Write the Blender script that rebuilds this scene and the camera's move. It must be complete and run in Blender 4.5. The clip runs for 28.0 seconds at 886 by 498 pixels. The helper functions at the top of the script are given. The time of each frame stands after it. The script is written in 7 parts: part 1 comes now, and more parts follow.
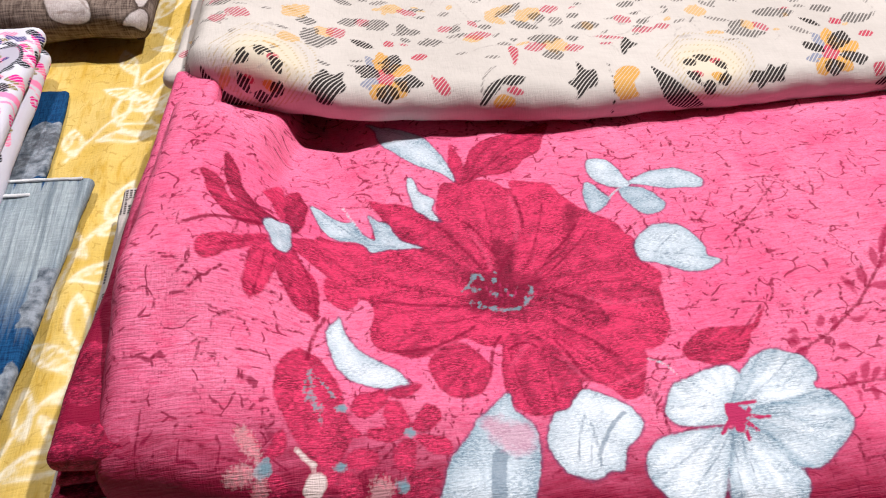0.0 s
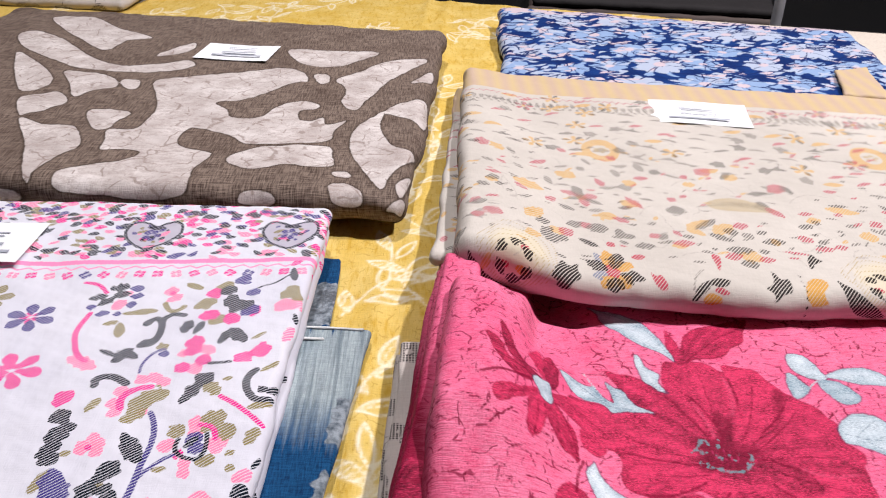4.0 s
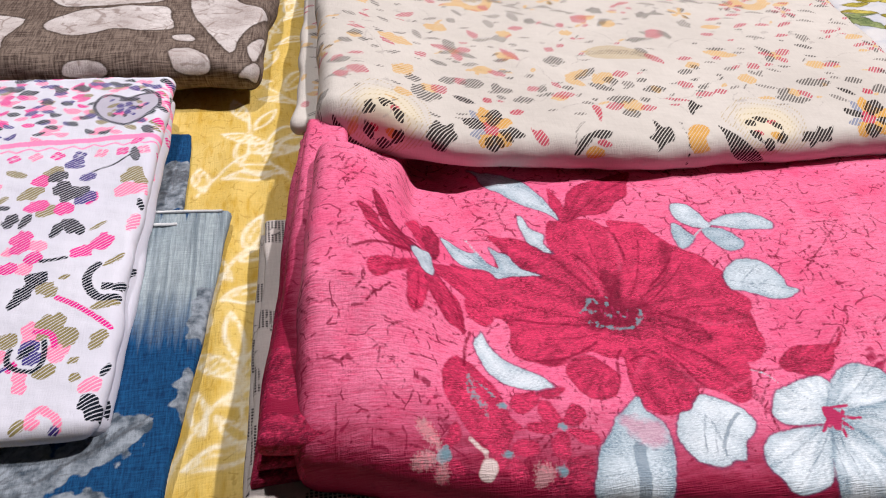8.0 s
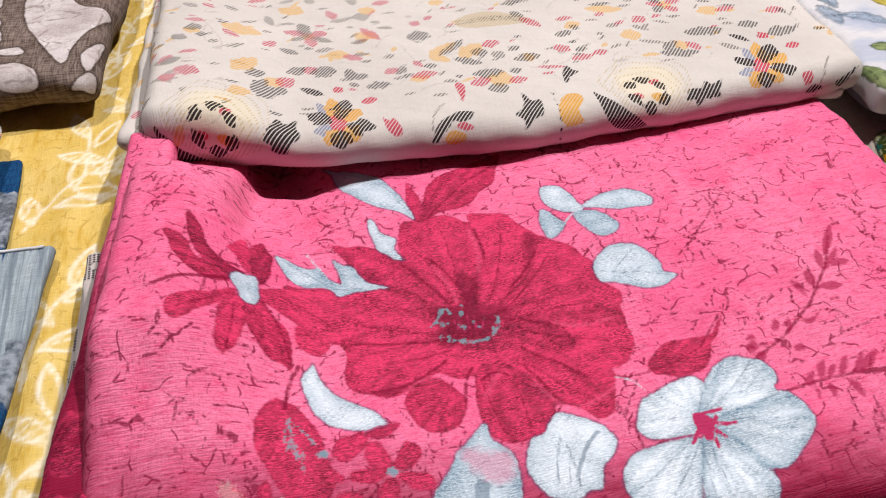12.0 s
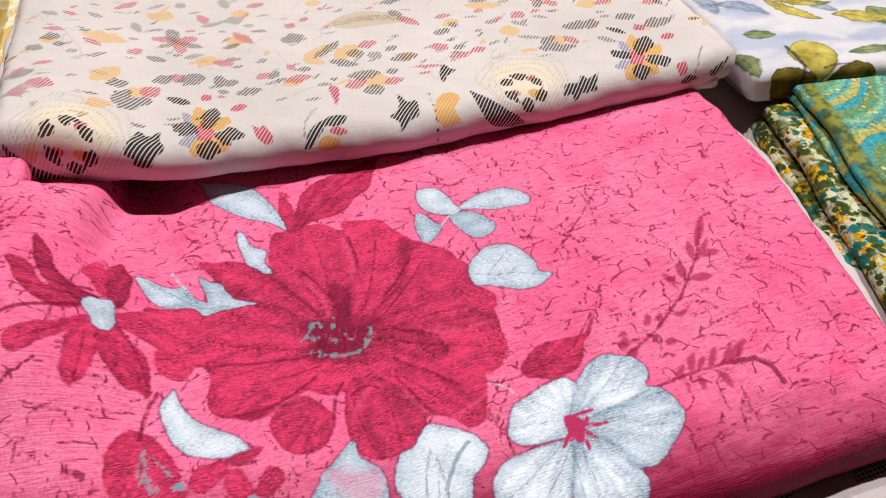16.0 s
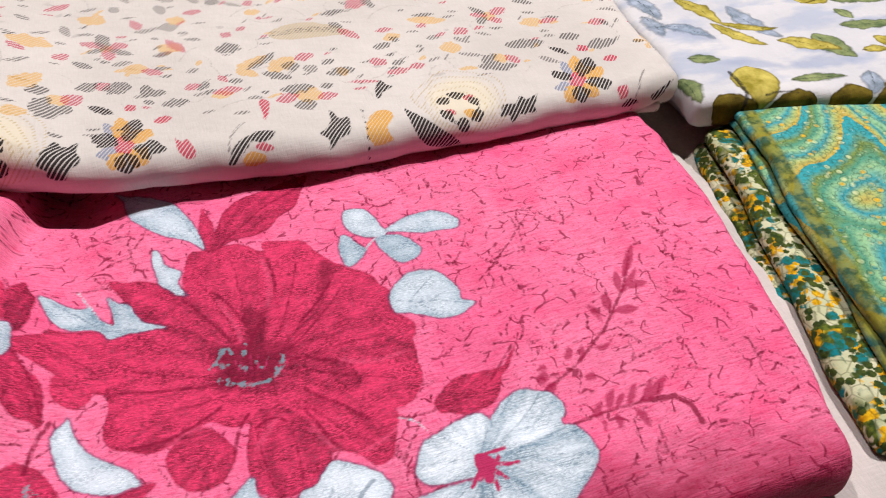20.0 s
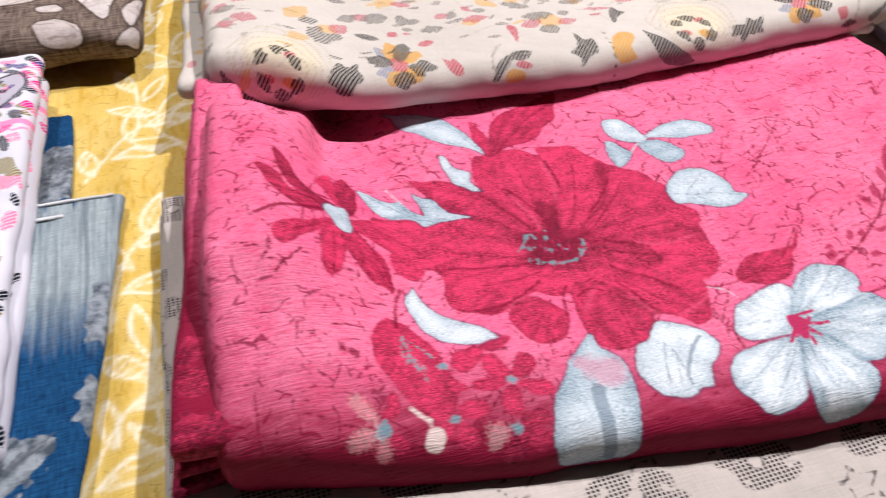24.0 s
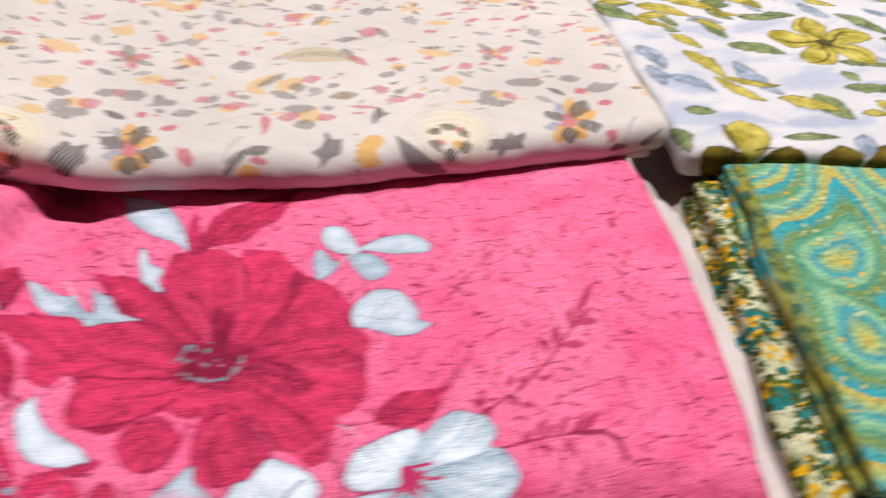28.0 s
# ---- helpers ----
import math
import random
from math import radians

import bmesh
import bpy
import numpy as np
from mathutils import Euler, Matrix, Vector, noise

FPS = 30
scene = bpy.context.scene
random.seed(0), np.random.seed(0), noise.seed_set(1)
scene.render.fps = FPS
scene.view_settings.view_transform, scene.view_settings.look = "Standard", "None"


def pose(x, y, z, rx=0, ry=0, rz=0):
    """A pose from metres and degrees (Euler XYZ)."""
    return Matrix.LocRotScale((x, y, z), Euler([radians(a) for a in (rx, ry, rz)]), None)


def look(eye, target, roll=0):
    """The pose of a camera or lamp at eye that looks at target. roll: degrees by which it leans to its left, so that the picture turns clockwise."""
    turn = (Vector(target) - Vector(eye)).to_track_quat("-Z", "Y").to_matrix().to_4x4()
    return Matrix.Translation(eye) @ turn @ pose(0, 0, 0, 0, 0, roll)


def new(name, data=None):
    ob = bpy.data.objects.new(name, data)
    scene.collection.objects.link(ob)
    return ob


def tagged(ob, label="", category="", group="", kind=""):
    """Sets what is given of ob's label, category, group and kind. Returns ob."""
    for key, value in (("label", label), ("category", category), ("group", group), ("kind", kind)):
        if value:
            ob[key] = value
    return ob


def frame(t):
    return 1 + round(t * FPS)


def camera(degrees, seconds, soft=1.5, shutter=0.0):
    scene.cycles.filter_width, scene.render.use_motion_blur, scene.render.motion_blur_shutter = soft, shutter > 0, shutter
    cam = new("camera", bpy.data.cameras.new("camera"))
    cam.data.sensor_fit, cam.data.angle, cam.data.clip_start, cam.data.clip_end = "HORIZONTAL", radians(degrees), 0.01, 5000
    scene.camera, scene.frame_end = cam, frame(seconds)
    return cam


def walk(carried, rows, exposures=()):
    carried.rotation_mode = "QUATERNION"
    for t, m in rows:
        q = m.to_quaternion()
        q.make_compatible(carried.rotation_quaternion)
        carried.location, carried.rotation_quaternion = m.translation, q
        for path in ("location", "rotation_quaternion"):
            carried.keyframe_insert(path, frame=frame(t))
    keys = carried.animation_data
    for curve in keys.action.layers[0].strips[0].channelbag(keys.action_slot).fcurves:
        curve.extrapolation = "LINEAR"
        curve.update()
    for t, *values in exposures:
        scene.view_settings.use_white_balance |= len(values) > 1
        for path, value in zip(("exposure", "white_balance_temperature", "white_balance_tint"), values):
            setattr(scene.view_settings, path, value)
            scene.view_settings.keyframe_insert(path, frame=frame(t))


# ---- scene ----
cam = camera(57.26, 28.0, 1.1, 0.5)
PATH = [
    (0, (-0.0383, -0.2220, 0.2789), (-0.0013, 0.0619, -0.0004), -0.94),
    (0.5, (-0.0357, -0.2262, 0.2854), (0.0032, 0.0621, 0.0108), -0.70),
    (1, (-0.0330, -0.2256, 0.2900), (0.0057, 0.0705, 0.0239), -0.79),
    (1.5, (-0.0481, -0.2297, 0.2942), (-0.0090, 0.0721, 0.0346), -0.58),
    (2, (-0.0784, -0.2238, 0.3297), (-0.0505, 0.0859, 0.0781), -1.74),
    (2.5, (-0.1593, -0.2226, 0.3242), (-0.1430, 0.0957, 0.0824), -2.40),
    (4.5, (-0.1165, -0.2995, 0.3301), (-0.1180, 0.0442, 0.1255), 0.22),
    (5, (-0.1140, -0.2638, 0.3319), (-0.1154, 0.0740, 0.1176), -0.06),
    (5.5, (-0.0808, -0.2243, 0.3109), (-0.0712, 0.0998, 0.0766), -0.06),
    (6, (-0.0820, -0.2132, 0.3028), (-0.0687, 0.1008, 0.0554), -0.56),
    (6.5, (-0.0901, -0.2341, 0.2989), (-0.0660, 0.0721, 0.0426), 0.11),
    (7, (-0.1022, -0.2503, 0.2985), (-0.0644, 0.0514, 0.0387), 1.27),
    (7.5, (-0.1031, -0.2628, 0.3036), (-0.0528, 0.0383, 0.0450), 2.14),
    (8, (-0.1171, -0.2571, 0.3021), (-0.0610, 0.0434, 0.0441), 2.24),
    (8.5, (-0.1158, -0.2481, 0.3094), (-0.0584, 0.0525, 0.0518), 1.46),
    (9, (-0.1006, -0.2390, 0.3039), (-0.0437, 0.0597, 0.0440), 0.30),
    (9.5, (-0.0632, -0.2319, 0.2915), (-0.0058, 0.0623, 0.0265), -0.96),
    (10, (-0.0470, -0.2308, 0.2855), (0.0064, 0.0610, 0.0171), -2.52),
    (10.5, (-0.0619, -0.2307, 0.2893), (-0.0187, 0.0607, 0.0187), -4.53),
    (11, (-0.0379, -0.2245, 0.2889), (0.0097, 0.0656, 0.0177), -4.20),
    (11.5, (-0.0274, -0.2206, 0.2899), (0.0256, 0.0701, 0.0203), -3.64),
    (12, (-0.0392, -0.2248, 0.2880), (0.0179, 0.0643, 0.0176), -3.28),
    (12.5, (-0.0319, -0.2229, 0.2907), (0.0324, 0.0651, 0.0208), -2.69),
    (13, (-0.0289, -0.2211, 0.2913), (0.0412, 0.0655, 0.0212), -2.26),
    (13.5, (-0.0279, -0.2250, 0.2877), (0.0454, 0.0606, 0.0173), -2.21),
    (15.5, (-0.0206, -0.2230, 0.2885), (0.0631, 0.0572, 0.0156), -2.20),
    (16, (-0.0101, -0.2220, 0.2837), (0.0774, 0.0572, 0.0109), -1.99),
    (16.5, (-0.0149, -0.2170, 0.2862), (0.0752, 0.0633, 0.0154), -1.89),
    (17, (-0.0159, -0.2134, 0.2859), (0.0777, 0.0674, 0.0168), -1.76),
    (17.5, (-0.0126, -0.2182, 0.2865), (0.0856, 0.0616, 0.0180), -1.29),
    (18, (-0.0102, -0.2253, 0.2882), (0.0932, 0.0540, 0.0212), -0.62),
    (18.5, (-0.0096, -0.2257, 0.2870), (0.0951, 0.0532, 0.0201), -0.17),
    (19, (-0.0153, -0.2223, 0.2853), (0.0888, 0.0561, 0.0177), 0.24),
    (19.5, (-0.0020, -0.2160, 0.2782), (0.1003, 0.0617, 0.0091), 0.54),
    (20, (0.0148, -0.2156, 0.2826), (0.1155, 0.0607, 0.0114), 1.15),
    (20.5, (0.0235, -0.2189, 0.2825), (0.1181, 0.0563, 0.0081), 1.38),
    (22.5, (0.0133, -0.2369, 0.2629), (0.0861, 0.0398, -0.0166), -2.59),
    (23, (-0.0223, -0.2421, 0.2711), (0.0583, 0.0321, -0.0087), -2.39),
    (23.5, (-0.0743, -0.2383, 0.2741), (0.0032, 0.0369, -0.0057), -3.01),
    (24, (-0.0977, -0.2340, 0.2768), (-0.0234, 0.0463, 0.0014), -2.85),
    (24.5, (-0.1396, -0.2332, 0.2809), (-0.0740, 0.0533, 0.0096), -2.66),
    (25, (-0.1658, -0.2297, 0.2809), (-0.1101, 0.0623, 0.0133), -2.37),
    (25.5, (-0.1825, -0.2295, 0.2840), (-0.1343, 0.0659, 0.0186), -2.41),
    (26, (-0.1714, -0.2270, 0.2826), (-0.1235, 0.0701, 0.0191), -2.42),
    (26.5, (-0.1537, -0.2256, 0.2827), (-0.0996, 0.0718, 0.0207), -2.02),
    (27, (-0.1126, -0.2341, 0.2721), (-0.0491, 0.0629, 0.0117), -1.18),
    (27.5, (-0.0545, -0.2415, 0.2893), (0.0181, 0.0548, 0.0306), 0.14),
    (28, (0.0465, -0.2389, 0.2944), (0.1259, 0.0526, 0.0322), 3.04),
]
walk(cam, [(t, look(eye, target, roll)) for t, eye, target, roll in PATH],
     [(0, 0.2), (1, 0.08), (2, 0), (5, 0.15), (6, 0), (11, 0.05), (16, 0.05), (17, -0.26), (18, 0.12), (20, 0.04), (23, 0.22), (24, 0.22), (25, 0.12), (26, 0.05), (27, 0.12), (28, 0.1)])

# ---- light: shop spots on the ceiling, the strongest one to the right of the table, and two added fill lamps ----
world = bpy.data.worlds.new("world")
scene.world = world
world.use_nodes = True
world.node_tree.nodes["Background"].inputs[0].default_value = (1.0, 0.97, 0.94, 1)
world.node_tree.nodes["Background"].inputs[1].default_value = 0.0015


def lamp(name, place, target, size, watts, colour):
    data = bpy.data.lights.new(name, "AREA")
    data.shape, data.size, data.energy, data.color = "DISK", size, watts, colour
    ob = new(name, data)
    ob.matrix_world = look(place, target)
    return ob


lamp("ceiling_spot", (1.0, 0.38, 1.9), (0.0, 0.12, 0.0), 0.07, 45, (1.0, 0.95, 0.975))
lamp("ceiling_spot", (-0.22, 0.70, 1.9), (0.0, 0.12, 0.0), 0.07, 22, (1.0, 0.95, 0.975))
# weak unseen lamps, added only to lift the shadows
lamp("fill_lamp", (-0.3, -0.9, 1.95), (-0.1, 0.1, 0.0), 0.7, 0.14, (1.0, 0.96, 1.0))
lamp("fill_lamp", (0.1, 1.3, 1.95), (0.0, 0.2, 0.0), 0.6, 0.12, (1.0, 0.96, 1.0))


# ---- helpers for cloth ----
def lin(r, g, b):
    """Linear colour from 0 to 255 display values."""
    return tuple(((c / 255 + 0.055) / 1.055) ** 2.4 if c > 10 else c / 255 / 12.92 for c in (r, g, b)) + (1.0,)


def wavy(x, y, size, seed, octaves=3):
    """Smooth noise of about -1 to 1 with features of that size, from sums of turned waves."""
    rng, out, amp = np.random.RandomState(seed), np.zeros_like(x), 1.0
    for _ in range(octaves):
        for _ in range(4):
            a, p = rng.uniform(0, 6.283, 2)
            k = 6.283 / size * rng.uniform(0.6, 1.3)
            out = out + amp * 0.35 * np.sin(k * (x * np.cos(a) + y * np.sin(a)) + p)
        size, amp = size / 2.1, amp * 0.5
    return out


class Print:
    """Inks of a printed cloth: for each ink the depth inside its shapes in mm (negative outside), over the cloth's own plane in mm."""

    def __init__(self, x, y):
        self.x, self.y, self.ink, self.slim = x.ravel() * 1000, y.ravel() * 1000, {}, 1.0
        self.tail = ""

    def layer(self, name, start=-6.0):
        if name not in self.ink:
            self.ink[name] = np.full(self.x.shape, start)
        return self.ink[name]

    def near(self, x0, y0, x1, y1, pad):
        return np.nonzero((self.x > min(x0, x1) - pad) & (self.x < max(x0, x1) + pad)
                          & (self.y > min(y0, y1) - pad) & (self.y < max(y0, y1) + pad))[0]

    def put(self, name, i, value):
        ink = self.layer(name + self.tail)
        ink[i] = np.maximum(ink[i], value)

    def leaf(self, name, x0, y0, x1, y1, width, bend=0.0, blunt=0.5, rag=0.0, tone=None, shade=None):
        """A leaf or petal from its foot to its tip; blunt under 0.5 puts the widest part near the foot, over it near the tip."""
        length = math.hypot(x1 - x0, y1 - y0)
        self.layer(name + self.tail)
        i = self.near(x0, y0, x1, y1, width + abs(bend) + 6)
        if not len(i) or length < 0.1:
            return
        ux, uy = (x1 - x0) / length, (y1 - y0) / length
        dx, dy = self.x[i] - x0, self.y[i] - y0
        s, w = (dx * ux + dy * uy) / length, dy * ux - dx * uy
        c = np.clip(s, 0, 1)
        w = w - bend * 4 * c * (1 - c)
        power = math.log(0.5) / math.log(min(max(blunt, 0.05), 0.95))
        half = 0.5 * self.slim * width * np.sin(np.pi * c ** power) ** (0.75 if blunt <= 0.5 else 0.55)
        if rag:
            half = half * (1 + rag * wavy(self.x[i], self.y[i], width * 0.6, int(abs(x1 * 7 + y1)) % 1000, 2))
        d = half - np.abs(w) - length * np.maximum(np.maximum(-s, s - 1), 0)
        self.put(name, i, d)
        if tone is not None:
            edge = 0.45 * np.exp(-np.maximum(d, 0) / 0.9) if (shade or "tone") == "tone" else 0.35 * np.exp(-np.maximum(d, 0) / 2.0)
            lively = 1.0 if (shade or "tone") == "tone" else 0.25
            self.tone(shade or "tone", i, d, tone + 0.35 * (1 - c) ** 2 + edge + lively * 0.22 * np.sin(w * 1.3 + 2.5 * wavy(self.x[i], self.y[i], 14, 4, 2)) + lively * 0.18 * wavy(self.x[i], self.y[i], 16, int(abs(x1 + 3 * y1)) % 1000, 2) - 0.12)

    def shape(self, name, outline, tone=None, foot=None, shade="tone"):
        """A motif inside a smooth closed outline (x, y, x, y, ...); foot: the point from which its streaks run out."""
        q = np.array(outline, float).reshape(-1, 2)
        a, b, c, d = np.roll(q, 1, 0), q, np.roll(q, -1, 0), np.roll(q, -2, 0)
        t = np.array([0.0, 0.25, 0.5, 0.75])[:, None, None]
        fine = 0.5 * (2 * b + (c - a) * t + (2 * a - 5 * b + 4 * c - d) * t ** 2 + (3 * b - a - 3 * c + d) * t ** 3)
        fine = fine.transpose(1, 0, 2).reshape(-1, 2)
        self.layer(name)
        i = self.near(*fine.min(0), *fine.max(0), 4)
        if not len(i):
            return
        x, y = self.x[i], self.y[i]
        far, inside = np.full(len(i), 1e9), np.zeros(len(i), bool)
        for (x0, y0), (x1, y1) in zip(fine, np.roll(fine, -1, 0)):
            ex, ey = x1 - x0, y1 - y0
            s = (((x - x0) * ex + (y - y0) * ey) / max(ex * ex + ey * ey, 1e-9)).clip(0, 1)
            far = np.minimum(far, (x - x0 - s * ex) ** 2 + (y - y0 - s * ey) ** 2)
            if y0 != y1:
                inside ^= ((y0 > y) != (y1 > y)) & (x < x0 + (y - y0) / (y1 - y0) * ex)
        d = np.where(inside, 1, -1) * np.sqrt(far)
        self.put(name, i, d)
        if tone is not None:
            fx, fy = foot or tuple(q.mean(0))
            turn, off = np.arctan2(y - fy, x - fx), np.hypot(x - fx, y - fy)
            size = float(np.ptp(fine, axis=0).max())
            lively = 1.0 if shade == "tone" else 0.55
            streak = (np.sin(turn * 19 + 1.5 * wavy(x, y, 22, 4, 2)) + 0.8 * np.sin(turn * 47 + 2.5 * wavy(x, y, 17, 9, 2))) * (off / 14).clip(0, 1) if foot else 0.0
            edge = 0.5 * np.exp(-np.maximum(d, 0) / 0.8) if shade == "tone" else 0.55 * np.exp(-np.maximum(d, 0) / 4.0)
            self.tone(shade, i, d, tone + edge + lively * (0.2 * streak + 0.12 * wavy(x, y, 15, int(abs(fx * 3 + fy)) % 1000, 2)) + 0.35 * (1 - off / size).clip(0, 1) ** 3 - 0.3)

    def stroke(self, name, outline, width):
        """A brush line through some points (x, y, x, y, ...)."""
        q = np.array(outline, float).reshape(-1, 2)
        if len(q) == 3:
            mid = 2 * q[1] - (q[0] + q[2]) / 2
            t = np.linspace(0, 1, 7)[:, None]
            q = (1 - t) ** 2 * q[0] + 2 * t * (1 - t) * mid + t ** 2 * q[2]
        for (x0, y0), (x1, y1) in zip(q[:-1], q[1:]):
            self.line(name, x0, y0, x1, y1, width)

    def tone(self, name, i, d, value):
        t = self.layer(name, 0.5)
        inside = d > 0
        t[i[inside]] = value[inside]

    def oval(self, name, x, y, a, b, turn=0.0, rag=0.0, ring=0.0):
        self.layer(name + self.tail)
        i = self.near(x, y, x, y, max(a, b) + 6)
        if not len(i):
            return
        c, s = math.cos(radians(turn)), math.sin(radians(turn))
        dx, dy = self.x[i] - x, self.y[i] - y
        p, q = dx * c + dy * s, dy * c - dx * s
        r = np.hypot(p / a, q / b)
        if rag:
            r = r * (1 + rag * np.sin(5 * np.arctan2(q, p) + x))
        d = (1 - r) * min(a, b)
        self.put(name, i, ring / 2 - np.abs(d) if ring else d)

    def line(self, name, x0, y0, x1, y1, width, bend=0.0, taper=0.0):
        """A stroke, bowed sideways by bend, that thins towards its end."""
        length = math.hypot(x1 - x0, y1 - y0)
        self.layer(name + self.tail)
        i = self.near(x0, y0, x1, y1, width + abs(bend) + 4)
        if not len(i) or length < 0.1:
            return
        ux, uy = (x1 - x0) / length, (y1 - y0) / length
        dx, dy = self.x[i] - x0, self.y[i] - y0
        s, w = (dx * ux + dy * uy) / length, dy * ux - dx * uy
        c = np.clip(s, 0, 1)
        d = 0.5 * width * (1 - taper * c) - np.hypot(w - bend * 4 * c * (1 - c), length * (s - c))
        self.put(name, i, d)

    def bloom(self, name, x, y, r, petals, width, turn=0.0, squash=1.0, blunt=0.65, tone=None, foot=0.15, rng=None):
        for k in range(petals):
            a = radians(turn + 360 * k / petals)
            f = rng.uniform(0.85, 1.12) if rng else 1.0
            ca, sa = math.cos(a), math.sin(a) * squash
            self.leaf(name, x + foot * r * ca, y + foot * r * sa, x + r * f * ca, y + r * f * sa, width, blunt=blunt, tone=tone)


def sheet(name, x, y, z, px, py, material, inks=None):
    """A mesh object from grids of places, with the cloth's own coordinates and inks on its points."""
    ny, nx = x.shape
    k = np.arange(nx * ny).reshape(ny, nx)
    quads = np.stack([k[:-1, :-1], k[:-1, 1:], k[1:, 1:], k[1:, :-1]], -1).reshape(-1, 4).astype(np.int32)
    mesh = bpy.data.meshes.new(name)
    mesh.vertices.add(nx * ny)
    mesh.vertices.foreach_set("co", np.stack([x, y, z], -1).astype(np.float32).ravel())
    mesh.loops.add(quads.size)
    mesh.loops.foreach_set("vertex_index", quads.ravel())
    mesh.polygons.add(len(quads))
    mesh.polygons.foreach_set("loop_start", np.arange(0, quads.size, 4, dtype=np.int32))
    mesh.update(calc_edges=True)
    mesh.validate()
    mesh.polygons.foreach_set("use_smooth", np.ones(len(quads), dtype=bool))
    own = mesh.attributes.new("cloth", "FLOAT_VECTOR", "POINT")
    own.data.foreach_set("vector", np.stack([px, py, np.zeros_like(px)], -1).astype(np.float32).ravel())
    for key, value in (inks.ink if inks else {}).items():
        mesh.attributes.new(key, "FLOAT", "POINT").data.foreach_set("value", value.astype(np.float32))
    mesh.materials.append(material)
    return new(name, mesh)


def slab(name, bl, br, tr, tl, z0, z1, step, material, design=None, seed=1, wob=0.002, bump=0.001, relief=None, bow=0.0, bulge=0.0, square=2.0, cut=None, full=1.0):
    """A folded layer of cloth: four outer corners, heights of its underside and top (one number or one for each corner), rounded fold edges.
    cut: where these corners lie in the print, if not at the same numbers. full: under 1 for squarer fold edges."""
    q = np.array([bl, br, tr, tl], float)
    cq = np.array(cut, float) if cut else q
    zb, zt = np.array(z0, float) * np.ones(4), np.array(z1, float) * np.ones(4)
    width = (np.linalg.norm(q[1] - q[0]) + np.linalg.norm(q[2] - q[3])) / 2
    depth = (np.linalg.norm(q[3] - q[0]) + np.linalg.norm(q[2] - q[1])) / 2
    h = float((zt - zb).mean()) / 2
    r = h
    u = np.linspace(-np.pi * r, width - 2 * r + np.pi * r, int((width + 4.3 * r) / step) + 2)
    v = np.linspace(-np.pi * r, depth - 2 * r + np.pi * r, int((depth + 4.3 * r) / step) + 2)
    u, v = np.meshgrid(u, v)
    uc, vc = u.clip(0, width - 2 * r), v.clip(0, depth - 2 * r)
    du, dv = u - uc, v - vc
    d = (np.abs(du) ** square + np.abs(dv) ** square) ** (1 / square)
    turn = np.minimum(d / r, np.pi)
    unit = np.where(d > 1e-9, 1 / np.maximum(d, 1e-9), 0)
    out = r * np.sin(turn).clip(0, 1) ** full

    def at(a, b, c):
        a, b = a / width, b / depth
        return c[0] * (1 - a) * (1 - b) + c[1] * a * (1 - b) + c[2] * a * b + c[3] * (1 - a) * b

    a, b = uc + r + du * unit * out, vc + r + dv * unit * out
    x, y = at(a, b, q[:, 0]), at(a, b, q[:, 1])
    px, py = at(u + r, v + r, cq[:, 0]), at(u + r, v + r, cq[:, 1])
    z = at(a, b, (zb + zt) / 2) + h * np.sign(np.cos(turn)) * np.abs(np.cos(turn)) ** full
    shift_x = wob * wavy(px, py, 0.11, seed + 5) + 0.1 * wob * wavy(px, py, 0.03, seed + 9)
    shift_y = wob * wavy(px, py, 0.13, seed + 6) + 0.1 * wob * wavy(px, py, 0.03, seed + 10)
    shift_y = shift_y + bow * 4 * (a / width) * (1 - a / width) * (1 - b / depth)
    shift_x = shift_x + bulge * 4 * (b / depth) * (1 - b / depth) * (a / width)
    x, y, px, py = x + shift_x, y + shift_y, px + shift_x, py + shift_y
    top = 0.5 + 0.5 * np.cos(turn)
    z = z + (bump * wavy(px, py, 0.09, seed + 7) + 0.00028 * wavy(px, py, 0.022, seed + 8)) * (0.25 + 0.75 * top)
    if relief:
        z = z + relief(x, y) * top ** 0.4
    inks = None
    if design:
        inks = Print(px, py)
        design(inks)
    return sheet(name, x, y, z, px, py, material, inks)


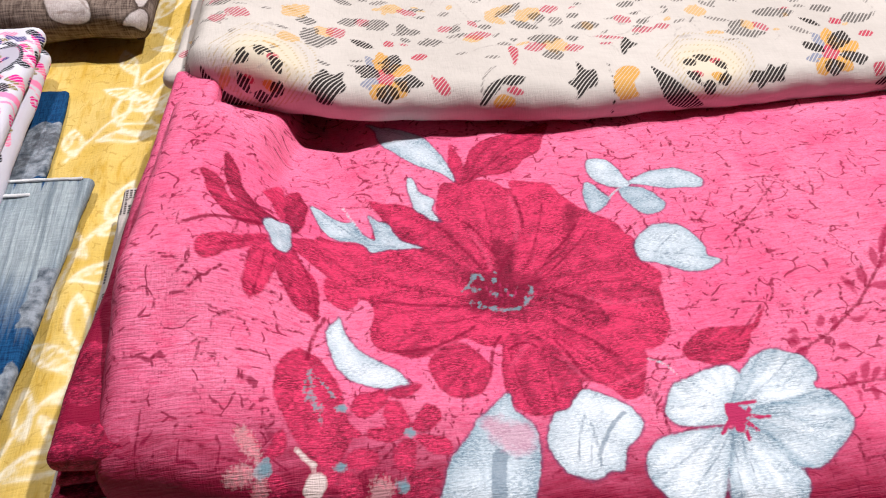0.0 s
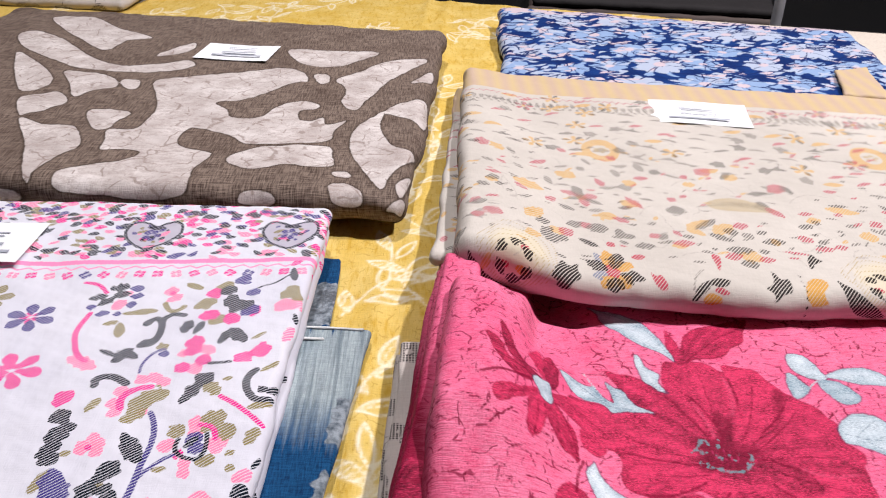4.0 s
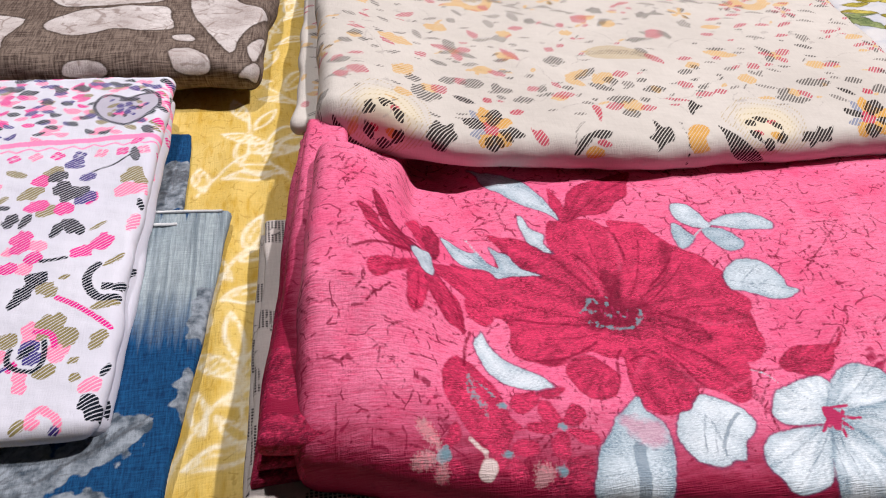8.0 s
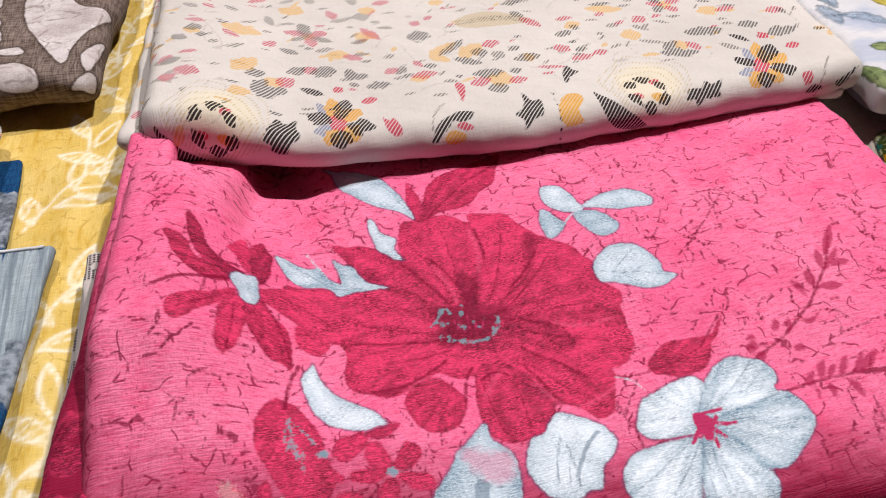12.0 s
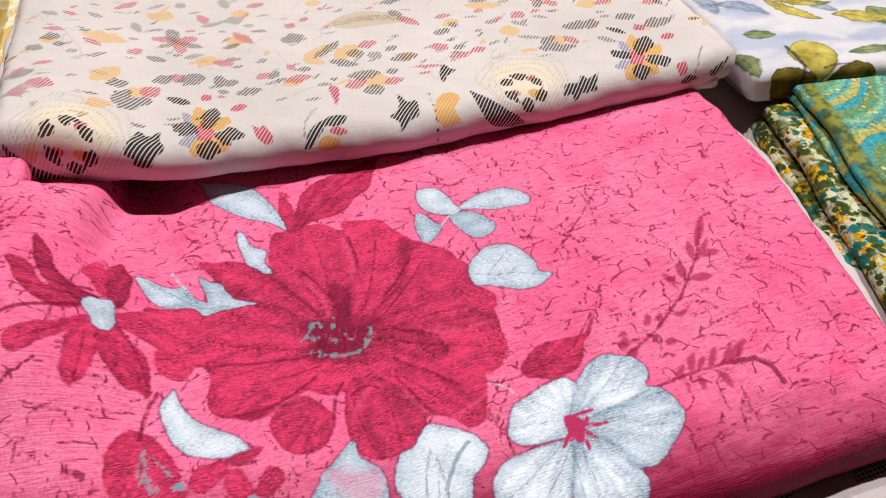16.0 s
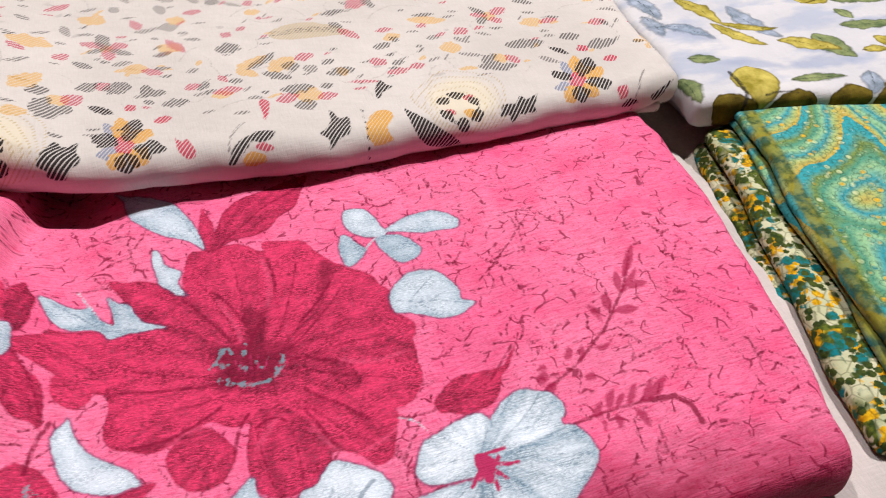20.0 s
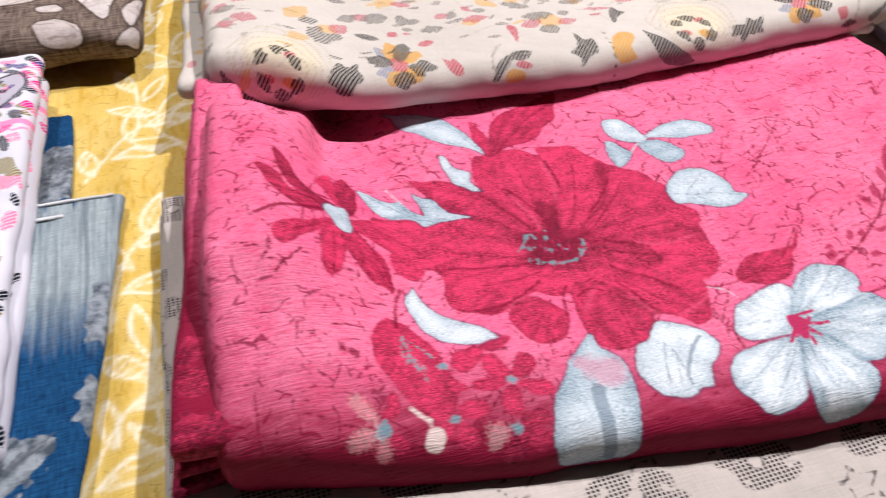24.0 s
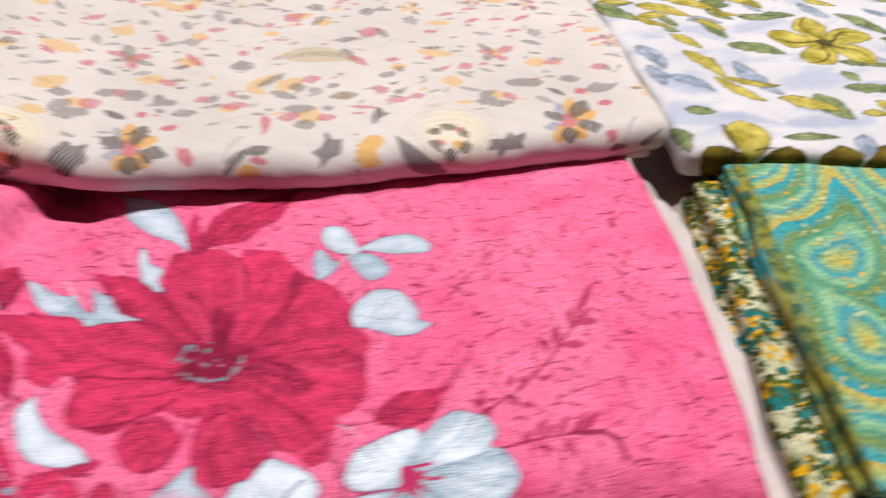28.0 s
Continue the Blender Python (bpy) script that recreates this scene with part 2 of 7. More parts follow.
# ---- materials ----
class Nodes:
    """Short ways to lay nodes."""

    def __init__(self, name):
        self.mat = bpy.data.materials.new(name)
        self.mat.use_nodes = True
        self.tree = self.mat.node_tree
        self.bsdf = self.tree.nodes["Principled BSDF"]

    def node(self, kind):
        return self.tree.nodes.new(kind)

    def feed(self, socket, value):
        if isinstance(value, bpy.types.NodeSocket):
            self.tree.links.new(value, socket)
        else:
            socket.default_value = value

    def math(self, op, a, b=0.0, clamp=False):
        n = self.node("ShaderNodeMath")
        n.operation, n.use_clamp = op, clamp
        self.feed(n.inputs[0], a), self.feed(n.inputs[1], b)
        return n.outputs[0]

    def cloth(self):
        n = self.node("ShaderNodeAttribute")
        n.attribute_name = "cloth"
        return n.outputs["Vector"]

    def value(self, name):
        n = self.node("ShaderNodeAttribute")
        n.attribute_name = name
        return n.outputs["Fac"]

    def scaled(self, vector, sx, sy, turn=0.0):
        n = self.node("ShaderNodeMapping")
        self.feed(n.inputs["Vector"], vector)
        n.inputs["Scale"].default_value = (sx, sy, 1)
        n.inputs["Rotation"].default_value = (0, 0, radians(turn))
        return n.outputs[0]

    def noise(self, vector, scale, detail=3.0, rough=0.55):
        n = self.node("ShaderNodeTexNoise")
        self.feed(n.inputs["Vector"], vector)
        n.inputs["Scale"].default_value, n.inputs["Detail"].default_value, n.inputs["Roughness"].default_value = scale, detail, rough
        return n.outputs["Fac"]

    def span(self, value, a, b, c=0.0, d=1.0):
        n = self.node("ShaderNodeMapRange")
        n.clamp = True
        self.feed(n.inputs["Value"], value)
        for key, v in (("From Min", a), ("From Max", b), ("To Min", c), ("To Max", d)):
            self.feed(n.inputs[key], v)
        return n.outputs[0]

    def mix(self, fac, a, b, blend="MIX"):
        n = self.node("ShaderNodeMix")
        n.data_type, n.blend_type = "RGBA", blend
        self.feed(n.inputs[0], fac), self.feed(n.inputs[6], a), self.feed(n.inputs[7], b)
        return n.outputs[2]

    def stripes(self, vector, per_metre, turn, share=0.5, soft=0.12):
        """1 on stripes that cover that share."""
        w = self.node("ShaderNodeTexWave")
        w.wave_type, w.bands_direction, w.wave_profile = "BANDS", "X", "SAW"
        self.feed(w.inputs["Vector"], self.scaled(vector, 1, 1, turn))
        w.inputs["Scale"].default_value = per_metre / 3.1831
        w.inputs["Distortion"].default_value = 0.0
        tri = self.math("ABSOLUTE", self.math("SUBTRACT", self.math("MULTIPLY", w.outputs["Fac"], 2.0), 1.0))
        return self.span(tri, share + soft, share - soft)

    def weave(self, vector, per_metre, depth, rough=0.85, slub=0.12, warp=1.0):
        """Threads across and along, with slubs, as fine relief."""
        a = self.noise(self.scaled(vector, per_metre * 0.09, per_metre * 0.9), 1.0, 3.0)
        b = self.noise(self.scaled(vector, per_metre * 0.9, per_metre * 0.10), 1.0, 2.0)
        b = self.math("ADD", self.math("MULTIPLY", b, warp), 0.5 * (1 - warp))
        c = self.noise(vector, 90, 3.0)
        total = self.math("ADD", self.math("ADD", a, b), self.math("MULTIPLY", c, slub))
        n = self.node("ShaderNodeBump")
        n.inputs["Strength"].default_value, n.inputs["Distance"].default_value = 0.6, depth
        self.feed(n.inputs["Height"], total)
        self.feed(self.bsdf.inputs["Normal"], n.outputs[0])
        self.bsdf.inputs["Roughness"].default_value = rough
        self.bsdf.inputs["Specular IOR Level"].default_value = 0.12
        return self.math("ADD", a, b)

    def done(self, colour, sheen=0.0):
        self.feed(self.bsdf.inputs["Base Color"], colour)
        self.bsdf.inputs["Sheen Weight"].default_value = sheen
        return self.mat


def ground(m, colours, size=14, thread=0.10, per_metre=1400, depth=0.0004, **more):
    """Cloth ground of two colours, mottled, with a thread grain."""
    c = m.cloth()
    grain = m.weave(c, per_metre, depth, **more)
    base = m.mix(m.span(m.noise(c, size, 4.0), 0.35, 0.65), lin(*colours[0]), lin(*colours[1]))
    return c, m.mix(m.span(grain, 0.75, 1.25, 0.0, thread), base, (0.0, 0.0, 0.0, 1)), grain


def inked(m, c, colour, name, ink, soft=0.35, ragged=0.5, hatch=None, strength=1.0, rough_scale=500, grow=0.0):
    d = m.value(name)
    if grow:
        d = m.math("ADD", d, grow)
    if ragged:
        d = m.math("ADD", d, m.math("MULTIPLY", m.math("SUBTRACT", m.noise(c, rough_scale, 2.0), 0.5), 2 * ragged))
    mask = m.span(d, -soft, soft, 0.0, strength)
    if hatch:
        mask = m.math("MULTIPLY", mask, m.stripes(c, hatch[0], hatch[1], hatch[2]))
    return m.mix(mask, colour, ink)


def crackle(m, c, scale, thick, cover, seed):
    """Broken fine lines: 1 on a line."""
    warp = m.node("ShaderNodeVectorMath")
    warp.operation = "ADD"
    n = m.node("ShaderNodeTexNoise")
    m.feed(n.inputs["Vector"], c)
    n.inputs["Scale"].default_value = scale * 0.9
    off = m.node("ShaderNodeVectorMath")
    off.operation = "SCALE"
    m.feed(off.inputs[0], n.outputs["Color"])
    off.inputs["Scale"].default_value = 0.9 / scale
    m.feed(warp.inputs[0], c), m.feed(warp.inputs[1], off.outputs[0])
    v = m.node("ShaderNodeTexVoronoi")
    v.feature = "DISTANCE_TO_EDGE"
    m.feed(v.inputs["Vector"], m.scaled(warp.outputs[0], 1, 1, seed))
    v.inputs["Scale"].default_value = scale
    line = m.span(v.outputs["Distance"], thick * scale, thick * scale * 0.4)
    gate = m.span(m.noise(m.scaled(c, 1, 1, seed * 3), scale * 2.2, 2.0), cover, cover - 0.06)
    return m.math("MULTIPLY", line, gate)


def pink_material():
    m = Nodes("pink_silk")
    c, col, grain = ground(m, ((248, 132, 168), (243, 108, 150)), size=14, per_metre=1500, depth=0.0011, thread=0.30, rough=0.62, warp=0.3)
    blotch = m.span(m.noise(c, 45, 5.0), 0.52, 0.74, 0.0, 0.55)
    col = m.mix(blotch, col, lin(220, 58, 106))
    weft = m.noise(m.scaled(c, 1, 4.5), 170, 4.0, 0.7)
    col = m.mix(m.span(weft, 0.50, 0.66, 0, 0.58), col, lin(206, 44, 94))
    col = m.mix(m.span(m.noise(m.scaled(c, 0.6, 1.2), 1300, 3.0, 0.7), 0.50, 0.64, 0, 0.36), col, lin(186, 34, 84))
    # deeper crimson, partly dye and partly fold shade put into the colour
    dye_and_shade = m.math("ADD", m.value("dye_and_shade"), m.math("MULTIPLY", m.math("SUBTRACT", m.noise(m.scaled(c, 1, 3.0), 60, 4.0, 0.65), 0.5), 34.0))
    col = m.mix(m.span(dye_and_shade, -14, 20, 0, 0.96), col, lin(126, 2, 44))
    col = m.mix(m.math("MULTIPLY", crackle(m, c, 74, 0.0005, 0.50, 20), 0.8), col, lin(124, 8, 50))
    col = inked(m, c, col, "scribble", lin(112, 2, 42), soft=0.35, ragged=0.8, strength=0.95, rough_scale=650)
    dots = m.span(m.noise(m.scaled(c, 1, 1.5), 560, 3.0, 0.75), 0.58, 0.66, 0.0, 0.8)
    speck = m.span(m.noise(m.scaled(c, 0.4, 1.15), 1500, 3.0, 0.6), 0.47, 0.53)
    speck = m.math("MULTIPLY", speck, m.span(m.noise(m.scaled(c, 1, 2.0), 75, 4.0, 0.65), 0.38, 0.60, 0.12, 1.0))
    dots = m.math("MULTIPLY", dots, m.span(m.noise(c, 34, 3.0), 0.38, 0.60, 0.15, 1.0))
    fine = m.math("SUBTRACT", m.span(m.noise(m.scaled(c, 1, 3.0), 330, 6.0, 0.85), 0.40, 0.60), 0.5)
    tone = m.math("ADD", m.math("MULTIPLY", m.math("SUBTRACT", m.value("tone"), 0.5), 1.05), m.math("MULTIPLY", fine, 1.15))
    red = m.mix(m.span(tone, -0.5, 0.95), lin(222, 58, 102), lin(88, 0, 32))
    red = m.mix(m.span(weft, 0.50, 0.62, 0, 0.34), red, lin(104, 0, 34))
    red = m.mix(m.span(fine, 0.25, 0.5, 0, 0.3), red, lin(240, 104, 144))
    red = m.mix(m.math("MULTIPLY", speck, 0.66), red, lin(70, 0, 22))
    col = inked(m, c, col, "red", red, soft=0.45, ragged=0.8, rough_scale=420)
    col = inked(m, c, col, "shade", lin(96, 0, 34), soft=1.2, ragged=2.6, strength=0.6, rough_scale=520)
    col = inked(m, c, col, "light", lin(240, 92, 132), soft=1.2, ragged=2.2, strength=0.45, rough_scale=480)
    col = m.mix(dots, col, lin(140, 8, 54))
    col = inked(m, c, col, "line", lin(120, 2, 44), soft=0.4, ragged=0.9, strength=0.85)
    col = inked(m, c, col, "fern", lin(150, 14, 62), soft=0.5, ragged=0.9, strength=0.75)
    wt = m.math("ADD", m.value("wtone"), m.math("MULTIPLY", m.math("SUBTRACT", m.noise(m.scaled(c, 1, 2.0), 620, 5.0, 0.8), 0.5), 1.3))
    white = m.mix(m.span(wt, 0.05, 1.1), lin(224, 231, 236), lin(112, 142, 158))
    white = m.mix(m.math("MULTIPLY", speck, m.span(m.value("wtone"), 0.1, 0.9, 0.25, 0.7)), white, lin(72, 100, 118))
    col = inked(m, c, col, "rim", lin(84, 56, 88), soft=0.5, ragged=0.9, strength=0.7, grow=0.7)
    col = inked(m, c, col, "white", white, soft=0.4, ragged=0.7, rough_scale=420)
    col = inked(m, c, col, "vein", lin(92, 112, 128), soft=0.3, ragged=0.6, strength=0.65)
    col = inked(m, c, col, "blush", lin(206, 112, 142), soft=2.0, ragged=3.5, strength=0.5, rough_scale=300)
    col = inked(m, c, col, "seed", lin(104, 152, 162), soft=0.4, ragged=2.0, strength=0.68, rough_scale=420)
    col = inked(m, c, col, "frost", lin(232, 206, 204), soft=0.8, ragged=3.0, strength=0.3, rough_scale=800)
    col = inked(m, c, col, "blob", lin(214, 194, 190), soft=0.4, ragged=0.5)
    col = inked(m, c, col, "stamen", lin(172, 40, 86), soft=0.3, ragged=0.6)
    return m.done(col)


def pink_hump(x, y):
    """Height of the doubled left part over the rest of the pink cloth, and how far a place lies on it."""
    s = ((-0.042 - x) / 0.066).clip(0, 1)
    slope = s * s * (3 - 2 * s)
    ridge = 1 / (1 + np.exp((x + 0.0695 + 0.16 * (0.112 - y).clip(0, 0.06)) / 0.0018))
    far = ((y - 0.055) / 0.030).clip(0, 1)
    rise = slope * (1 - far) + far * ridge
    high = (0.037 + 0.38 * y.clip(-0.09, 0.0)) * (1 - 0.75 * ((y - 0.100) / 0.03).clip(0, 1))
    return high * slope * ((1 - far) + far * ridge), rise


def pink_design(p):
    """Large crimson flower, smaller blooms, pale blue-white leaves and ferns."""
    rng = random.Random(3)

    def pale(outline, tone, foot=None):
        p.shape("rim", outline)
        p.shape("white", outline, tone, foot, "wtone")

    def dot(x, y, r):
        p.oval("seed", x, y, r, r * 0.85, 20)
        p.oval("vein", x + 0.4, y, r * 0.6, r * 0.5)

    pale((-28, 135, -22, 128, -17, 125, -9, 117, -2, 110, 2, 101, 6, 89, 8, 79, 9, 68, 6, 72, 1, 78, -6, 82, -13, 89, -19, 98, -23, 117, -24, 126), 0.40)
    p.stroke("vein", (-21.2, 127.3, -9.1, 112.7, 1.9, 95.6, 8.1, 71.9), 0.6)
    pale((-12, 73, -10, 72, -9, 68, -8, 63, -4, 59, -2, 56, -4, 50, -2, 43, -1, 41, -5, 43, -8, 48, -11, 52, -12, 59, -13, 67), 0.2)
    pale((-56, 53, -53, 52, -50, 50, -46, 47, -42, 46, -39, 46, -36, 40, -33, 36, -30, 34, -30, 39, -31, 45, -32, 50, -31, 50, -28, 46, -24, 44, -22, 38, -19, 32, -15, 29, -11, 27, -15, 27, -21, 27, -26, 28, -32, 27, -34, 30, -37, 33, -42, 34, -46, 34, -51, 38, -53, 42, -55, 48), 0.45)
    p.stroke("vein", (-53.4, 51, -47.5, 45.7, -41.9, 41, -34, 31.5, -22.7, 29.3), 0.9)
    p.stroke("white", (-42.7, 55.9, -40.6, 51, -37.7, 44.9, -35.4, 37.9), 1.0)
    pale((-73, 31, -71, 34, -68, 34, -65, 35, -64, 32, -64, 26, -64, 22, -65, 18, -67, 16, -70, 18, -71, 23, -73, 27), 0.35)
    pale((72, 72, 76, 74, 82, 73, 85, 66, 86, 59, 88, 54, 85, 52, 79, 53, 74, 57, 71, 64), 0.30)
    pale((88, 55, 95, 60, 101, 62, 111, 63, 117, 58, 121, 51, 118, 46, 111, 47, 103, 48, 95, 52), 0.40)
    pale((82, 51, 87, 52, 93, 50, 97, 44, 99, 38, 96, 33, 90, 31, 87, 33, 84, 40, 82, 46), 0.6)
    pale((68, 58, 71, 56, 73, 51, 76, 47, 74, 43, 69, 39, 66, 39, 65, 42, 65, 50), 0.5)
    p.stroke("white", (85.9, 53.1, 80.5, 50.6, 75.5, 45.9), 0.8)
    pale((78, 15, 82, 20, 88, 24, 94, 24, 100, 22, 103, 17, 106, 9, 105, 3, 110, 0, 106, -3, 102, -5, 95, -5, 89, -2, 83, 2, 78, 4, 77, 9), 0.42)
    p.stroke("vein", (78.7, 11.2, 87.4, 7.5, 96.5, 4.5, 107.3, -0.3), 0.7)
    p.stroke("vein", (84.1, 8.4, 92.6, 15.7, 97.5, 18.6), 0.5)
    p.stroke("vein", (91.8, 5.9, 102, 9.7), 0.5)
    p.stroke("vein", (87.2, 6.5, 94, -2), 0.5)
    pale((-48, -11, -47, -9, -46, -14, -44, -20, -40, -27, -35, -32, -28, -39, -25, -44, -24, -47, -28, -47, -31, -48, -36, -47, -41, -44, -45, -41, -49, -34, -51, -26, -52, -19, -51, -14), 0.2)
    p.shape("red", (-2, 43, 10, 64, 32, 59, 52, 55, 61, 38, 75, 22, 76, 4, 80, -8, 77, -27, 64, -41, 57, -59, 38, -51, 30, -60, 13, -59, 14, -31, 0, -23, -15, -30, -32, -25, -34, -4, -42, 8, -50, 23, -34, 32, -26, 47), 0.85, (18, 1))
    p.shape("red", (-54, 34, -43, 32, -27, 31, -12, 26, -2, 16, 10, 1, 4, -6, -15, -4, -28, -3, -38, 3, -43, 10, -48, 17, -53, 22), 0.45, (18, 1))
    p.shape("red", (-31, 60, -25, 58, -16, 56, -9, 51, 0, 44, 7, 27, 13, 9, 5, 14, -3, 21, -12, 29, -20, 37, -27, 49), 0.72, (18, 1))
    p.shape("red", (-2, 46, 0, 60, 3, 67, 10, 67, 16, 67, 23, 66, 29, 61, 32, 56, 34, 48, 33, 36, 29, 27, 25, 19, 19, 7, 13, 9, 9, 23, 4, 34), 0.5, (18, 1))
    p.shape("red", (33, 63, 38, 64, 48, 61, 52, 58, 55, 51, 60, 43, 63, 40, 57, 31, 51, 21, 46, 15, 37, 9, 28, 2, 24, 5, 26, 18, 31, 30, 34, 39, 35, 51), 0.3, (18, 1))
    p.shape("red", (52, 21, 56, 31, 62, 41, 68, 36, 74, 30, 76, 22, 79, 17, 77, 6, 81, 0, 83, -5, 80, -11, 74, -14, 68, -15, 59, -15, 49, -10, 38, -5, 29, -4, 34, 8, 45, 14), 0.62, (18, 1))
    p.shape("red", (-32, -1, -19, -2, -7, -4, 6, -7, 14, -16, 8, -24, -1, -24, -9, -28, -15, -32, -21, -33, -28, -30, -33, -27, -36, -20, -34, -11), 0.45, (18, 1))
    p.shape("red", (50, -12, 63, -16, 72, -18, 78, -22, 78, -30, 75, -36, 70, -41, 64, -42, 58, -42, 53, -35, 47, -26, 40, -16, 33, -8), 0.42, (18, 1))
    p.shape("red", (30, -11, 47, -26, 54, -36, 64, -43, 62, -50, 59, -58, 57, -61, 51, -62, 47, -56, 41, -50, 35, -37, 27, -17), 0.55, (18, 1))
    p.shape("red", (2, -5, 14, -14, 27, -19, 32, -30, 35, -38, 31, -38, 24, -30, 14, -28, 7, -29, 1, -24, -4, -23), 0.3, (18, 1))
    p.shape("red", (16, -24, 25, -25, 32, -34, 36, -44, 38, -52, 36, -58, 32, -63, 25, -64, 18, -64, 12, -60, 10, -54, 10, -45, 12, -34), 0.78, (18, 1))
    p.shape("red", (-11, -28, -5, -25, 1, -28, 5, -35, 7, -42, 4, -49, 0, -53, -7, -54, -12, -51, -15, -45, -16, -37, -14, -32), 0.68, (4, -29))
    p.shape("red", (40, -7, 50, -13, 55, -18, 55, -26, 50, -27, 45, -17, 37, -10), 0.95, (18, 1))
    p.stroke("line", (34, 49.4, 34.6, 41.4, 33.5, 33.6), 1.3)
    p.stroke("line", (24.5, 19, 19.4, 10.3, 16.8, 2.8), 1.3)
    p.stroke("line", (-3, 39.1, 4.7, 26.9, 13.7, 11.9), 1.3)
    p.stroke("line", (9.3, 40, 14.7, 31.3, 18.7, 20.5), 1.3)
    p.stroke("line", (29.6, -3, 40.5, -6.2, 54.3, -15.3), 1.3)
    p.stroke("line", (35.1, -19.4, 44, -30.1, 53.7, -42.1), 1.3)
    p.stroke("line", (-32.7, -1.3, -15.2, -3.6, 6.3, -6.1), 1.3)
    p.stroke("line", (-27, -29, -13, -27.3, 4.5, -17.6), 1.3)
    p.stroke("line", (13.3, -23.9, 9.1, -31.1, 6.5, -41.8), 1.3)
    p.stroke("line", (15.2, -31.8, 20.9, -28.9, 25.6, -32.8), 1.3)
    p.stroke("line", (40.8, -50.2, 36.9, -40.6, 32.8, -28.4), 1.3)
    p.stroke("line", (56.5, 31.2, 49.5, 21.3, 40.3, 13.3), 1.3)
    p.stroke("line", (33.6, -25.1, 42.9, -41.8, 53, -52.5), 0.7)
    p.stroke("line", (-23, 25.2, -8.3, 14.3, 5.3, 3), 0.7)
    p.stroke("line", (-28.9, 11.9, -14.5, 4, 4.5, -2.6), 0.7)
    p.stroke("line", (2.9, 49.6, 10.2, 32.9, 14.9, 13.1), 0.7)
    p.stroke("line", (45.4, 47.7, 38.3, 26.2, 29.6, 10.1), 0.7)
    p.stroke("line", (60, 25.2, 47.2, 11.8, 32.8, 1.5), 0.7)
    p.stroke("line", (71.1, -4.8, 52.8, -4, 33.7, -4.7), 0.7)
    p.stroke("line", (15.2, -31.8, 15.3, -44.7, 16.7, -58.8), 0.7)
    p.stroke("line", (26.9, -36.8, 27, -48.3, 26.4, -59.3), 0.7)
    p.stroke("line", (-20.1, -15.1, -7.8, -14.2, 7.6, -11.9), 0.7)
    p.stroke("line", (66.7, -27.4, 53.3, -20, 37.2, -10.9), 0.7)
    p.stroke("line", (19.2, 56.1, 19.9, 33.9, 20, 13.6), 0.7)
    p.stroke("light", (30.9, 52.1, 32.5, 40.4, 29.2, 27.3), 1.2)
    p.stroke("light", (10.6, 34.7, 14.4, 23.2, 16.5, 12.8), 1.2)
    p.stroke("light", (23.9, -30.3, 19.3, -33.5, 14.7, -41.7), 1.2)
    p.stroke("light", (33.9, -39.4, 38.9, -49.2, 46.7, -58.4), 1.2)
    p.stroke("light", (-15.1, -32.1, -9, -26.7, -0.8, -25.5), 1.2)
    p.stroke("light", (47, -55.3, 55, -53.1, 61.6, -50.3), 1.2)
    p.stroke("light", (74.1, -15.8, 65.2, -16.6, 50.5, -11.7), 1.2)
    p.shape("shade", (-27, -29.8, -21, -27.6, -14.2, -27, -7.2, -27.6, -11.4, -30.1, -17.2, -31.9, -23.4, -32.2))
    p.shape("shade", (54.8, 43.6, 60.3, 40.5, 56.5, 31.2, 50.6, 21, 46.7, 15.2, 50.8, 27.2))
    p.shape("shade", (18.9, 28.9, 25.7, 25.3, 27.6, 17.7, 22.6, 9.2, 18.5, 12.4))
    p.stroke("seed", (2.7, 2.7, 6.1, 3.8, 7.2, 1.1), 1.3)
    p.stroke("seed", (8.5, 8.1, 10.2, 9.7, 12, 6.8), 1.3)
    p.stroke("seed", (8.2, -4.9, 12.4, -9.2, 16.6, -11.8), 1.3)
    p.stroke("seed", (16.7, -11, 22.1, -11.5, 25.8, -10), 1.3)
    p.stroke("seed", (25.8, -9.6, 29.2, -5.3, 30, -0.1), 1.3)
    p.stroke("seed", (5.5, 5.1, 7.7, 7.7, 9.5, 9.9), 1.3)
    # dark heart of the large flower with loose grains
    p.oval("shade", 18, 1, 15, 12, 10, 0.2)
    for k in range(16):
        a, r = rng.uniform(0, 6.28), rng.uniform(3, 15)
        p.oval("seed", 17 + r * math.cos(a), 2 + 0.85 * r * math.sin(a), rng.uniform(0.5, 1.0), 0.6, rng.uniform(0, 90))
    p.stroke("stamen", (14.9, 4.5, 14.9, -0.2, 15.5, -4.8), 0.7)
    p.stroke("stamen", (18.3, 5.3, 18, 0.5, 17.4, -6.8), 0.7)
    p.stroke("stamen", (21.3, 2.6, 20.1, -4.4), 0.7)
    p.stroke("stamen", (24.3, -0.3, 22.5, -5.4), 0.7)
    p.stroke("stamen", (12.2, 3, 13.2, -1.9), 0.7)
    p.shape("red", (17, 84, 20, 92, 27, 99, 36, 103, 46, 108, 57, 111, 63, 111, 58, 100, 52, 85, 44, 79, 38, 72, 30, 70, 22, 69, 18, 67, 12, 66, 14, 76), 0.72, (14, 68))
    p.shape("red", (11, 100, 13, 93, 15, 82, 12, 66, 8, 69, 8, 82), 0.55, (11, 66))
    p.stroke("line", (15.8, 67.4, 31.1, 82, 58.7, 105.8), 0.9)
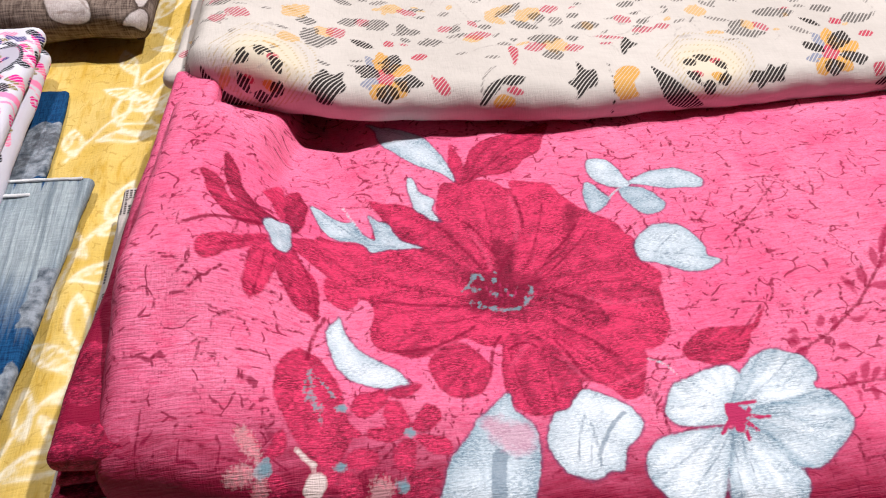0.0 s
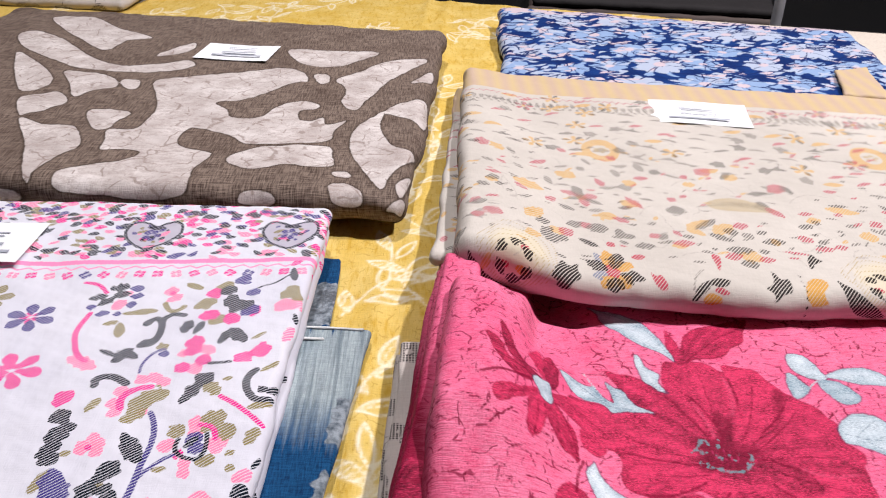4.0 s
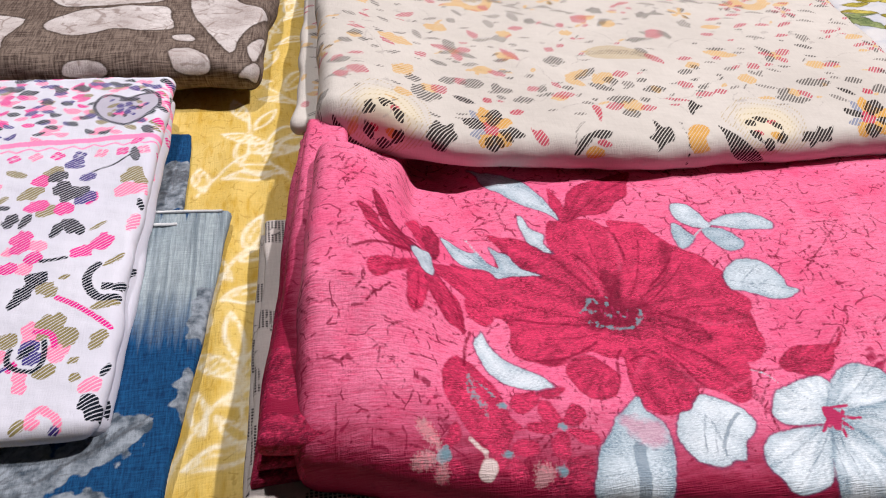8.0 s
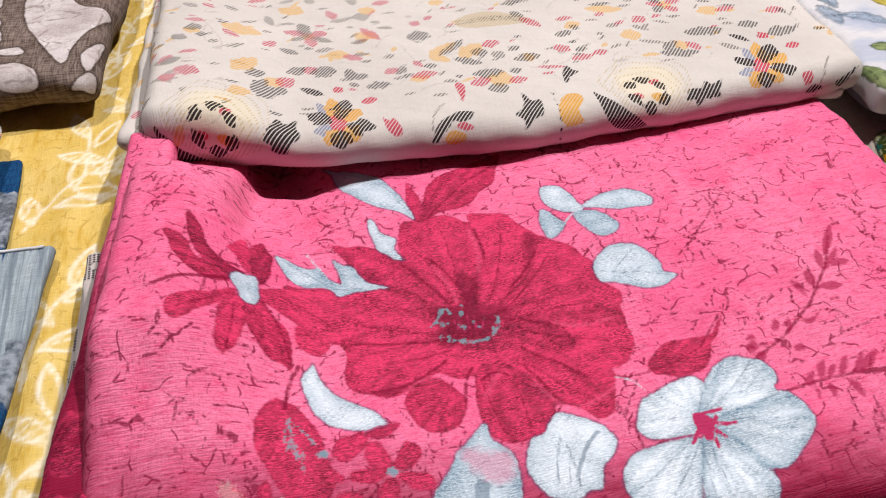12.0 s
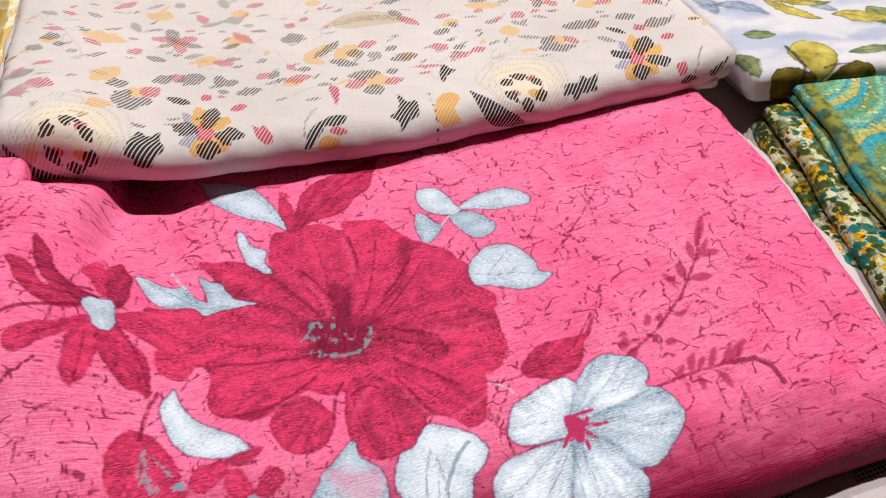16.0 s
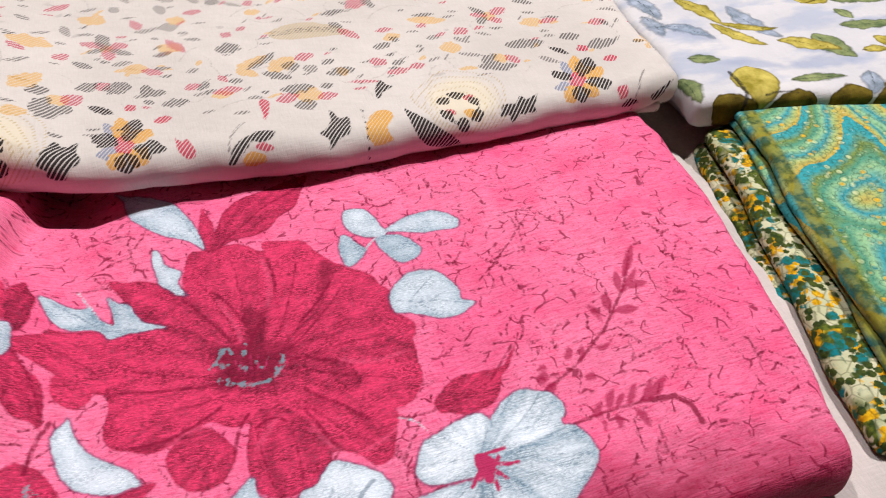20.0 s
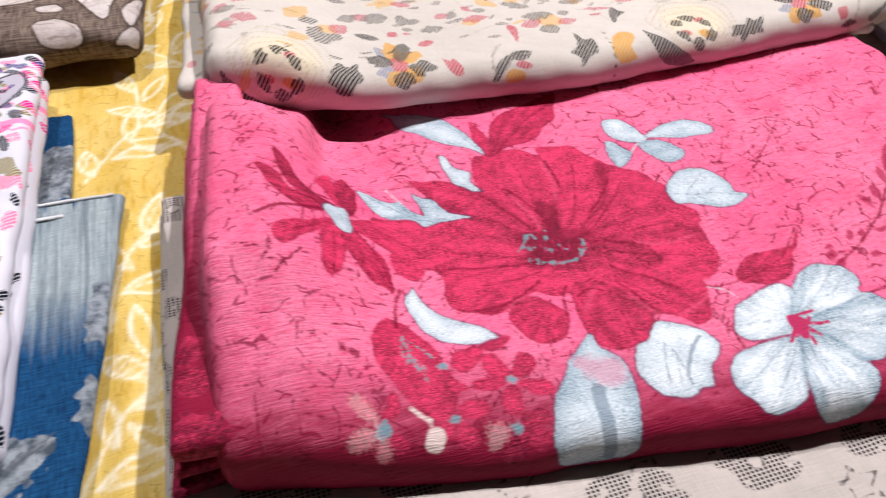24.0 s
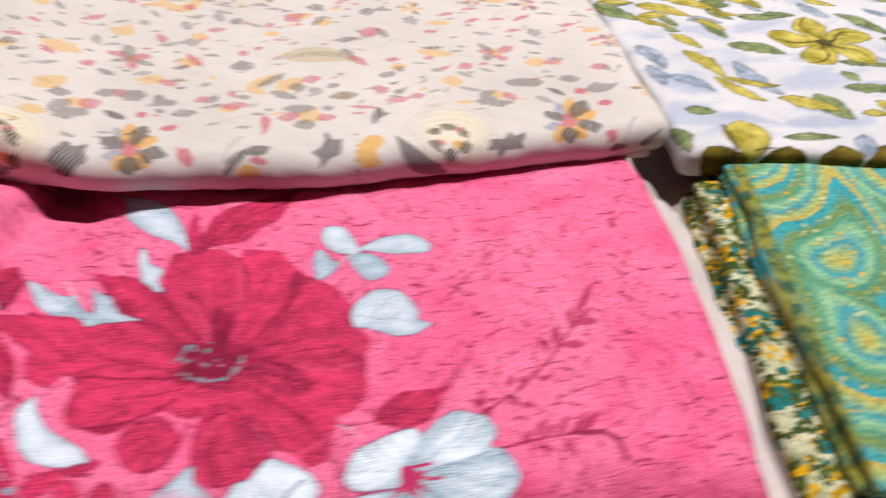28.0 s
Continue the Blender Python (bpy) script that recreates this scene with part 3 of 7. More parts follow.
    p.shape("red", (78, -43, 81, -40, 86, -36, 92, -34, 99, -35, 104, -36, 108, -36, 111, -33, 117, -27, 110, -37, 106, -40, 103, -46, 98, -51, 93, -52, 88, -53, 82, -50, 78, -48), 0.66, (78, -47))
    p.stroke("line", (76.8, -46.6, 87.8, -45.5, 101.1, -40.6, 114.9, -27.9), 0.8)
    p.stroke("line", (63.9, -45.4, 69.5, -47.3, 76.6, -47.3), 0.7)
    p.stroke("white", (63.6, -46.1, 67.9, -48.9, 71.3, -54.7), 0.8)
    p.shape("red", (-88, 65, -85, 61, -82, 53, -81, 46, -78, 41, -73, 37, -68, 35, -73, 29, -78, 30, -82, 34, -86, 42, -88, 52), 1.0, (-67, 32))
    p.shape("red", (-97, 50, -92, 49, -88, 45, -86, 38, -81, 33, -76, 32, -72, 29, -77, 24, -83, 24, -88, 28, -93, 36, -95, 44), 0.85, (-67, 32))
    p.stroke("line", (-100.1, 17, -93.5, 19.6, -84.7, 23.4, -71.2, 28.6), 1.8)
    p.shape("red", (-95, 8, -91, 12, -85, 15, -80, 17, -72, 23, -73, 17, -79, 10, -84, 6, -88, 1, -92, -1, -95, 1), 0.6, (-67, 32))
    p.shape("red", (-75, 17, -69, 21, -67, 16, -69, 4, -72, -5, -75, -10, -78, -12, -80, -7, -79, -1, -78, 9), 0.5, (-67, 32))
    p.shape("red", (-69, 19, -64, 22, -60, 14, -55, 7, -54, -1, -55, -13, -58, -11, -63, -9, -66, -3, -69, 4), 0.6, (-67, 32))
    p.shape("red", (-64, 28, -48, 33, -33, 31, -34, 21, -34, 12, -34, 1, -40, 2, -46, 6, -51, 11, -58, 17, -63, 21), 0.45, (-67, 32))
    p.shape("red", (-51, 11, -45, 7, -39, 1, -44, -5, -49, -3, -52, 1), 0.3, (-67, 32))
    p.shape("red", (-74, 49, -71, 54, -68, 58, -66, 52, -66, 36, -69, 39, -71, 45), 0.35, (-68, 36))
    p.shape("red", (-66, 51, -64, 56, -61, 61, -59, 55, -57, 51, -58, 44, -59, 37, -63, 31, -64, 35, -66, 36), 0.95, (-65, 35))
    p.stroke("line", (-66.5, 23.4, -59.6, 13.7, -55.2, -7.1), 0.8)
    p.stroke("line", (-71.9, 15, -74.5, -1.5, -76.6, -9.8), 0.8)
    p.stroke("line", (-58.8, 28.3, -48.5, 21.6, -38.1, 11.5), 0.8)
    p.stroke("line", (-91.6, 4.9, -81.6, 12.3, -73.3, 19.2), 0.8)
    p.shape("red", (-70, -43, -69, -37, -66, -32, -62, -28, -59, -29, -55, -31, -52, -36, -49, -43, -47, -50, -47, -55, -46, -60, -44, -65, -46, -69, -49, -74, -54, -76, -57, -74, -61, -70, -64, -65, -66, -60, -69, -53, -70, -49), 0.5, (-59, -30))
    p.stroke("line", (-52.2, -10.5, -55.4, -16.7, -57.2, -23.3, -59, -32.4), 1.4)
    p.stroke("seed", (-58.4, -36.2, -57.5, -47.8, -56.2, -57.8), 0.9)
    p.stroke("seed", (-58.5, -37.8, -54.1, -42.8, -49.7, -51.5), 0.9)
    p.stroke("seed", (-59, -41.7, -60.4, -49.9), 0.9)
    p.stroke("seed", (-56.9, -50.8, -53.7, -55.2), 0.9)
    p.stroke("seed", (-57.2, -45, -59.2, -52.4), 0.9)
    p.stroke("seed", (-55.8, -53.1, -54.6, -61.3), 0.9)
    p.stroke("blob", (-63, -69.7, -60.4, -72.6, -57.6, -75), 1.6)
    p.shape("red", (-45, -56, -42, -50, -37, -49, -33, -48, -32, -54, -36, -58, -41, -60, -44, -58), 0.5, (-48, -56))
    p.shape("red", (-48, -58, -46, -61, -43, -64, -41, -67, -45, -67, -48, -65, -50, -60), 0.62, (-48, -56))
    dot(-47.8, -55.7, 2.0)
    p.shape("red", (-32, -64, -34, -59, -32, -54, -28, -54, -26, -59, -25, -64, -28, -66), 0.5, (-26, -67))
    p.shape("red", (-25, -65, -22, -59, -19, -56, -16, -57, -14, -61, -17, -65, -21, -67), 0.62, (-26, -67))
    p.shape("red", (-24, -68, -19, -68, -14, -70, -12, -73, -14, -76, -19, -75, -23, -71), 0.5, (-26, -67))
    p.shape("red", (-27, -69, -24, -71, -25, -77, -26, -81, -30, -80, -32, -77, -31, -72), 0.62, (-26, -67))
    p.shape("red", (-27, -67, -32, -70, -36, -69, -40, -67, -39, -64, -32, -64), 0.5, (-26, -67))
    dot(-25.6, -67, 2.0)
    p.shape("red", (-48, -75, -45, -71, -40, -71, -37, -74, -38, -77, -43, -78, -46, -77), 0.5, (-49, -76))
    p.shape("red", (-50, -74, -53, -72, -53, -68, -49, -68, -48, -72), 0.62, (-49, -76))
    p.shape("red", (-49, -77, -44, -80, -43, -84, -48, -86, -51, -82), 0.5, (-49, -76))
    p.shape("red", (-50, -77, -54, -76, -56, -78, -54, -81, -51, -81), 0.62, (-49, -76))
    dot(-49.4, -76, 2.0)
    p.shape("red", (-31, -83, -36, -79, -39, -80, -39, -82, -34, -84), 0.95, (-30, -84))
    p.shape("red", (-28, -82, -25, -80, -19, -80, -17, -84, -21, -85, -26, -85), 1.0699999999999998, (-30, -84))
    p.shape("red", (-28, -85, -21, -86, -19, -91, -24, -95, -28, -89), 0.95, (-30, -84))
    p.shape("red", (-31, -85, -37, -90, -36, -96, -30, -95, -29, -89), 1.0699999999999998, (-30, -84))
    dot(-29.8, -83.9, 2.0)
    p.shape("red", (-33, -50, -29, -48, -20, -47, -20, -49, -24, -52, -29, -53), 0.85, (-32, -51))
    p.shape("red", (-75, -72, -78, -70, -81, -66, -83, -62, -82, -60, -79, -61, -76, -64, -74, -69), 0.6, (-74, -74))
    p.shape("frost", (-75.1, -72.2, -78.4, -69.6, -81.2, -66.3, -82.7, -62.5, -81.9, -60.5, -79, -60.6, -76.4, -64.4, -74.4, -69.2))
    p.shape("red", (-74, -72, -72, -68, -70, -64, -67, -62, -66, -66, -67, -70, -71, -72), 0.6, (-74, -74))
    p.shape("red", (-76, -74, -80, -72, -85, -74, -86, -77, -82, -79, -77, -76), 0.6, (-74, -74))
    p.shape("frost", (-75.6, -73.5, -80.2, -71.9, -84.7, -73.5, -86.4, -77.2, -81.8, -78.8, -77, -76.4))
    p.shape("red", (-73, -75, -69, -76, -66, -80, -70, -83, -74, -79), 0.6, (-74, -74))
    p.shape("red", (-75, -76, -78, -79, -78, -84, -74, -84, -73, -79), 0.6, (-74, -74))
    p.shape("frost", (-74.8, -75.5, -77.6, -79, -77.6, -83.9, -73.9, -83.6, -72.7, -78.6))
    p.shape("frost", (-39.7, -81.6, -36.5, -80.7, -32.3, -82.9, -34.9, -86.5, -39.4, -88.9, -40.8, -86.7))
    dot(-73.7, -73.8, 3.0)
    p.shape("blob", (-60.8, -79.8, -59.2, -77.1, -56.8, -76.6, -54.1, -78.1, -54.1, -80.4, -55.9, -83.7, -58.4, -85.4, -61, -83.9, -61.7, -81.7))
    pale((9, -54, 11, -54, 11, -60, 14, -64, 17, -68, 17, -76, 15, -85, 12, -92, 10, -99, 6, -106, -17, -104, -19, -97, -19, -91, -16, -84, -14, -79, -10, -74, -5, -68, -2, -63, 2, -60), 0.5)
    p.shape("blush", (-1.5, -63.3, 4.1, -62.8, 9.5, -65.6, 15, -65.8, 16.5, -70.7, 14.7, -76.2, 10.9, -77.9, 6.4, -75.9, 3.3, -72.2, 0.3, -68.1))
    p.stroke("white", (8.7, -69.9, 10.9, -71.8, 14.4, -68.9), 3.0)
    p.stroke("vein", (3.2, -77.4, 0.5, -88.8, -1.4, -103.5), 5.0)
    p.stroke("vein", (0.5, -70.8, 6.9, -78.2, 15.2, -79.7), 0.7)
    pale((38, -55, 43, -58, 48, -62, 52, -66, 54, -72, 50, -78, 45, -82, 42, -89, 38, -89, 33, -91, 29, -90, 24, -87, 21, -81, 20, -76, 21, -71, 25, -64, 30, -63, 33, -59), 0.25)
    p.stroke("vein", (34.8, -66.3, 31, -74.4, 28.2, -83.8), 0.8)
    p.stroke("vein", (36, -68.1, 36, -78.6, 34.8, -87.4), 0.8)
    p.stroke("vein", (35.2, -75.6, 31.8, -85.4), 0.6)
    p.stroke("vein", (48.7, -67.2, 41.8, -73.4, 35.3, -83.1), 1.5)
    pale((86, -68, 92, -60, 97, -55, 102, -51, 109, -49, 116, -52, 120, -54, 122, -59, 121, -63, 118, -66, 119, -71, 109, -75, 95, -76), 0.5, (85, -73))
    pale((87, -74, 99, -72, 111, -70, 120, -68, 124, -72, 125, -80, 124, -84, 119, -89, 115, -92, 107, -97, 102, -97, 99, -96, 95, -88, 89, -79), 0.6, (85, -73))
    pale((84, -79, 90, -79, 96, -85, 99, -96, 100, -101, 97, -107, 93, -112, 88, -116, 81, -117, 76, -116, 73, -110, 73, -103, 75, -96, 79, -87), 0.5, (85, -73))
    pale((81, -79, 82, -84, 77, -92, 73, -99, 70, -103, 65, -105, 59, -106, 55, -103, 53, -98, 50, -94, 50, -88, 53, -83, 58, -79, 65, -78, 72, -78), 0.4, (85, -73))
    pale((87, -68, 82, -77, 78, -77, 70, -76, 65, -74, 63, -69, 66, -63, 69, -59, 75, -57, 83, -54, 91, -53, 94, -57, 93, -62), 0.25, (85, -73))
    p.stroke("vein", (92, -61.2, 87.4, -67.5, 84.5, -72.3), 0.5)
    p.stroke("vein", (119.1, -68.7, 106.6, -70.6, 90.1, -74.1), 0.5)
    p.stroke("vein", (99.3, -96, 93.5, -85.6, 87.4, -77.8), 0.5)
    p.stroke("vein", (77.3, -91.7, 81.1, -83.4, 83.1, -77.8), 0.5)
    p.stroke("vein", (115.5, -52.8, 100.7, -63.8, 88, -70.8), 0.5)
    p.stroke("vein", (122.6, -82.4, 107.8, -76.8, 89.3, -75.2), 0.5)
    p.stroke("vein", (81.2, -116.3, 83, -98.9, 84.7, -79.8), 0.5)
    p.stroke("vein", (74.3, -108.5, 79.3, -92.8, 82.7, -80.5), 0.5)
    p.stroke("vein", (52.7, -93, 67.2, -85.8, 80.8, -78.5), 0.5)
    p.stroke("vein", (57, -102.5, 70.8, -91.7, 80.9, -81), 0.5)
    p.stroke("vein", (66.1, -67.7, 75.1, -68.7, 82.7, -71.1), 0.5)
    p.stroke("vein", (74.4, -57.8, 80.2, -63.4, 84.2, -69.3), 0.5)
    p.stroke("stamen", (84, -70.1, 88.1, -70.5, 94.5, -70.2), 1.5)
    p.stroke("stamen", (86, -73.5, 91.2, -75.9, 97.2, -77), 1.5)
    p.stroke("stamen", (85.9, -75.7, 86.9, -80.7, 87.1, -84.2), 1.5)
    p.stroke("stamen", (84.6, -74.7, 81.9, -77.6, 79, -80.6), 1.5)
    p.stroke("stamen", (87, -74.9, 89.3, -78.8, 91, -81.1), 1.5)
    p.stroke("stamen", (84.8, -70.6, 86.1, -75.4, 84.9, -81), 1.5)
    p.stroke("stamen", (86.8, -70.4, 89.1, -73.8, 91.4, -73.1), 1.5)
    p.stroke("stamen", (84.2, -72.5, 84.5, -76.9, 84.3, -80.1), 1.5)
    p.shape("stamen", (83.6, -69.5, 87.9, -71, 89.1, -75, 86.4, -78.7, 83.3, -77.5, 82.7, -74.3))
    p.stroke("line", (116.5, -53, 134.4, -44.8, 152.5, -32.8, 168.9, -16.3, 180.7, 0.3), 1.2)
    p.shape("fern", (171.9, -10.7, 177.8, -0.5, 186, 7.4, 181.2, -2.5))
    p.shape("fern", (166.9, -17.4, 166.7, -11.8, 170.8, -5.9, 170.7, -11.9))
    p.shape("fern", (170, -16.6, 175.7, -13.4, 180.9, -15.9, 175.4, -18))
    p.shape("fern", (158.6, -25.8, 157.2, -21.4, 158.7, -16.6, 161.4, -19.6))
    p.shape("fern", (159.4, -25.9, 165.2, -24.8, 170.4, -27.8, 163.8, -29.7))
    p.shape("fern", (166.3, -19.2, 173, -11.9, 180.9, -6, 174.5, -14.4))
    p.shape("fern", (153.2, -29.9, 151.7, -24.3, 151.4, -18.9, 154.2, -22.2))
    p.shape("fern", (137, -43.6, 138, -39.5, 140.2, -36.2, 139.8, -41.3))
    p.shape("fern", (144, -39.5, 148.7, -39.8, 153.2, -38.2, 147.2, -42.8))
    p.shape("fern", (117, -46.4, 121.4, -44, 121.7, -47.5, 118, -50))
    p.shape("fern", (118.2, -51, 122.4, -49.8, 122.8, -52.7, 119.5, -54.3))
    p.shape("fern", (118.3, -43.6, 121.9, -40.8, 122.6, -43.3))
    p.shape("fern", (135.1, -50.8, 138.8, -49.9, 139, -52.8, 135.4, -53.3))
    p.shape("fern", (131.2, -40.3, 134.4, -36.1, 136.1, -38.1, 133.3, -41.5))
    p.stroke("line", (120.4, -68.7, 137, -67.7, 153.3, -68.9), 1.3)
    p.stroke("line", (153.2, -69, 162.1, -69.9, 165.8, -75.7, 165.9, -83.3), 2.4)
    p.shape("fern", (136, -67.4, 138.3, -61.5, 142.6, -59.4, 139.4, -65.5))
    p.shape("fern", (143.6, -68.1, 147.3, -62.5, 150.9, -60.6, 147.9, -65.8))
    p.shape("fern", (148.4, -68.1, 154.9, -63.9, 164.2, -60, 158.6, -66.7, 152.3, -68.9))
    p.shape("fern", (138.9, -67.6, 142.9, -62.7, 145.3, -62.9, 141.9, -66.9))
    p.shape("fern", (137.9, -69.6, 140, -72.9, 136.5, -76.5))
    p.shape("fern", (145.7, -69.4, 148.7, -73.1, 147.8, -78.9, 145.7, -74.5))
    p.shape("fern", (130.1, -68.1, 132.1, -64.7, 135.5, -63.7, 133.1, -68.2))
    p.shape("fern", (133.1, -68.4, 133.1, -73.2, 130.8, -75.3))
    p.shape("fern", (150.3, -68, 153.1, -63.6, 157.6, -60.6, 154.9, -65.7))
    # side fold blossoms
    for x, y, r in ((-148, -34, 18), (-152, 16, 16), (-158, -62, 22), (-136, -66, 12)):
        p.bloom("red", x, y, r, 5, r * 0.7, y, 1.0, 0.6, 0.9)
    # crimson deepens towards the front border and round the left fold: dye, plus painted shade of faces turned from the
    # lamps
    dye_and_shade = p.layer("dye_and_shade", -60.0)
    dye_and_shade[:] = np.maximum(-51 - 0.15 * (p.x + 137) - p.y, np.minimum(-127 - 0.1 * (p.y - 30) - p.x, 190 - p.y) * 1.6)
    # broken scribbled strokes over the whole ground
    def dashes(x0, y0, x1, y1, bend):
        n = max(2, int(math.hypot(x1 - x0, y1 - y0) / 3.4))
        nx, ny = (y0 - y1), (x1 - x0)
        l = math.hypot(nx, ny)
        for k in range(n):
            if rng.random() < 0.78:
                q = []
                for s in (k / n, (k + rng.uniform(0.5, 0.95)) / n):
                    o = bend * 4 * s * (1 - s) / l
                    q += [x0 + (x1 - x0) * s + nx * o + rng.uniform(-0.4, 0.4), y0 + (y1 - y0) * s + ny * o + rng.uniform(-0.4, 0.4)]
                p.line("scribble", q[0], q[1], q[2], q[3], rng.uniform(0.45, 0.95))

    for x0, y0, x1, y1, bend in ((156, 47, 113, 8, 1), (125, 30, 131, -4, 0), (121, 42, 108, 22, 1), (99, -11, 98, -21, 1), (179, -43, 178, -61, 0), (171, -59, 181, -63, 0), (189, -21, 204, -43, 3), (194, -51, 198, -59, 0), (185, -63, 176, -74, -2), (176, -74, 187, -76, -2), (203, -55, 200, -74, 1),
                                 (194, -76, 178, -95, -2), (147, -82, 141, -99, 0), (147, -88, 147, -97, 1), (123, -98, 137, -96, 0), (121, -97, 119, -104, 0), (178, -107, 187, -115, 0), (185, -97, 195, -101, 1)):
        dashes(x0, y0, x1, y1, bend)
    for k in range(640):
        x, y = rng.uniform(-150, 250), rng.uniform(-125, 190)
        a = radians(rng.choice((40, 75, 90, 118, 150, 5)) + rng.uniform(-14, 14))
        l = rng.choice((5, 8, 12, 18, 30))
        dashes(x, y, x + l * math.cos(a), y + l * math.sin(a), rng.choice((0, 0, 1, 3, -3)) * l / 12)
    for k in range(40):
        x, y, r = rng.uniform(-150, 250), rng.uniform(-125, 190), rng.uniform(3, 8)
        dashes(x, y, x + r, y + r, r * 0.5), dashes(x + r, y + r, x + 2 * r, y - 1, r * 0.4)


def cream_material():
    m = Nodes("cream_print_silk")
    c, col, grain = ground(m, ((202, 195, 187), (190, 183, 175)), size=10, per_metre=1500, depth=0.0003, thread=0.08)
    col = m.mix(m.span(m.value("mist"), -1, 6, 0, 0.35), col, lin(222, 206, 160))
    # _soft inks: weaker, with the silk's sheen and haze put into their colour
    for name, ink, s, share in (("faint_soft", (160, 152, 146), 0.6, 0.9), ("grey_soft", (100, 94, 90), 0.8, 0.6), ("tan_soft", (172, 150, 104), 0.6, 0.85), ("ochre_soft", (200, 154, 70), 0.7, 0.85), ("rose_soft", (172, 44, 76), 0.82, 0.66), ("black_soft", (44, 38, 38), 0.78, 0.62),
                                ("grey", (110, 104, 100), 0.8, 0.7), ("fine", (166, 142, 84), 0.55, 0.42), ("blue", (112, 120, 144), 0.85, 0.7), ("ochre", (200, 146, 50), 0.9, 0.85), ("rose", (176, 34, 68), 0.9, 0.74), ("black", (30, 25, 25), 0.97, 0.70)):
        col = inked(m, c, col, name, lin(*ink), soft=0.35, ragged=1.0, hatch=(590, 42, share), strength=s, rough_scale=420)
    edge = m.span(m.value("edge"), -0.4, 0.4)
    band = m.mix(m.stripes(c, 70, 0, 0.4, 0.5), lin(190, 166, 146), lin(198, 176, 134))
    col = m.mix(edge, col, band)
    return m.done(col)


def cream_relief(x, y):
    """The left end of the cream cloth lies on the doubled part of the pink one."""
    s = ((-0.035 - x) / 0.06).clip(0, 1)
    return 0.017 * s * s * (3 - 2 * s) * (1 - 0.6 * ((y - 0.2) / 0.15).clip(0, 1))


def cream_design(p):
    rng = random.Random(11)

    def maple(name, x, y, r, turn, n=7):
        for k in range(n):
            a = radians(turn + 360 / n * k)
            q = r * (1.0 if k % 2 else 0.8)
            p.leaf(name, x, y, x + q * math.cos(a), y + q * math.sin(a), r * 0.62, 0, 0.5)

    def paisley(x, y):
        """A large drop of fine ochre lines with a small flower in it and a hatched tail."""
        for r in (26, 23, 20, 17, 14):
            p.oval("fine", x + (r - 14) * 0.3, y + (r - 14) * 0.7, r * 0.95, r * 0.9, 30, 0.06, 1.3)
        p.oval("mist", x + 4, y + 8, 20, 19, 30)
        for k in range(6):
            a = radians(60 * k + 20)
            p.leaf("black", x + 6 * math.cos(a), y + 7 * math.sin(a), x + 12 * math.cos(a), y + 14 * math.sin(a), 8.5, 0, 0.55, 0.4)
        p.leaf("rose", x - 3, y - 4, x - 9, y - 1, 4), p.leaf("rose", x + 4, y + 6, x + 10, y + 9, 5), p.leaf("ochre", x, y - 4, x + 8, y - 7, 5)
        p.leaf("black", x - 28, y + 6, x - 4, y - 20, 10, -6, 0.6)

    # the row of larger motifs along the fold
    paisley(-81, 125), paisley(140, 111), paisley(-296, 140)
    for k in range(7):
        p.oval("black", 88 + 0.6 * k, 92 + 5 * k, 0.7, 1.2)
    for v in ((-20, 127, -14, 144, 10.35), (-18, 121, -3, 117, 10.35), (-21, 119, -22, 109, 10.35), (-24, 125, -35, 137, 9.2), (-36, 162, -24, 151, 5), (212, 119, 226, 136, 10.35), (212, 114, 227, 110, 10.35), (207, 111, 206, 102, 10.35), (207, 118, 199, 128, 9.2), (208, 151, 217, 142, 5),):
        p.leaf("black", *v, 0.0, 0.5, 0.3)
    for v in ((-23, 127, -29, 145, 6.9), (-23, 122, -34, 121, 8.05), (209, 119, 209, 137, 6.9), (206, 114, 194, 113, 8.05),):
        p.leaf("blue", *v, 0.0, 0.5, 0.3)
    for v in ((-19, 125, -8, 133, 10.35), (-20, 120, -12, 112, 10.35), (-22, 120, -29, 112, 8.05), (-21, 127, -22, 148, 8.05), (212, 117, 228, 125, 10.35), (209, 112, 216, 104, 10.35), (206, 112, 197, 104, 8.05), (211, 120, 219, 140, 8.05),):
        p.leaf("ochre", *v, 0.0, 0.5, 0.3)
    for v in ((-19, 153, -14, 156, 6), (-7, 139, 2, 140, 6), (223, 144, 231, 147, 6), (232, 130, 242, 133, 6),):
        p.leaf("rose", *v, 0.0, 0.5, 0.3)
    p.shape("black", (-56.9, 122.8, -53.9, 127.9, -50.8, 133.4, -47, 129.4, -40.9, 132.4, -42.3, 125.6, -40.6, 120.1, -45.9, 116.3, -49.2, 111.7, -55.9, 113.2, -55.9, 116.3, -59.3, 118.5))
    p.shape("rose", (1.2, 123.6, 4, 119.1, 6.6, 120.3, 9.3, 110.6, 5, 109.4, 1.9, 114.1))
    p.shape("black", (67.2, 109.5, 73.6, 115.2, 76, 126.9, 79.3, 118.6, 83.8, 118.8, 81.5, 106.7, 76, 104.2, 69.2, 99, 70.7, 104.7))
    p.shape("ochre", (95.6, 117.6, 102.2, 118.9, 105.3, 113.1, 99.5, 104.5, 101.3, 99.1, 91.8, 97.6, 89.3, 106.2))
    p.shape("black", (162.8, 108.3, 169.3, 107.7, 173.2, 112.6, 176.4, 109.3, 183.6, 112.4, 178.9, 104.9, 180.1, 102.4, 170.5, 101.9, 164.8, 98.3, 164.4, 102.6, 159.3, 102.3))
    p.shape("rose", (228.3, 106.9, 233.3, 107.6, 234.5, 104.6, 232.7, 101.8, 229.6, 100.6, 227.8, 104))
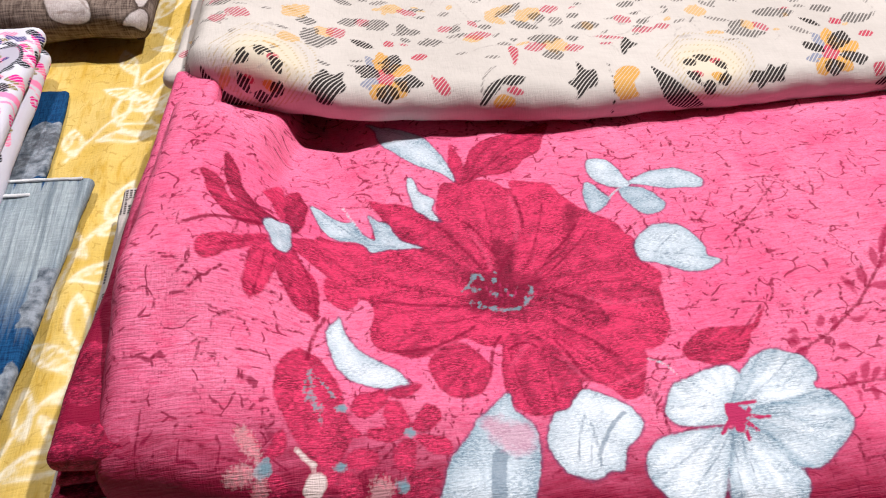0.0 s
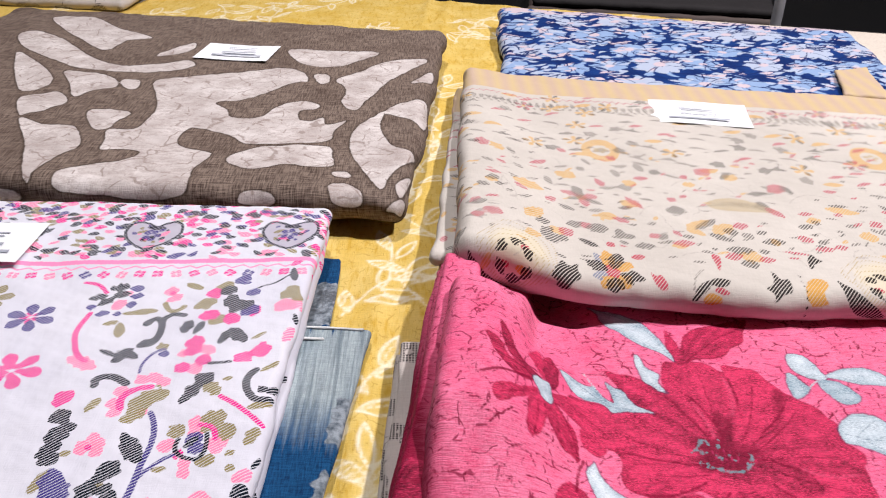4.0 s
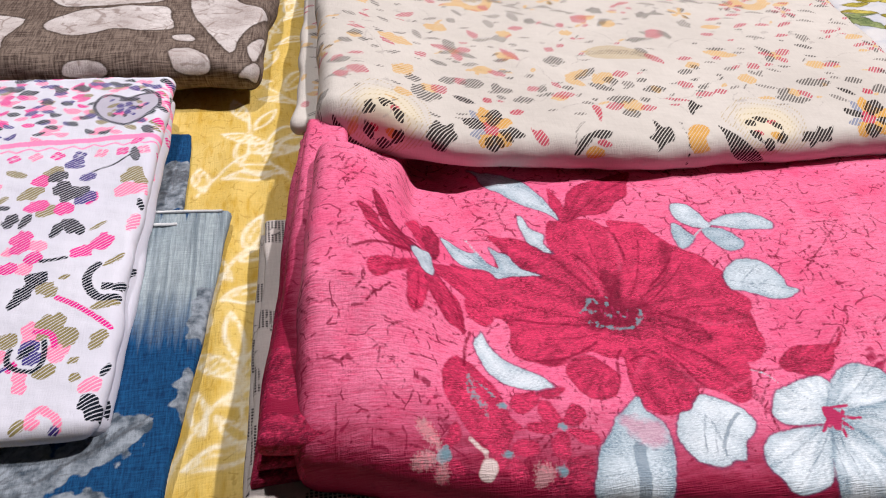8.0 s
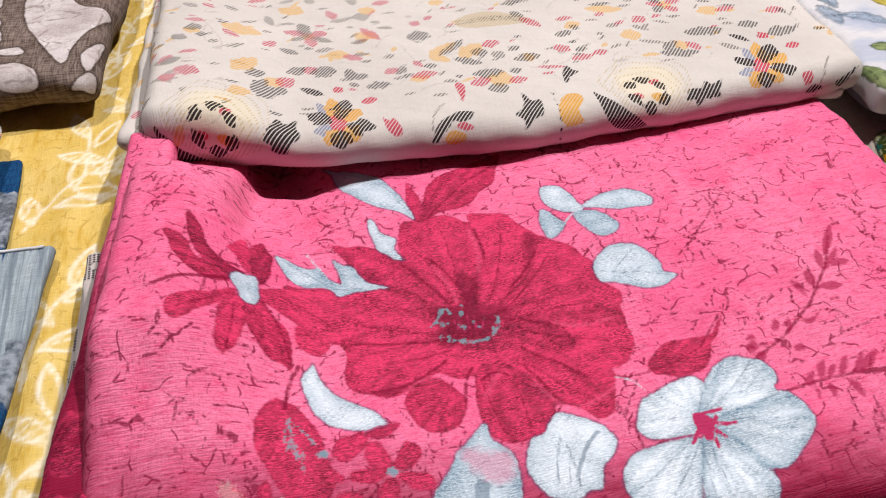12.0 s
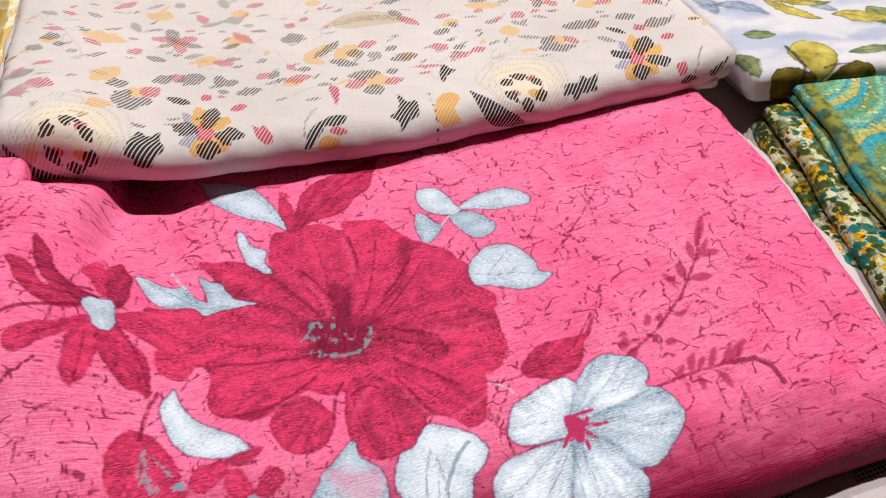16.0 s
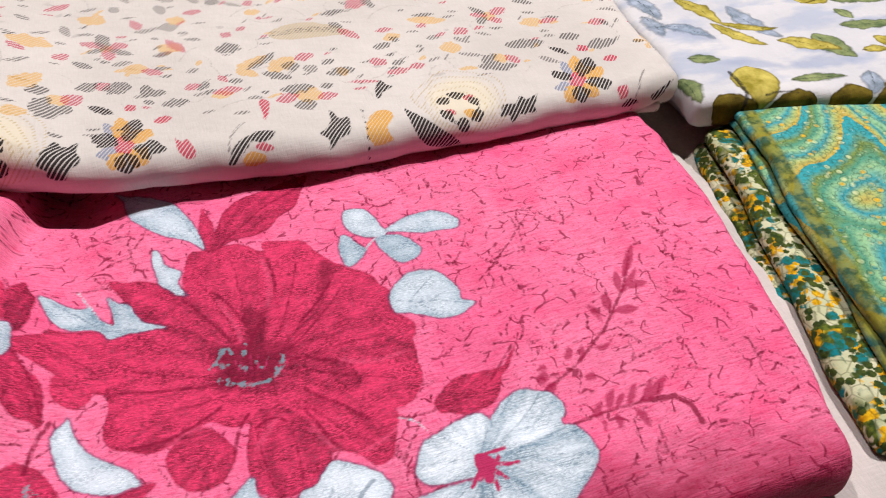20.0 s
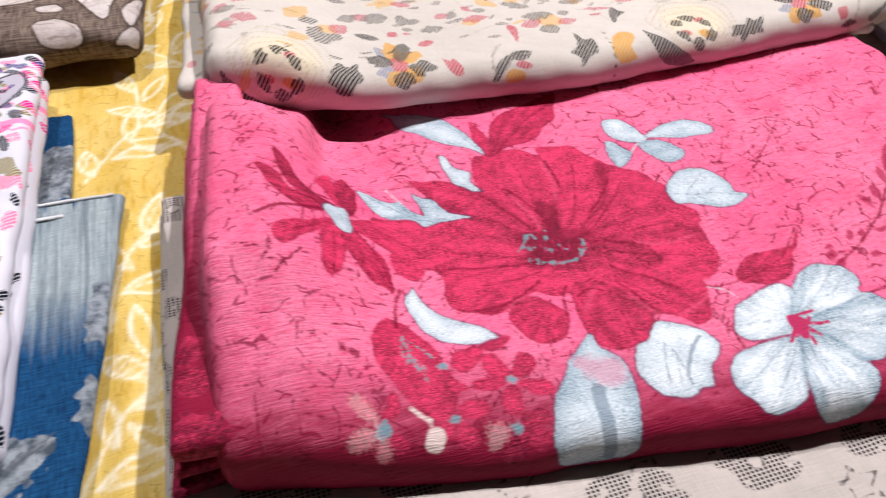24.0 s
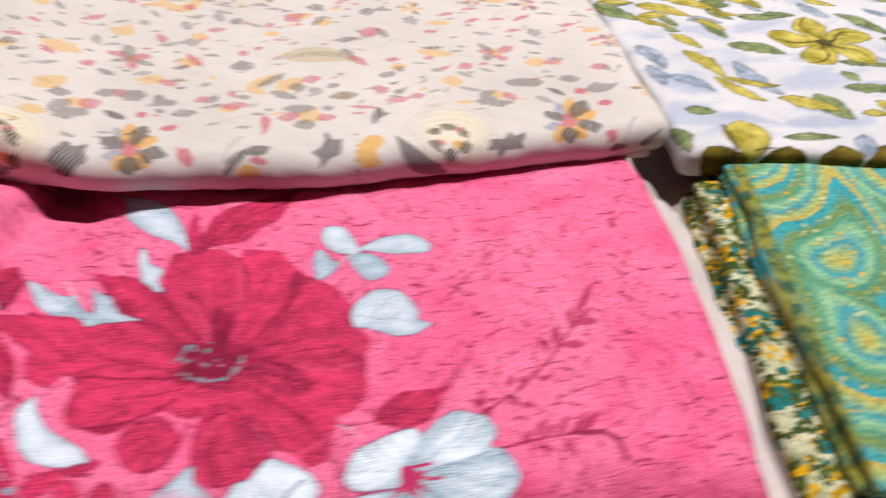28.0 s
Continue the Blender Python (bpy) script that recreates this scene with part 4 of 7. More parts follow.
    p.shape("black", (22.3, 102.9, 25.4, 108.2, 30, 112.7, 35, 115, 33.7, 109.6, 28.3, 104.7, 25, 101.5))
    p.shape("black", (34, 112.8, 38.1, 116.8, 46.6, 114.8, 43.3, 110, 37.6, 110.2))
    p.shape("rose", (35.7, 108.4, 40.3, 109.5, 44.6, 105.8, 39.9, 104.9))
    p.shape("ochre", (29.2, 103, 32.9, 106.3, 38.8, 104.4, 39.6, 100.6, 33.4, 99.6, 29.5, 100.4))
    p.shape("rose", (44, 143.2, 47.7, 143.4, 48.5, 137.1, 44.1, 126.1, 44.1, 134.7))
    p.shape("black", (103.2, 138.1, 107.5, 145.1, 110.1, 139.8, 112.6, 137.9, 106.6, 134.5, 101.7, 129.6))
    p.shape("black", (229.7, 96.4, 234.1, 100.6, 240.2, 97.7))
    p.shape("black", (248.2, 100.1, 260.4, 106.5, 265.5, 108.5, 258.1, 102.6, 251.9, 97.6))
    p.shape("rose", (-25.9, 128.5, -21.8, 132.7, -18.2, 129.1, -16.7, 123.1, -19.8, 117.3, -22.8, 119.8, -24.5, 119.8))
    p.shape("rose", (206, 120.7, 212.2, 124.8, 215.1, 121.6, 213.6, 115.3, 207.7, 109.6, 205.6, 111.7, 203.4, 111.6))
    p.line("grey", 24, 108, 34, 126, 1.2, 2), p.line("grey", 236, 94, 250, 116, 1.2, 2), maple("black", 262, 88, 10, 10)
    # sprigs of the field, in inks made paler to paint the sheen and haze over it
    p.tail, p.slim = "_soft", 1.3
    for v in ((-95, 288, -83, 289, 13), (-55, 264, -41, 274, 5), (-30, 296, -24, 288, 4), (5, 281, 12, 276, 5), (18, 246, 30, 246, 5), (-10, 244, -6, 231, 4), (-81, 255, -74, 250, 4), (-91, 232, -79, 228, 4), (-71, 222, -63, 212, 5), (-24, 217, -38, 226, 5), (-24, 217, -13, 217, 6), (-24, 217, -23, 202, 6), (6, 218, 15, 200, 5), (-51, 207, -43, 213, 5), (-9, 188, 2, 181, 5), (-31, 182, -25, 174, 6), (10, 163, 19, 167, 5), (-95, 187, -84, 189, 3),):
        p.leaf("rose", *v, 0.0, 0.5, 0.3)
    for v in ((-97, 171, -84, 165, 7), (-105, 164, -96, 164, 6), (-46, 173, -40, 163, 8), (36, 217, 41, 211, 5), (46, 220, 49, 216, 5), (53, 247, 59, 250, 5), (66, 252, 78, 260, 9), (99, 202, 109, 189, 5), (69, 177, 81, 181, 6), (28, 168, 32, 170, 7), (23, 156, 39, 157, 6), (52, 141, 65, 144, 6), (73, 138, 84, 140, 6), (91, 149, 108, 144, 2.5), (112, 233, 122, 225, 14), (150, 227, 160, 227, 4), (143, 192, 150, 195, 4), (119, 194, 130, 194, 4),):
        p.leaf("rose", *v, 0.0, 0.5, 0.3)
    for v in ((108, 167, 116, 159, 6), (113, 150, 127, 152, 5), (126, 153, 136, 153, 4), (189, 194, 178, 198, 6), (190, 195, 202, 200, 6), (189, 192, 193, 184, 6), (161, 178, 171, 183, 6), (181, 150, 186, 140, 5), (214, 178, 228, 180, 4), (243, 170, 256, 173, 6),):
        p.leaf("rose", *v, 0.0, 0.5, 0.3)
    for v in ((-82, 289, -74, 275, 8), (-38, 255, -23, 246, 9), (9, 241, 19, 235, 7), (-72, 228, -50, 221, 10), (-28, 217, -21, 214, 6), (1, 211, 14, 203, 9), (-92, 219, -83, 214, 6), (-17, 193, -6, 186, 9), (-69, 174, -55, 191, 8), (-53, 164, -44, 171, 8), (-72, 150, -61, 156, 7), (52, 237, 62, 237, 6), (85, 250, 94, 243, 9), (38, 176, 56, 186, 7), (54, 169, 69, 180, 9), (38, 177, 48, 166, 6), (88, 159, 95, 160, 6), (22, 153, 34, 154, 5),):
        p.leaf("ochre", *v, 0.0, 0.5, 0.3)
    for v in ((62, 145, 77, 139, 9), (140, 202, 163, 196, 7), (121, 184, 132, 187, 6), (184, 194, 193, 193, 7), (148, 166, 161, 164, 9), (173, 147, 182, 148, 7), (203, 181, 218, 179, 8), (151, 144, 162, 142, 3),):
        p.leaf("ochre", *v, 0.0, 0.5, 0.3)
    for v in ((-70, 285, -65, 274, 4), (-70, 303, -55, 301, 4), (-37, 263, -26, 264, 3), (-20, 263, -16, 256, 5), (-15, 276, -9, 265, 3), (8, 262, 18, 266, 4), (24, 270, 28, 256, 5), (40, 255, 53, 245, 3), (5, 259, 8, 246, 5), (4, 230, 15, 232, 8), (-10, 230, 2, 229, 3), (-69, 256, -61, 250, 4), (-92, 256, -83, 248, 4), (-62, 233, -51, 240, 2.5), (-46, 247, -43, 234, 4), (-50, 227, -44, 224, 3), (-79, 200, -74, 205, 4), (-72, 197, -60, 205, 3),):
        p.leaf("grey", *v, 0.0, 0.5, 0.3)
    for v in ((-23, 197, -12, 198, 4), (13, 180, 20, 182, 3), (15, 215, 26, 212, 2.5), (73, 170, 78, 162, 6), (39, 147, 47, 146, 3), (159, 175, 168, 168, 3), (173, 178, 183, 172, 2.5), (156, 159, 170, 152, 3), (23, 273, 36, 266, 3), (144, 178, 154, 178, 4), (198, 143, 208, 135, 4),):
        p.leaf("grey", *v, 0.0, 0.5, 0.3)
    for v in ((33, 259, 40, 253, 7), (-24, 215, -28, 233, 6), (-25, 216, -35, 213, 4), (-24, 215, -11, 206, 4), (-2, 202, 8, 202, 4), (-92, 219, -81, 221, 6), (-98, 211, -90, 204, 6), (-86, 211, -79, 211, 5), (-42, 206, -32, 197, 4), (-3, 187, 7, 187, 3), (-63, 173, -52, 177, 6), (-38, 184, -33, 175, 8), (-29, 176, -14, 172, 9), (-11, 166, -4, 167, 9), (-7, 163, 2, 164, 5), (-10, 159, -5, 154, 3), (18, 166, 22, 162, 7), (-2, 151, 12, 152, 6),):
        p.leaf("black", *v, 0.0, 0.5, 0.3)
    for v in ((-104, 178, -93, 182, 5), (-60, 155, -52, 170, 7), (-59, 152, -46, 162, 6), (-49, 157, -43, 162, 6), (30, 198, 44, 200, 8), (82, 244, 91, 255, 4), (96, 210, 102, 202, 5), (43, 174, 61, 187, 5), (61, 173, 71, 170, 6), (50, 169, 65, 160, 5), (82, 169, 90, 172, 4), (82, 159, 99, 161, 6), (32, 165, 40, 164, 4), (56, 150, 74, 149, 7), (60, 135, 72, 134, 8), (76, 148, 84, 149, 4), (122, 234, 125, 222, 5), (93, 221, 109, 223, 4),):
        p.leaf("black", *v, 0.0, 0.5, 0.3)
    for v in ((144, 206, 159, 205, 3), (113, 177, 124, 180, 5), (125, 186, 129, 180, 4), (118, 159, 126, 159, 4), (188, 195, 181, 208, 4), (187, 193, 179, 186, 5), (166, 147, 177, 152, 5), (162, 143, 177, 141, 6), (169, 139, 184, 139, 5), (184, 159, 209, 158, 8), (218, 158, 232, 160, 7), (230, 146, 251, 150, 8), (252, 173, 255, 166, 4), (209, 207, 222, 202, 4),):
        p.leaf("black", *v, 0.0, 0.5, 0.3)
    for v in ((45, 174, 58, 179, 4),):
        p.leaf("blue", *v, 0.0, 0.5, 0.3)
    for v in ((40, 169, 59, 174), (119, 208, 137, 222), (137, 222, 154, 214), (-80, 202, -78, 227), (-80, 226, -72, 197), (11, 192, 25, 207), (22, 195, 26, 183), (26, 183, 29, 164), (44, 235, 59, 244), (-37, 282, -32, 266), (-50, 192, -42, 184), (26, 142, 48, 145), (-82, 149, -77, 160), (143, 160, 150, 145), (231, 189, 250, 195), (72, 238, 85, 222)):
        p.line("faint", *v, 0.8, 2)
    p.leaf("tan", 61, 209, 106, 196, 14, 3, 0.35)
    for k in range(3):
        p.line("black", 62, 210 - 2 * k, 102, 200 - 2 * k, 0.8, 4)
    p.slim = 1.0
    for k in range(300):
        x, y = rng.uniform(-110, 290), rng.uniform(134, 330)
        a = rng.uniform(-0.5, 0.9)
        p.leaf(rng.choice(("grey", "grey", "black", "rose", "ochre", "faint")), x, y, x + rng.uniform(4, 10) * math.cos(a), y + 7 * math.sin(a), rng.uniform(1.6, 3.4), rng.uniform(-1, 1))
        if k % 3 == 0:
            p.line("faint", x, y, x + rng.uniform(-14, 14), y + rng.uniform(-12, 12), 0.7, 3)
    for k in range(70):
        x, y, a = rng.uniform(-160, -100), rng.uniform(110, 480), rng.uniform(-0.5, 1.4)
        p.leaf(rng.choice(("grey", "black", "rose", "ochre")), x, y, x + 11 * math.cos(a), y + 11 * math.sin(a), rng.uniform(3, 6))
    # small scattered sprigs
    for gx in range(-6, 17):
        for gy in range(0, 15):
            x, y = gx * 19 + (gy % 2) * 9 + rng.uniform(-7, 7), 148 + gy * 18 + rng.uniform(-7, 7)
            kind, a = rng.random(), rng.uniform(0, 360)
            if -100 < x < 262 and y < 309 - 0.32 * (x + 98):
                continue
            if kind < 0.16:
                p.leaf("ochre", x - 8, y - 2, x + 8, y + rng.uniform(-2, 4), 6.5, rng.uniform(-3, 3))
            elif kind < 0.28:
                p.bloom(rng.choice(("rose", "ochre")), x, y, 9, 5, 4.0, a), p.bloom("black", x, y, 10, 3, 3.4, a + 30), p.oval("ochre", x, y, 2, 2)
            elif kind < 0.44:
                maple(rng.choice(("grey", "black")), x, y, 7, a, 5)
            elif kind < 0.58:
                p.leaf("rose", x - 6, y - 2, x + 7, y + rng.uniform(-1, 4), 4.4, 1)
            elif kind < 0.7:
                p.leaf("black", x - 7, y + 1, x + 7, y + rng.uniform(-3, 3), 4, 1), p.leaf("black", x - 2, y, x + 3, y + 6, 3)
            else:
                p.leaf("grey", x - 8, y + 2, x + 6, y - 3, 3.4, 2)
            if rng.random() < 0.55:
                p.line("faint", x, y, x + rng.uniform(-18, 18), y + rng.uniform(-12, 12), 0.9, 4)
    for x, y in ((3, 292), (210, 281), (-200, 300)):
        p.oval("ochre", x, y, 11, 15, 0, 0, 7)
        p.leaf("ochre", x - 2, y - 15, x - 26, y - 8, 9, -4, 0.4)
        p.bloom("tan", x, y, 6, 5, 4)
    for k in range(72):
        x = -112 + k * 6
        base = -2 - 0.155 * (x + 95)
        p.oval("grey", x, 398 + base, 2.0, 5.5, 0, 0.2), p.oval("grey", x + 2.5, 390 + base, 1.4, 2.0)
        p.line("rose", x - 3, 412 + base, x, 416 + base, 1.0), p.line("rose", x, 416 + base, x + 3, 412 + base, 1.0)
    p.tail = ""
    p.layer("edge")
    p.ink["edge"][:] = p.y - (422 - 0.155 * (p.x + 95))


def brown_material():
    m = Nodes("brown_batik_cotton")
    c, pale, grain = ground(m, ((216, 208, 205), (184, 173, 169)), size=26, per_metre=1300, depth=0.0005, thread=0.15)
    stain = m.noise(m.scaled(c, 1, 1.6), 40, 6.0, 0.7)
    vein = m.math("MULTIPLY", m.span(stain, 0.48, 0.52), m.span(stain, 0.56, 0.52))
    pale = m.mix(m.math("MULTIPLY", vein, 0.5), pale, lin(150, 134, 128))
    pale = m.mix(m.math("MULTIPLY", crackle(m, c, 34, 0.0011, 0.54, 30), 0.6), pale, lin(128, 110, 102))
    streak = m.math("MULTIPLY", m.math("ADD", m.noise(m.scaled(c, 60, 900), 1.0, 3.0), m.noise(m.scaled(c, 800, 70), 1.0, 3.0)), 0.5)
    col = m.mix(m.span(streak, 0.40, 0.60), lin(74, 61, 55), lin(138, 122, 111))
    col = m.mix(m.span(m.noise(c, 18, 4.0), 0.45, 0.7, 0, 0.35), col, lin(66, 50, 43))
    d = m.value("pale")
    rim = m.math("MULTIPLY", m.span(d, -2.6, -0.8), m.span(d, 0.8, -0.2))
    col = m.mix(m.math("MULTIPLY", rim, 0.6), col, lin(48, 37, 32))
    return m.done(inked(m, c, col, "pale", pale, soft=0.5, ragged=1.2, rough_scale=120))


def brown_design(p):
    """Pale fields left open between broad brown branches, leaves and buds."""
    p.shape("pale", (-621, 758, -572, 760, -522, 711, -466, 663, -492, 653, -502, 610, -548, 661, -587, 703))
    p.shape("pale", (-626, 670, -610, 685, -566, 653, -510, 589, -466, 557, -421, 562, -401, 578, -387, 557, -402, 540, -436, 528, -469, 535, -506, 546, -524, 556, -568, 591, -600, 625))
    p.shape("pale", (-439, 592, -428, 626, -410, 646, -407, 615, -423, 597))
    p.shape("pale", (-593, 593, -567, 572, -536, 537, -515, 501, -517, 477, -536, 472))
    p.shape("pale", (-516, 534, -487, 529, -457, 511, -444, 479, -463, 470, -475, 452, -494, 492))
    p.shape("pale", (-447, 505, -428, 501, -424, 478, -436, 479))
    p.shape("pale", (-412, 501, -381, 523, -335, 539, -299, 554, -269, 538, -260, 508, -274, 500, -289, 482, -303, 461, -317, 447, -338, 443, -322, 421, -314, 402, -291, 402, -276, 434, -257, 451, -240, 443, -242, 430, -255, 426, -253, 404, -240, 400, -231, 408, -227, 391, -214, 395, -209, 398, -218, 375, -221, 350, -258, 337, -287, 339, -307, 361, -338, 376, -346, 371, -347, 341, -335, 326, -312, 318, -319, 285, -316, 252, -326, 243, -345, 241, -383, 245, -411, 247, -418, 256, -418, 273, -396, 288, -378, 296, -369, 314, -387, 321, -402, 317, -406, 339, -412, 365, -390, 364, -386, 387, -388, 426, -402, 469))
    p.shape("pale", (-442, 396, -444, 415, -427, 417, -406, 408, -412, 377, -412, 372, -423, 365))
    p.shape("pale", (-500, 392, -473, 375, -446, 374, -427, 341, -422, 320, -430, 306, -434, 284, -436, 270, -438, 255, -454, 292, -470, 333))
    p.shape("pale", (-522, 441, -508, 456, -493, 464, -474, 434, -483, 415, -498, 403, -503, 399))
    p.shape("pale", (-297, 303, -287, 324, -258, 333, -219, 338, -213, 316, -210, 297, -226, 292, -245, 295, -261, 288, -275, 284))
    p.shape("pale", (-209, 285, -199, 288, -194, 279, -205, 276))
    p.shape("pale", (-295, 622, -244, 623, -194, 613, -214, 584, -237, 564, -264, 562, -287, 589))
    p.shape("pale", (-256, 531, -242, 532, -238, 508, -247, 503))
    p.shape("pale", (-231, 517, -207, 551, -173, 585, -139, 591, -155, 555, -180, 510, -195, 462, -202, 432, -212, 436, -219, 453, -217, 475, -221, 500))
    p.shape("pale", (-154, 511, -143, 532, -132, 550, -133, 520))
    p.shape("pale", (-199, 378, -189, 405, -176, 425, -178, 392, -172, 359, -161, 338, -141, 327, -159, 292, -167, 260, -171, 260, -182, 284, -196, 320, -201, 350))
    p.shape("pale", (-176, 425, -161, 452, -134, 460, -132, 416, -138, 394, -152, 409, -167, 417))
    p.shape("pale", (-208, 260, -194, 263, -183, 248, -184, 236, -198, 235, -206, 241))
    p.shape("pale", (-275, 238, -274, 247, -263, 250, -251, 245, -250, 237))
    p.shape("pale", (-161, 235, -148, 246, -144, 231, -163, 230))
    p.shape("pale", (-157, 265, -143, 287, -152, 246))
    # the side that hangs farther out, and the front face
    for x, y, r, q in ((-600, 420, 42, 24), (-640, 520, 36, 30), (-590, 330, 50, 26), (-520, 300, 34, 20), (-680, 640, 36, 24), (-660, 330, 26, 30), (-560, 250, 44, 16), (-470, 240, 26, 10)):
        p.oval("pale", x, y, r, q, 12)


def white_material():
    m = Nodes("white_floral_cotton")
    c, col, grain = ground(m, ((217, 216, 225), (209, 208, 219)), size=12, per_metre=1500, depth=0.0002, thread=0.04)
    col = inked(m, c, col, "heart", lin(150, 140, 158), soft=0.6, ragged=1.5, strength=0.55)
    for name, ink in (("pink", lin(250, 132, 168)), ("olive", lin(136, 124, 78)), ("magenta", lin(226, 24, 136)), ("indigo", lin(62, 52, 122)), ("black", lin(14, 22, 32))):
        col = inked(m, c, col, name, ink, soft=0.3, ragged=0.6, hatch=(560, 50, 0.78), rough_scale=420)
    col = inked(m, c, col, "band", lin(248, 140, 182), soft=0.3, ragged=0.3)
    return m.done(col)


def white_design(p):
    rng = random.Random(5)
    p.slim = 0.98

    # flowers, leaves and curled stalks
    for v in ((-347, 138, -335, 142, 6.6), (-337, 150, -324, 152, 8.8), (-339, 132, -330, 139, 6.6), (-332, 141, -321, 144, 7.7), (-263, 142, -254, 150, 9.9), (-258, 130, -252, 142, 8.8), (-253, 123, -248, 138, 8.8), (-248, 127, -241, 137, 8.8), (-220, 171, -217, 156, 5.5), (-278, 104, -275, 116, 7.7), (-271, 103, -267, 115, 5.5), (-254, 94, -250, 106, 6.6), (-250, 109, -238, 96, 8.8), (-213, 124, -210, 115, 4.4), (-304, 112, -299, 116, 6.6), (-302, 93, -293, 97, 7.7), (-323, 89, -311, 83, 3.85), (-312, 81, -303, 90, 7.7),):
        p.leaf("black", *v, 0.0, 0.55, 0.3)
    for v in ((-309, 87, -298, 81, 6.6), (-313, 78, -306, 82, 5.5), (-223, 52, -218, 56, 6.6), (-218, 51, -210, 60, 5.5), (-261, 67, -250, 60, 9.9), (-317, 56, -313, 60, 4.4), (-288, 22, -274, 0, 9.9), (-264, 42, -256, 63, 8.8), (-259, 67, -250, 61, 8.8), (-254, 10, -248, 19, 4.4), (-224, -21, -216, -15, 9.9), (-220, -27, -212, -18, 9.9), (-217, -4, -213, 6, 3.3), (-330, 30, -320, 37, 13.2), (-328, 18, -315, 20, 12.1), (-327, 22, -313, 27, 7.7), (-327, 10, -316, 13, 8.8), (-327, 9, -315, 0, 11),):
        p.leaf("black", *v, 0.0, 0.55, 0.3)
    for v in ((-296, -26, -292, -11, 9.9), (-292, -14, -284, 2, 11), (-290, -20, -282, -14, 7.7), (-284, -32, -280, -18, 9.9), (-296, -24, -293, -12, 6.6), (-290, -27, -287, -26, 4.4),):
        p.leaf("black", *v, 0.0, 0.55, 0.3)
    for v in ((-324, 150, -314, 150, 6.6), (-321, 141, -312, 142, 6.6), (-321, 132, -314, 133, 6.6), (-337, 122, -328, 124, 6.6), (-326, 122, -321, 124, 5.5), (-345, 129, -339, 131, 5.5), (-256, 154, -247, 162, 9.9), (-247, 143, -238, 147, 7.7), (-246, 121, -237, 132, 9.9), (-287, 84, -281, 86, 6.6), (-254, 14, -246, 20, 9.9), (-251, 7, -244, 13, 8.8), (-316, -3, -303, -31, 15.4), (-235, -32, -230, -30, 4.4),):
        p.leaf("indigo", *v, 0.0, 0.55, 0.3)
    for v in ((-328, 127, -322, 137, 8.8), (-326, 142, -320, 146, 5.5), (-300, 144, -291, 148, 8.8), (-296, 135, -287, 142, 7.7), (-226, 127, -217, 137, 11), (-217, 128, -210, 138, 11), (-216, 96, -211, 112, 6.6), (-265, 91, -254, 86, 8.8), (-267, 70, -259, 74, 11), (-276, 84, -270, 87, 6.6), (-235, 83, -230, 89, 5.5), (-339, 82, -319, 72, 9.9), (-294, 61, -287, 65, 8.8), (-287, 62, -280, 67, 9.9), (-281, 59, -274, 63, 8.8), (-303, 52, -295, 55, 9.9), (-304, 42, -296, 45, 8.8), (-301, 34, -294, 39, 8.8),):
        p.leaf("pink", *v, 0.0, 0.55, 0.3)
    for v in ((-285, 36, -280, 39, 5.5), (-255, 26, -248, 31, 9.9), (-254, 20, -246, 26, 9.9), (-244, 12, -232, 16, 12.1), (-240, 8, -234, 10, 7.7), (-268, 11, -258, 14, 9.9), (-254, -1, -248, 1, 11), (-252, -9, -248, -4, 7.7), (-225, -12, -216, -5, 8.8), (-309, 8, -302, 13, 9.9), (-303, 11, -295, 16, 9.9), (-305, 16, -299, 20, 6.6), (-301, 6, -294, 9, 7.7), (-274, -28, -256, -26, 8.8), (-244, -28, -238, -26, 5.5), (-293, -29, -285, -26, 11),):
        p.leaf("pink", *v, 0.0, 0.55, 0.3)
    for v in ((-321, 123, -298, 126, 5.5), (-329, 112, -320, 116, 4.4), (-319, 115, -315, 100, 6.6), (-288, 154, -275, 148, 6.6), (-267, 146, -257, 155, 8.8), (-277, 128, -264, 137, 9.9), (-264, 112, -255, 121, 9.9), (-236, 98, -227, 106, 2.75), (-224, 138, -214, 151, 11), (-217, 144, -210, 137, 8.8), (-225, 69, -215, 79, 4.4), (-290, 90, -283, 93, 6.6), (-245, 62, -239, 64, 3.3), (-292, 42, -279, 49, 13.2), (-287, 47, -272, 53, 13.2), (-291, 36, -281, 40, 13.2), (-293, 30, -284, 34, 7.7), (-313, 36, -308, 48, 5.5),):
        p.leaf("olive", *v, 0.0, 0.55, 0.3)
    for v in ((-255, 61, -244, 50, 8.8), (-227, 39, -213, 44, 6.6), (-250, 30, -236, 34, 11), (-248, 22, -237, 29, 8.8), (-241, 20, -229, 23, 12.1), (-265, 20, -257, 26, 9.9), (-264, 24, -256, 20, 8.8), (-246, 0, -236, 3, 9.9), (-267, -4, -259, -3, 4.4), (-232, 5, -227, 8, 4.4), (-229, -6, -226, -1, 5.5), (-223, 12, -218, 25, 7.7), (-316, 6, -310, 8, 4.4), (-321, -20, -316, -4, 7.7), (-290, -20, -288, -12, 5.5), (-250, -31, -245, -24, 5.5),):
        p.leaf("olive", *v, 0.0, 0.55, 0.3)
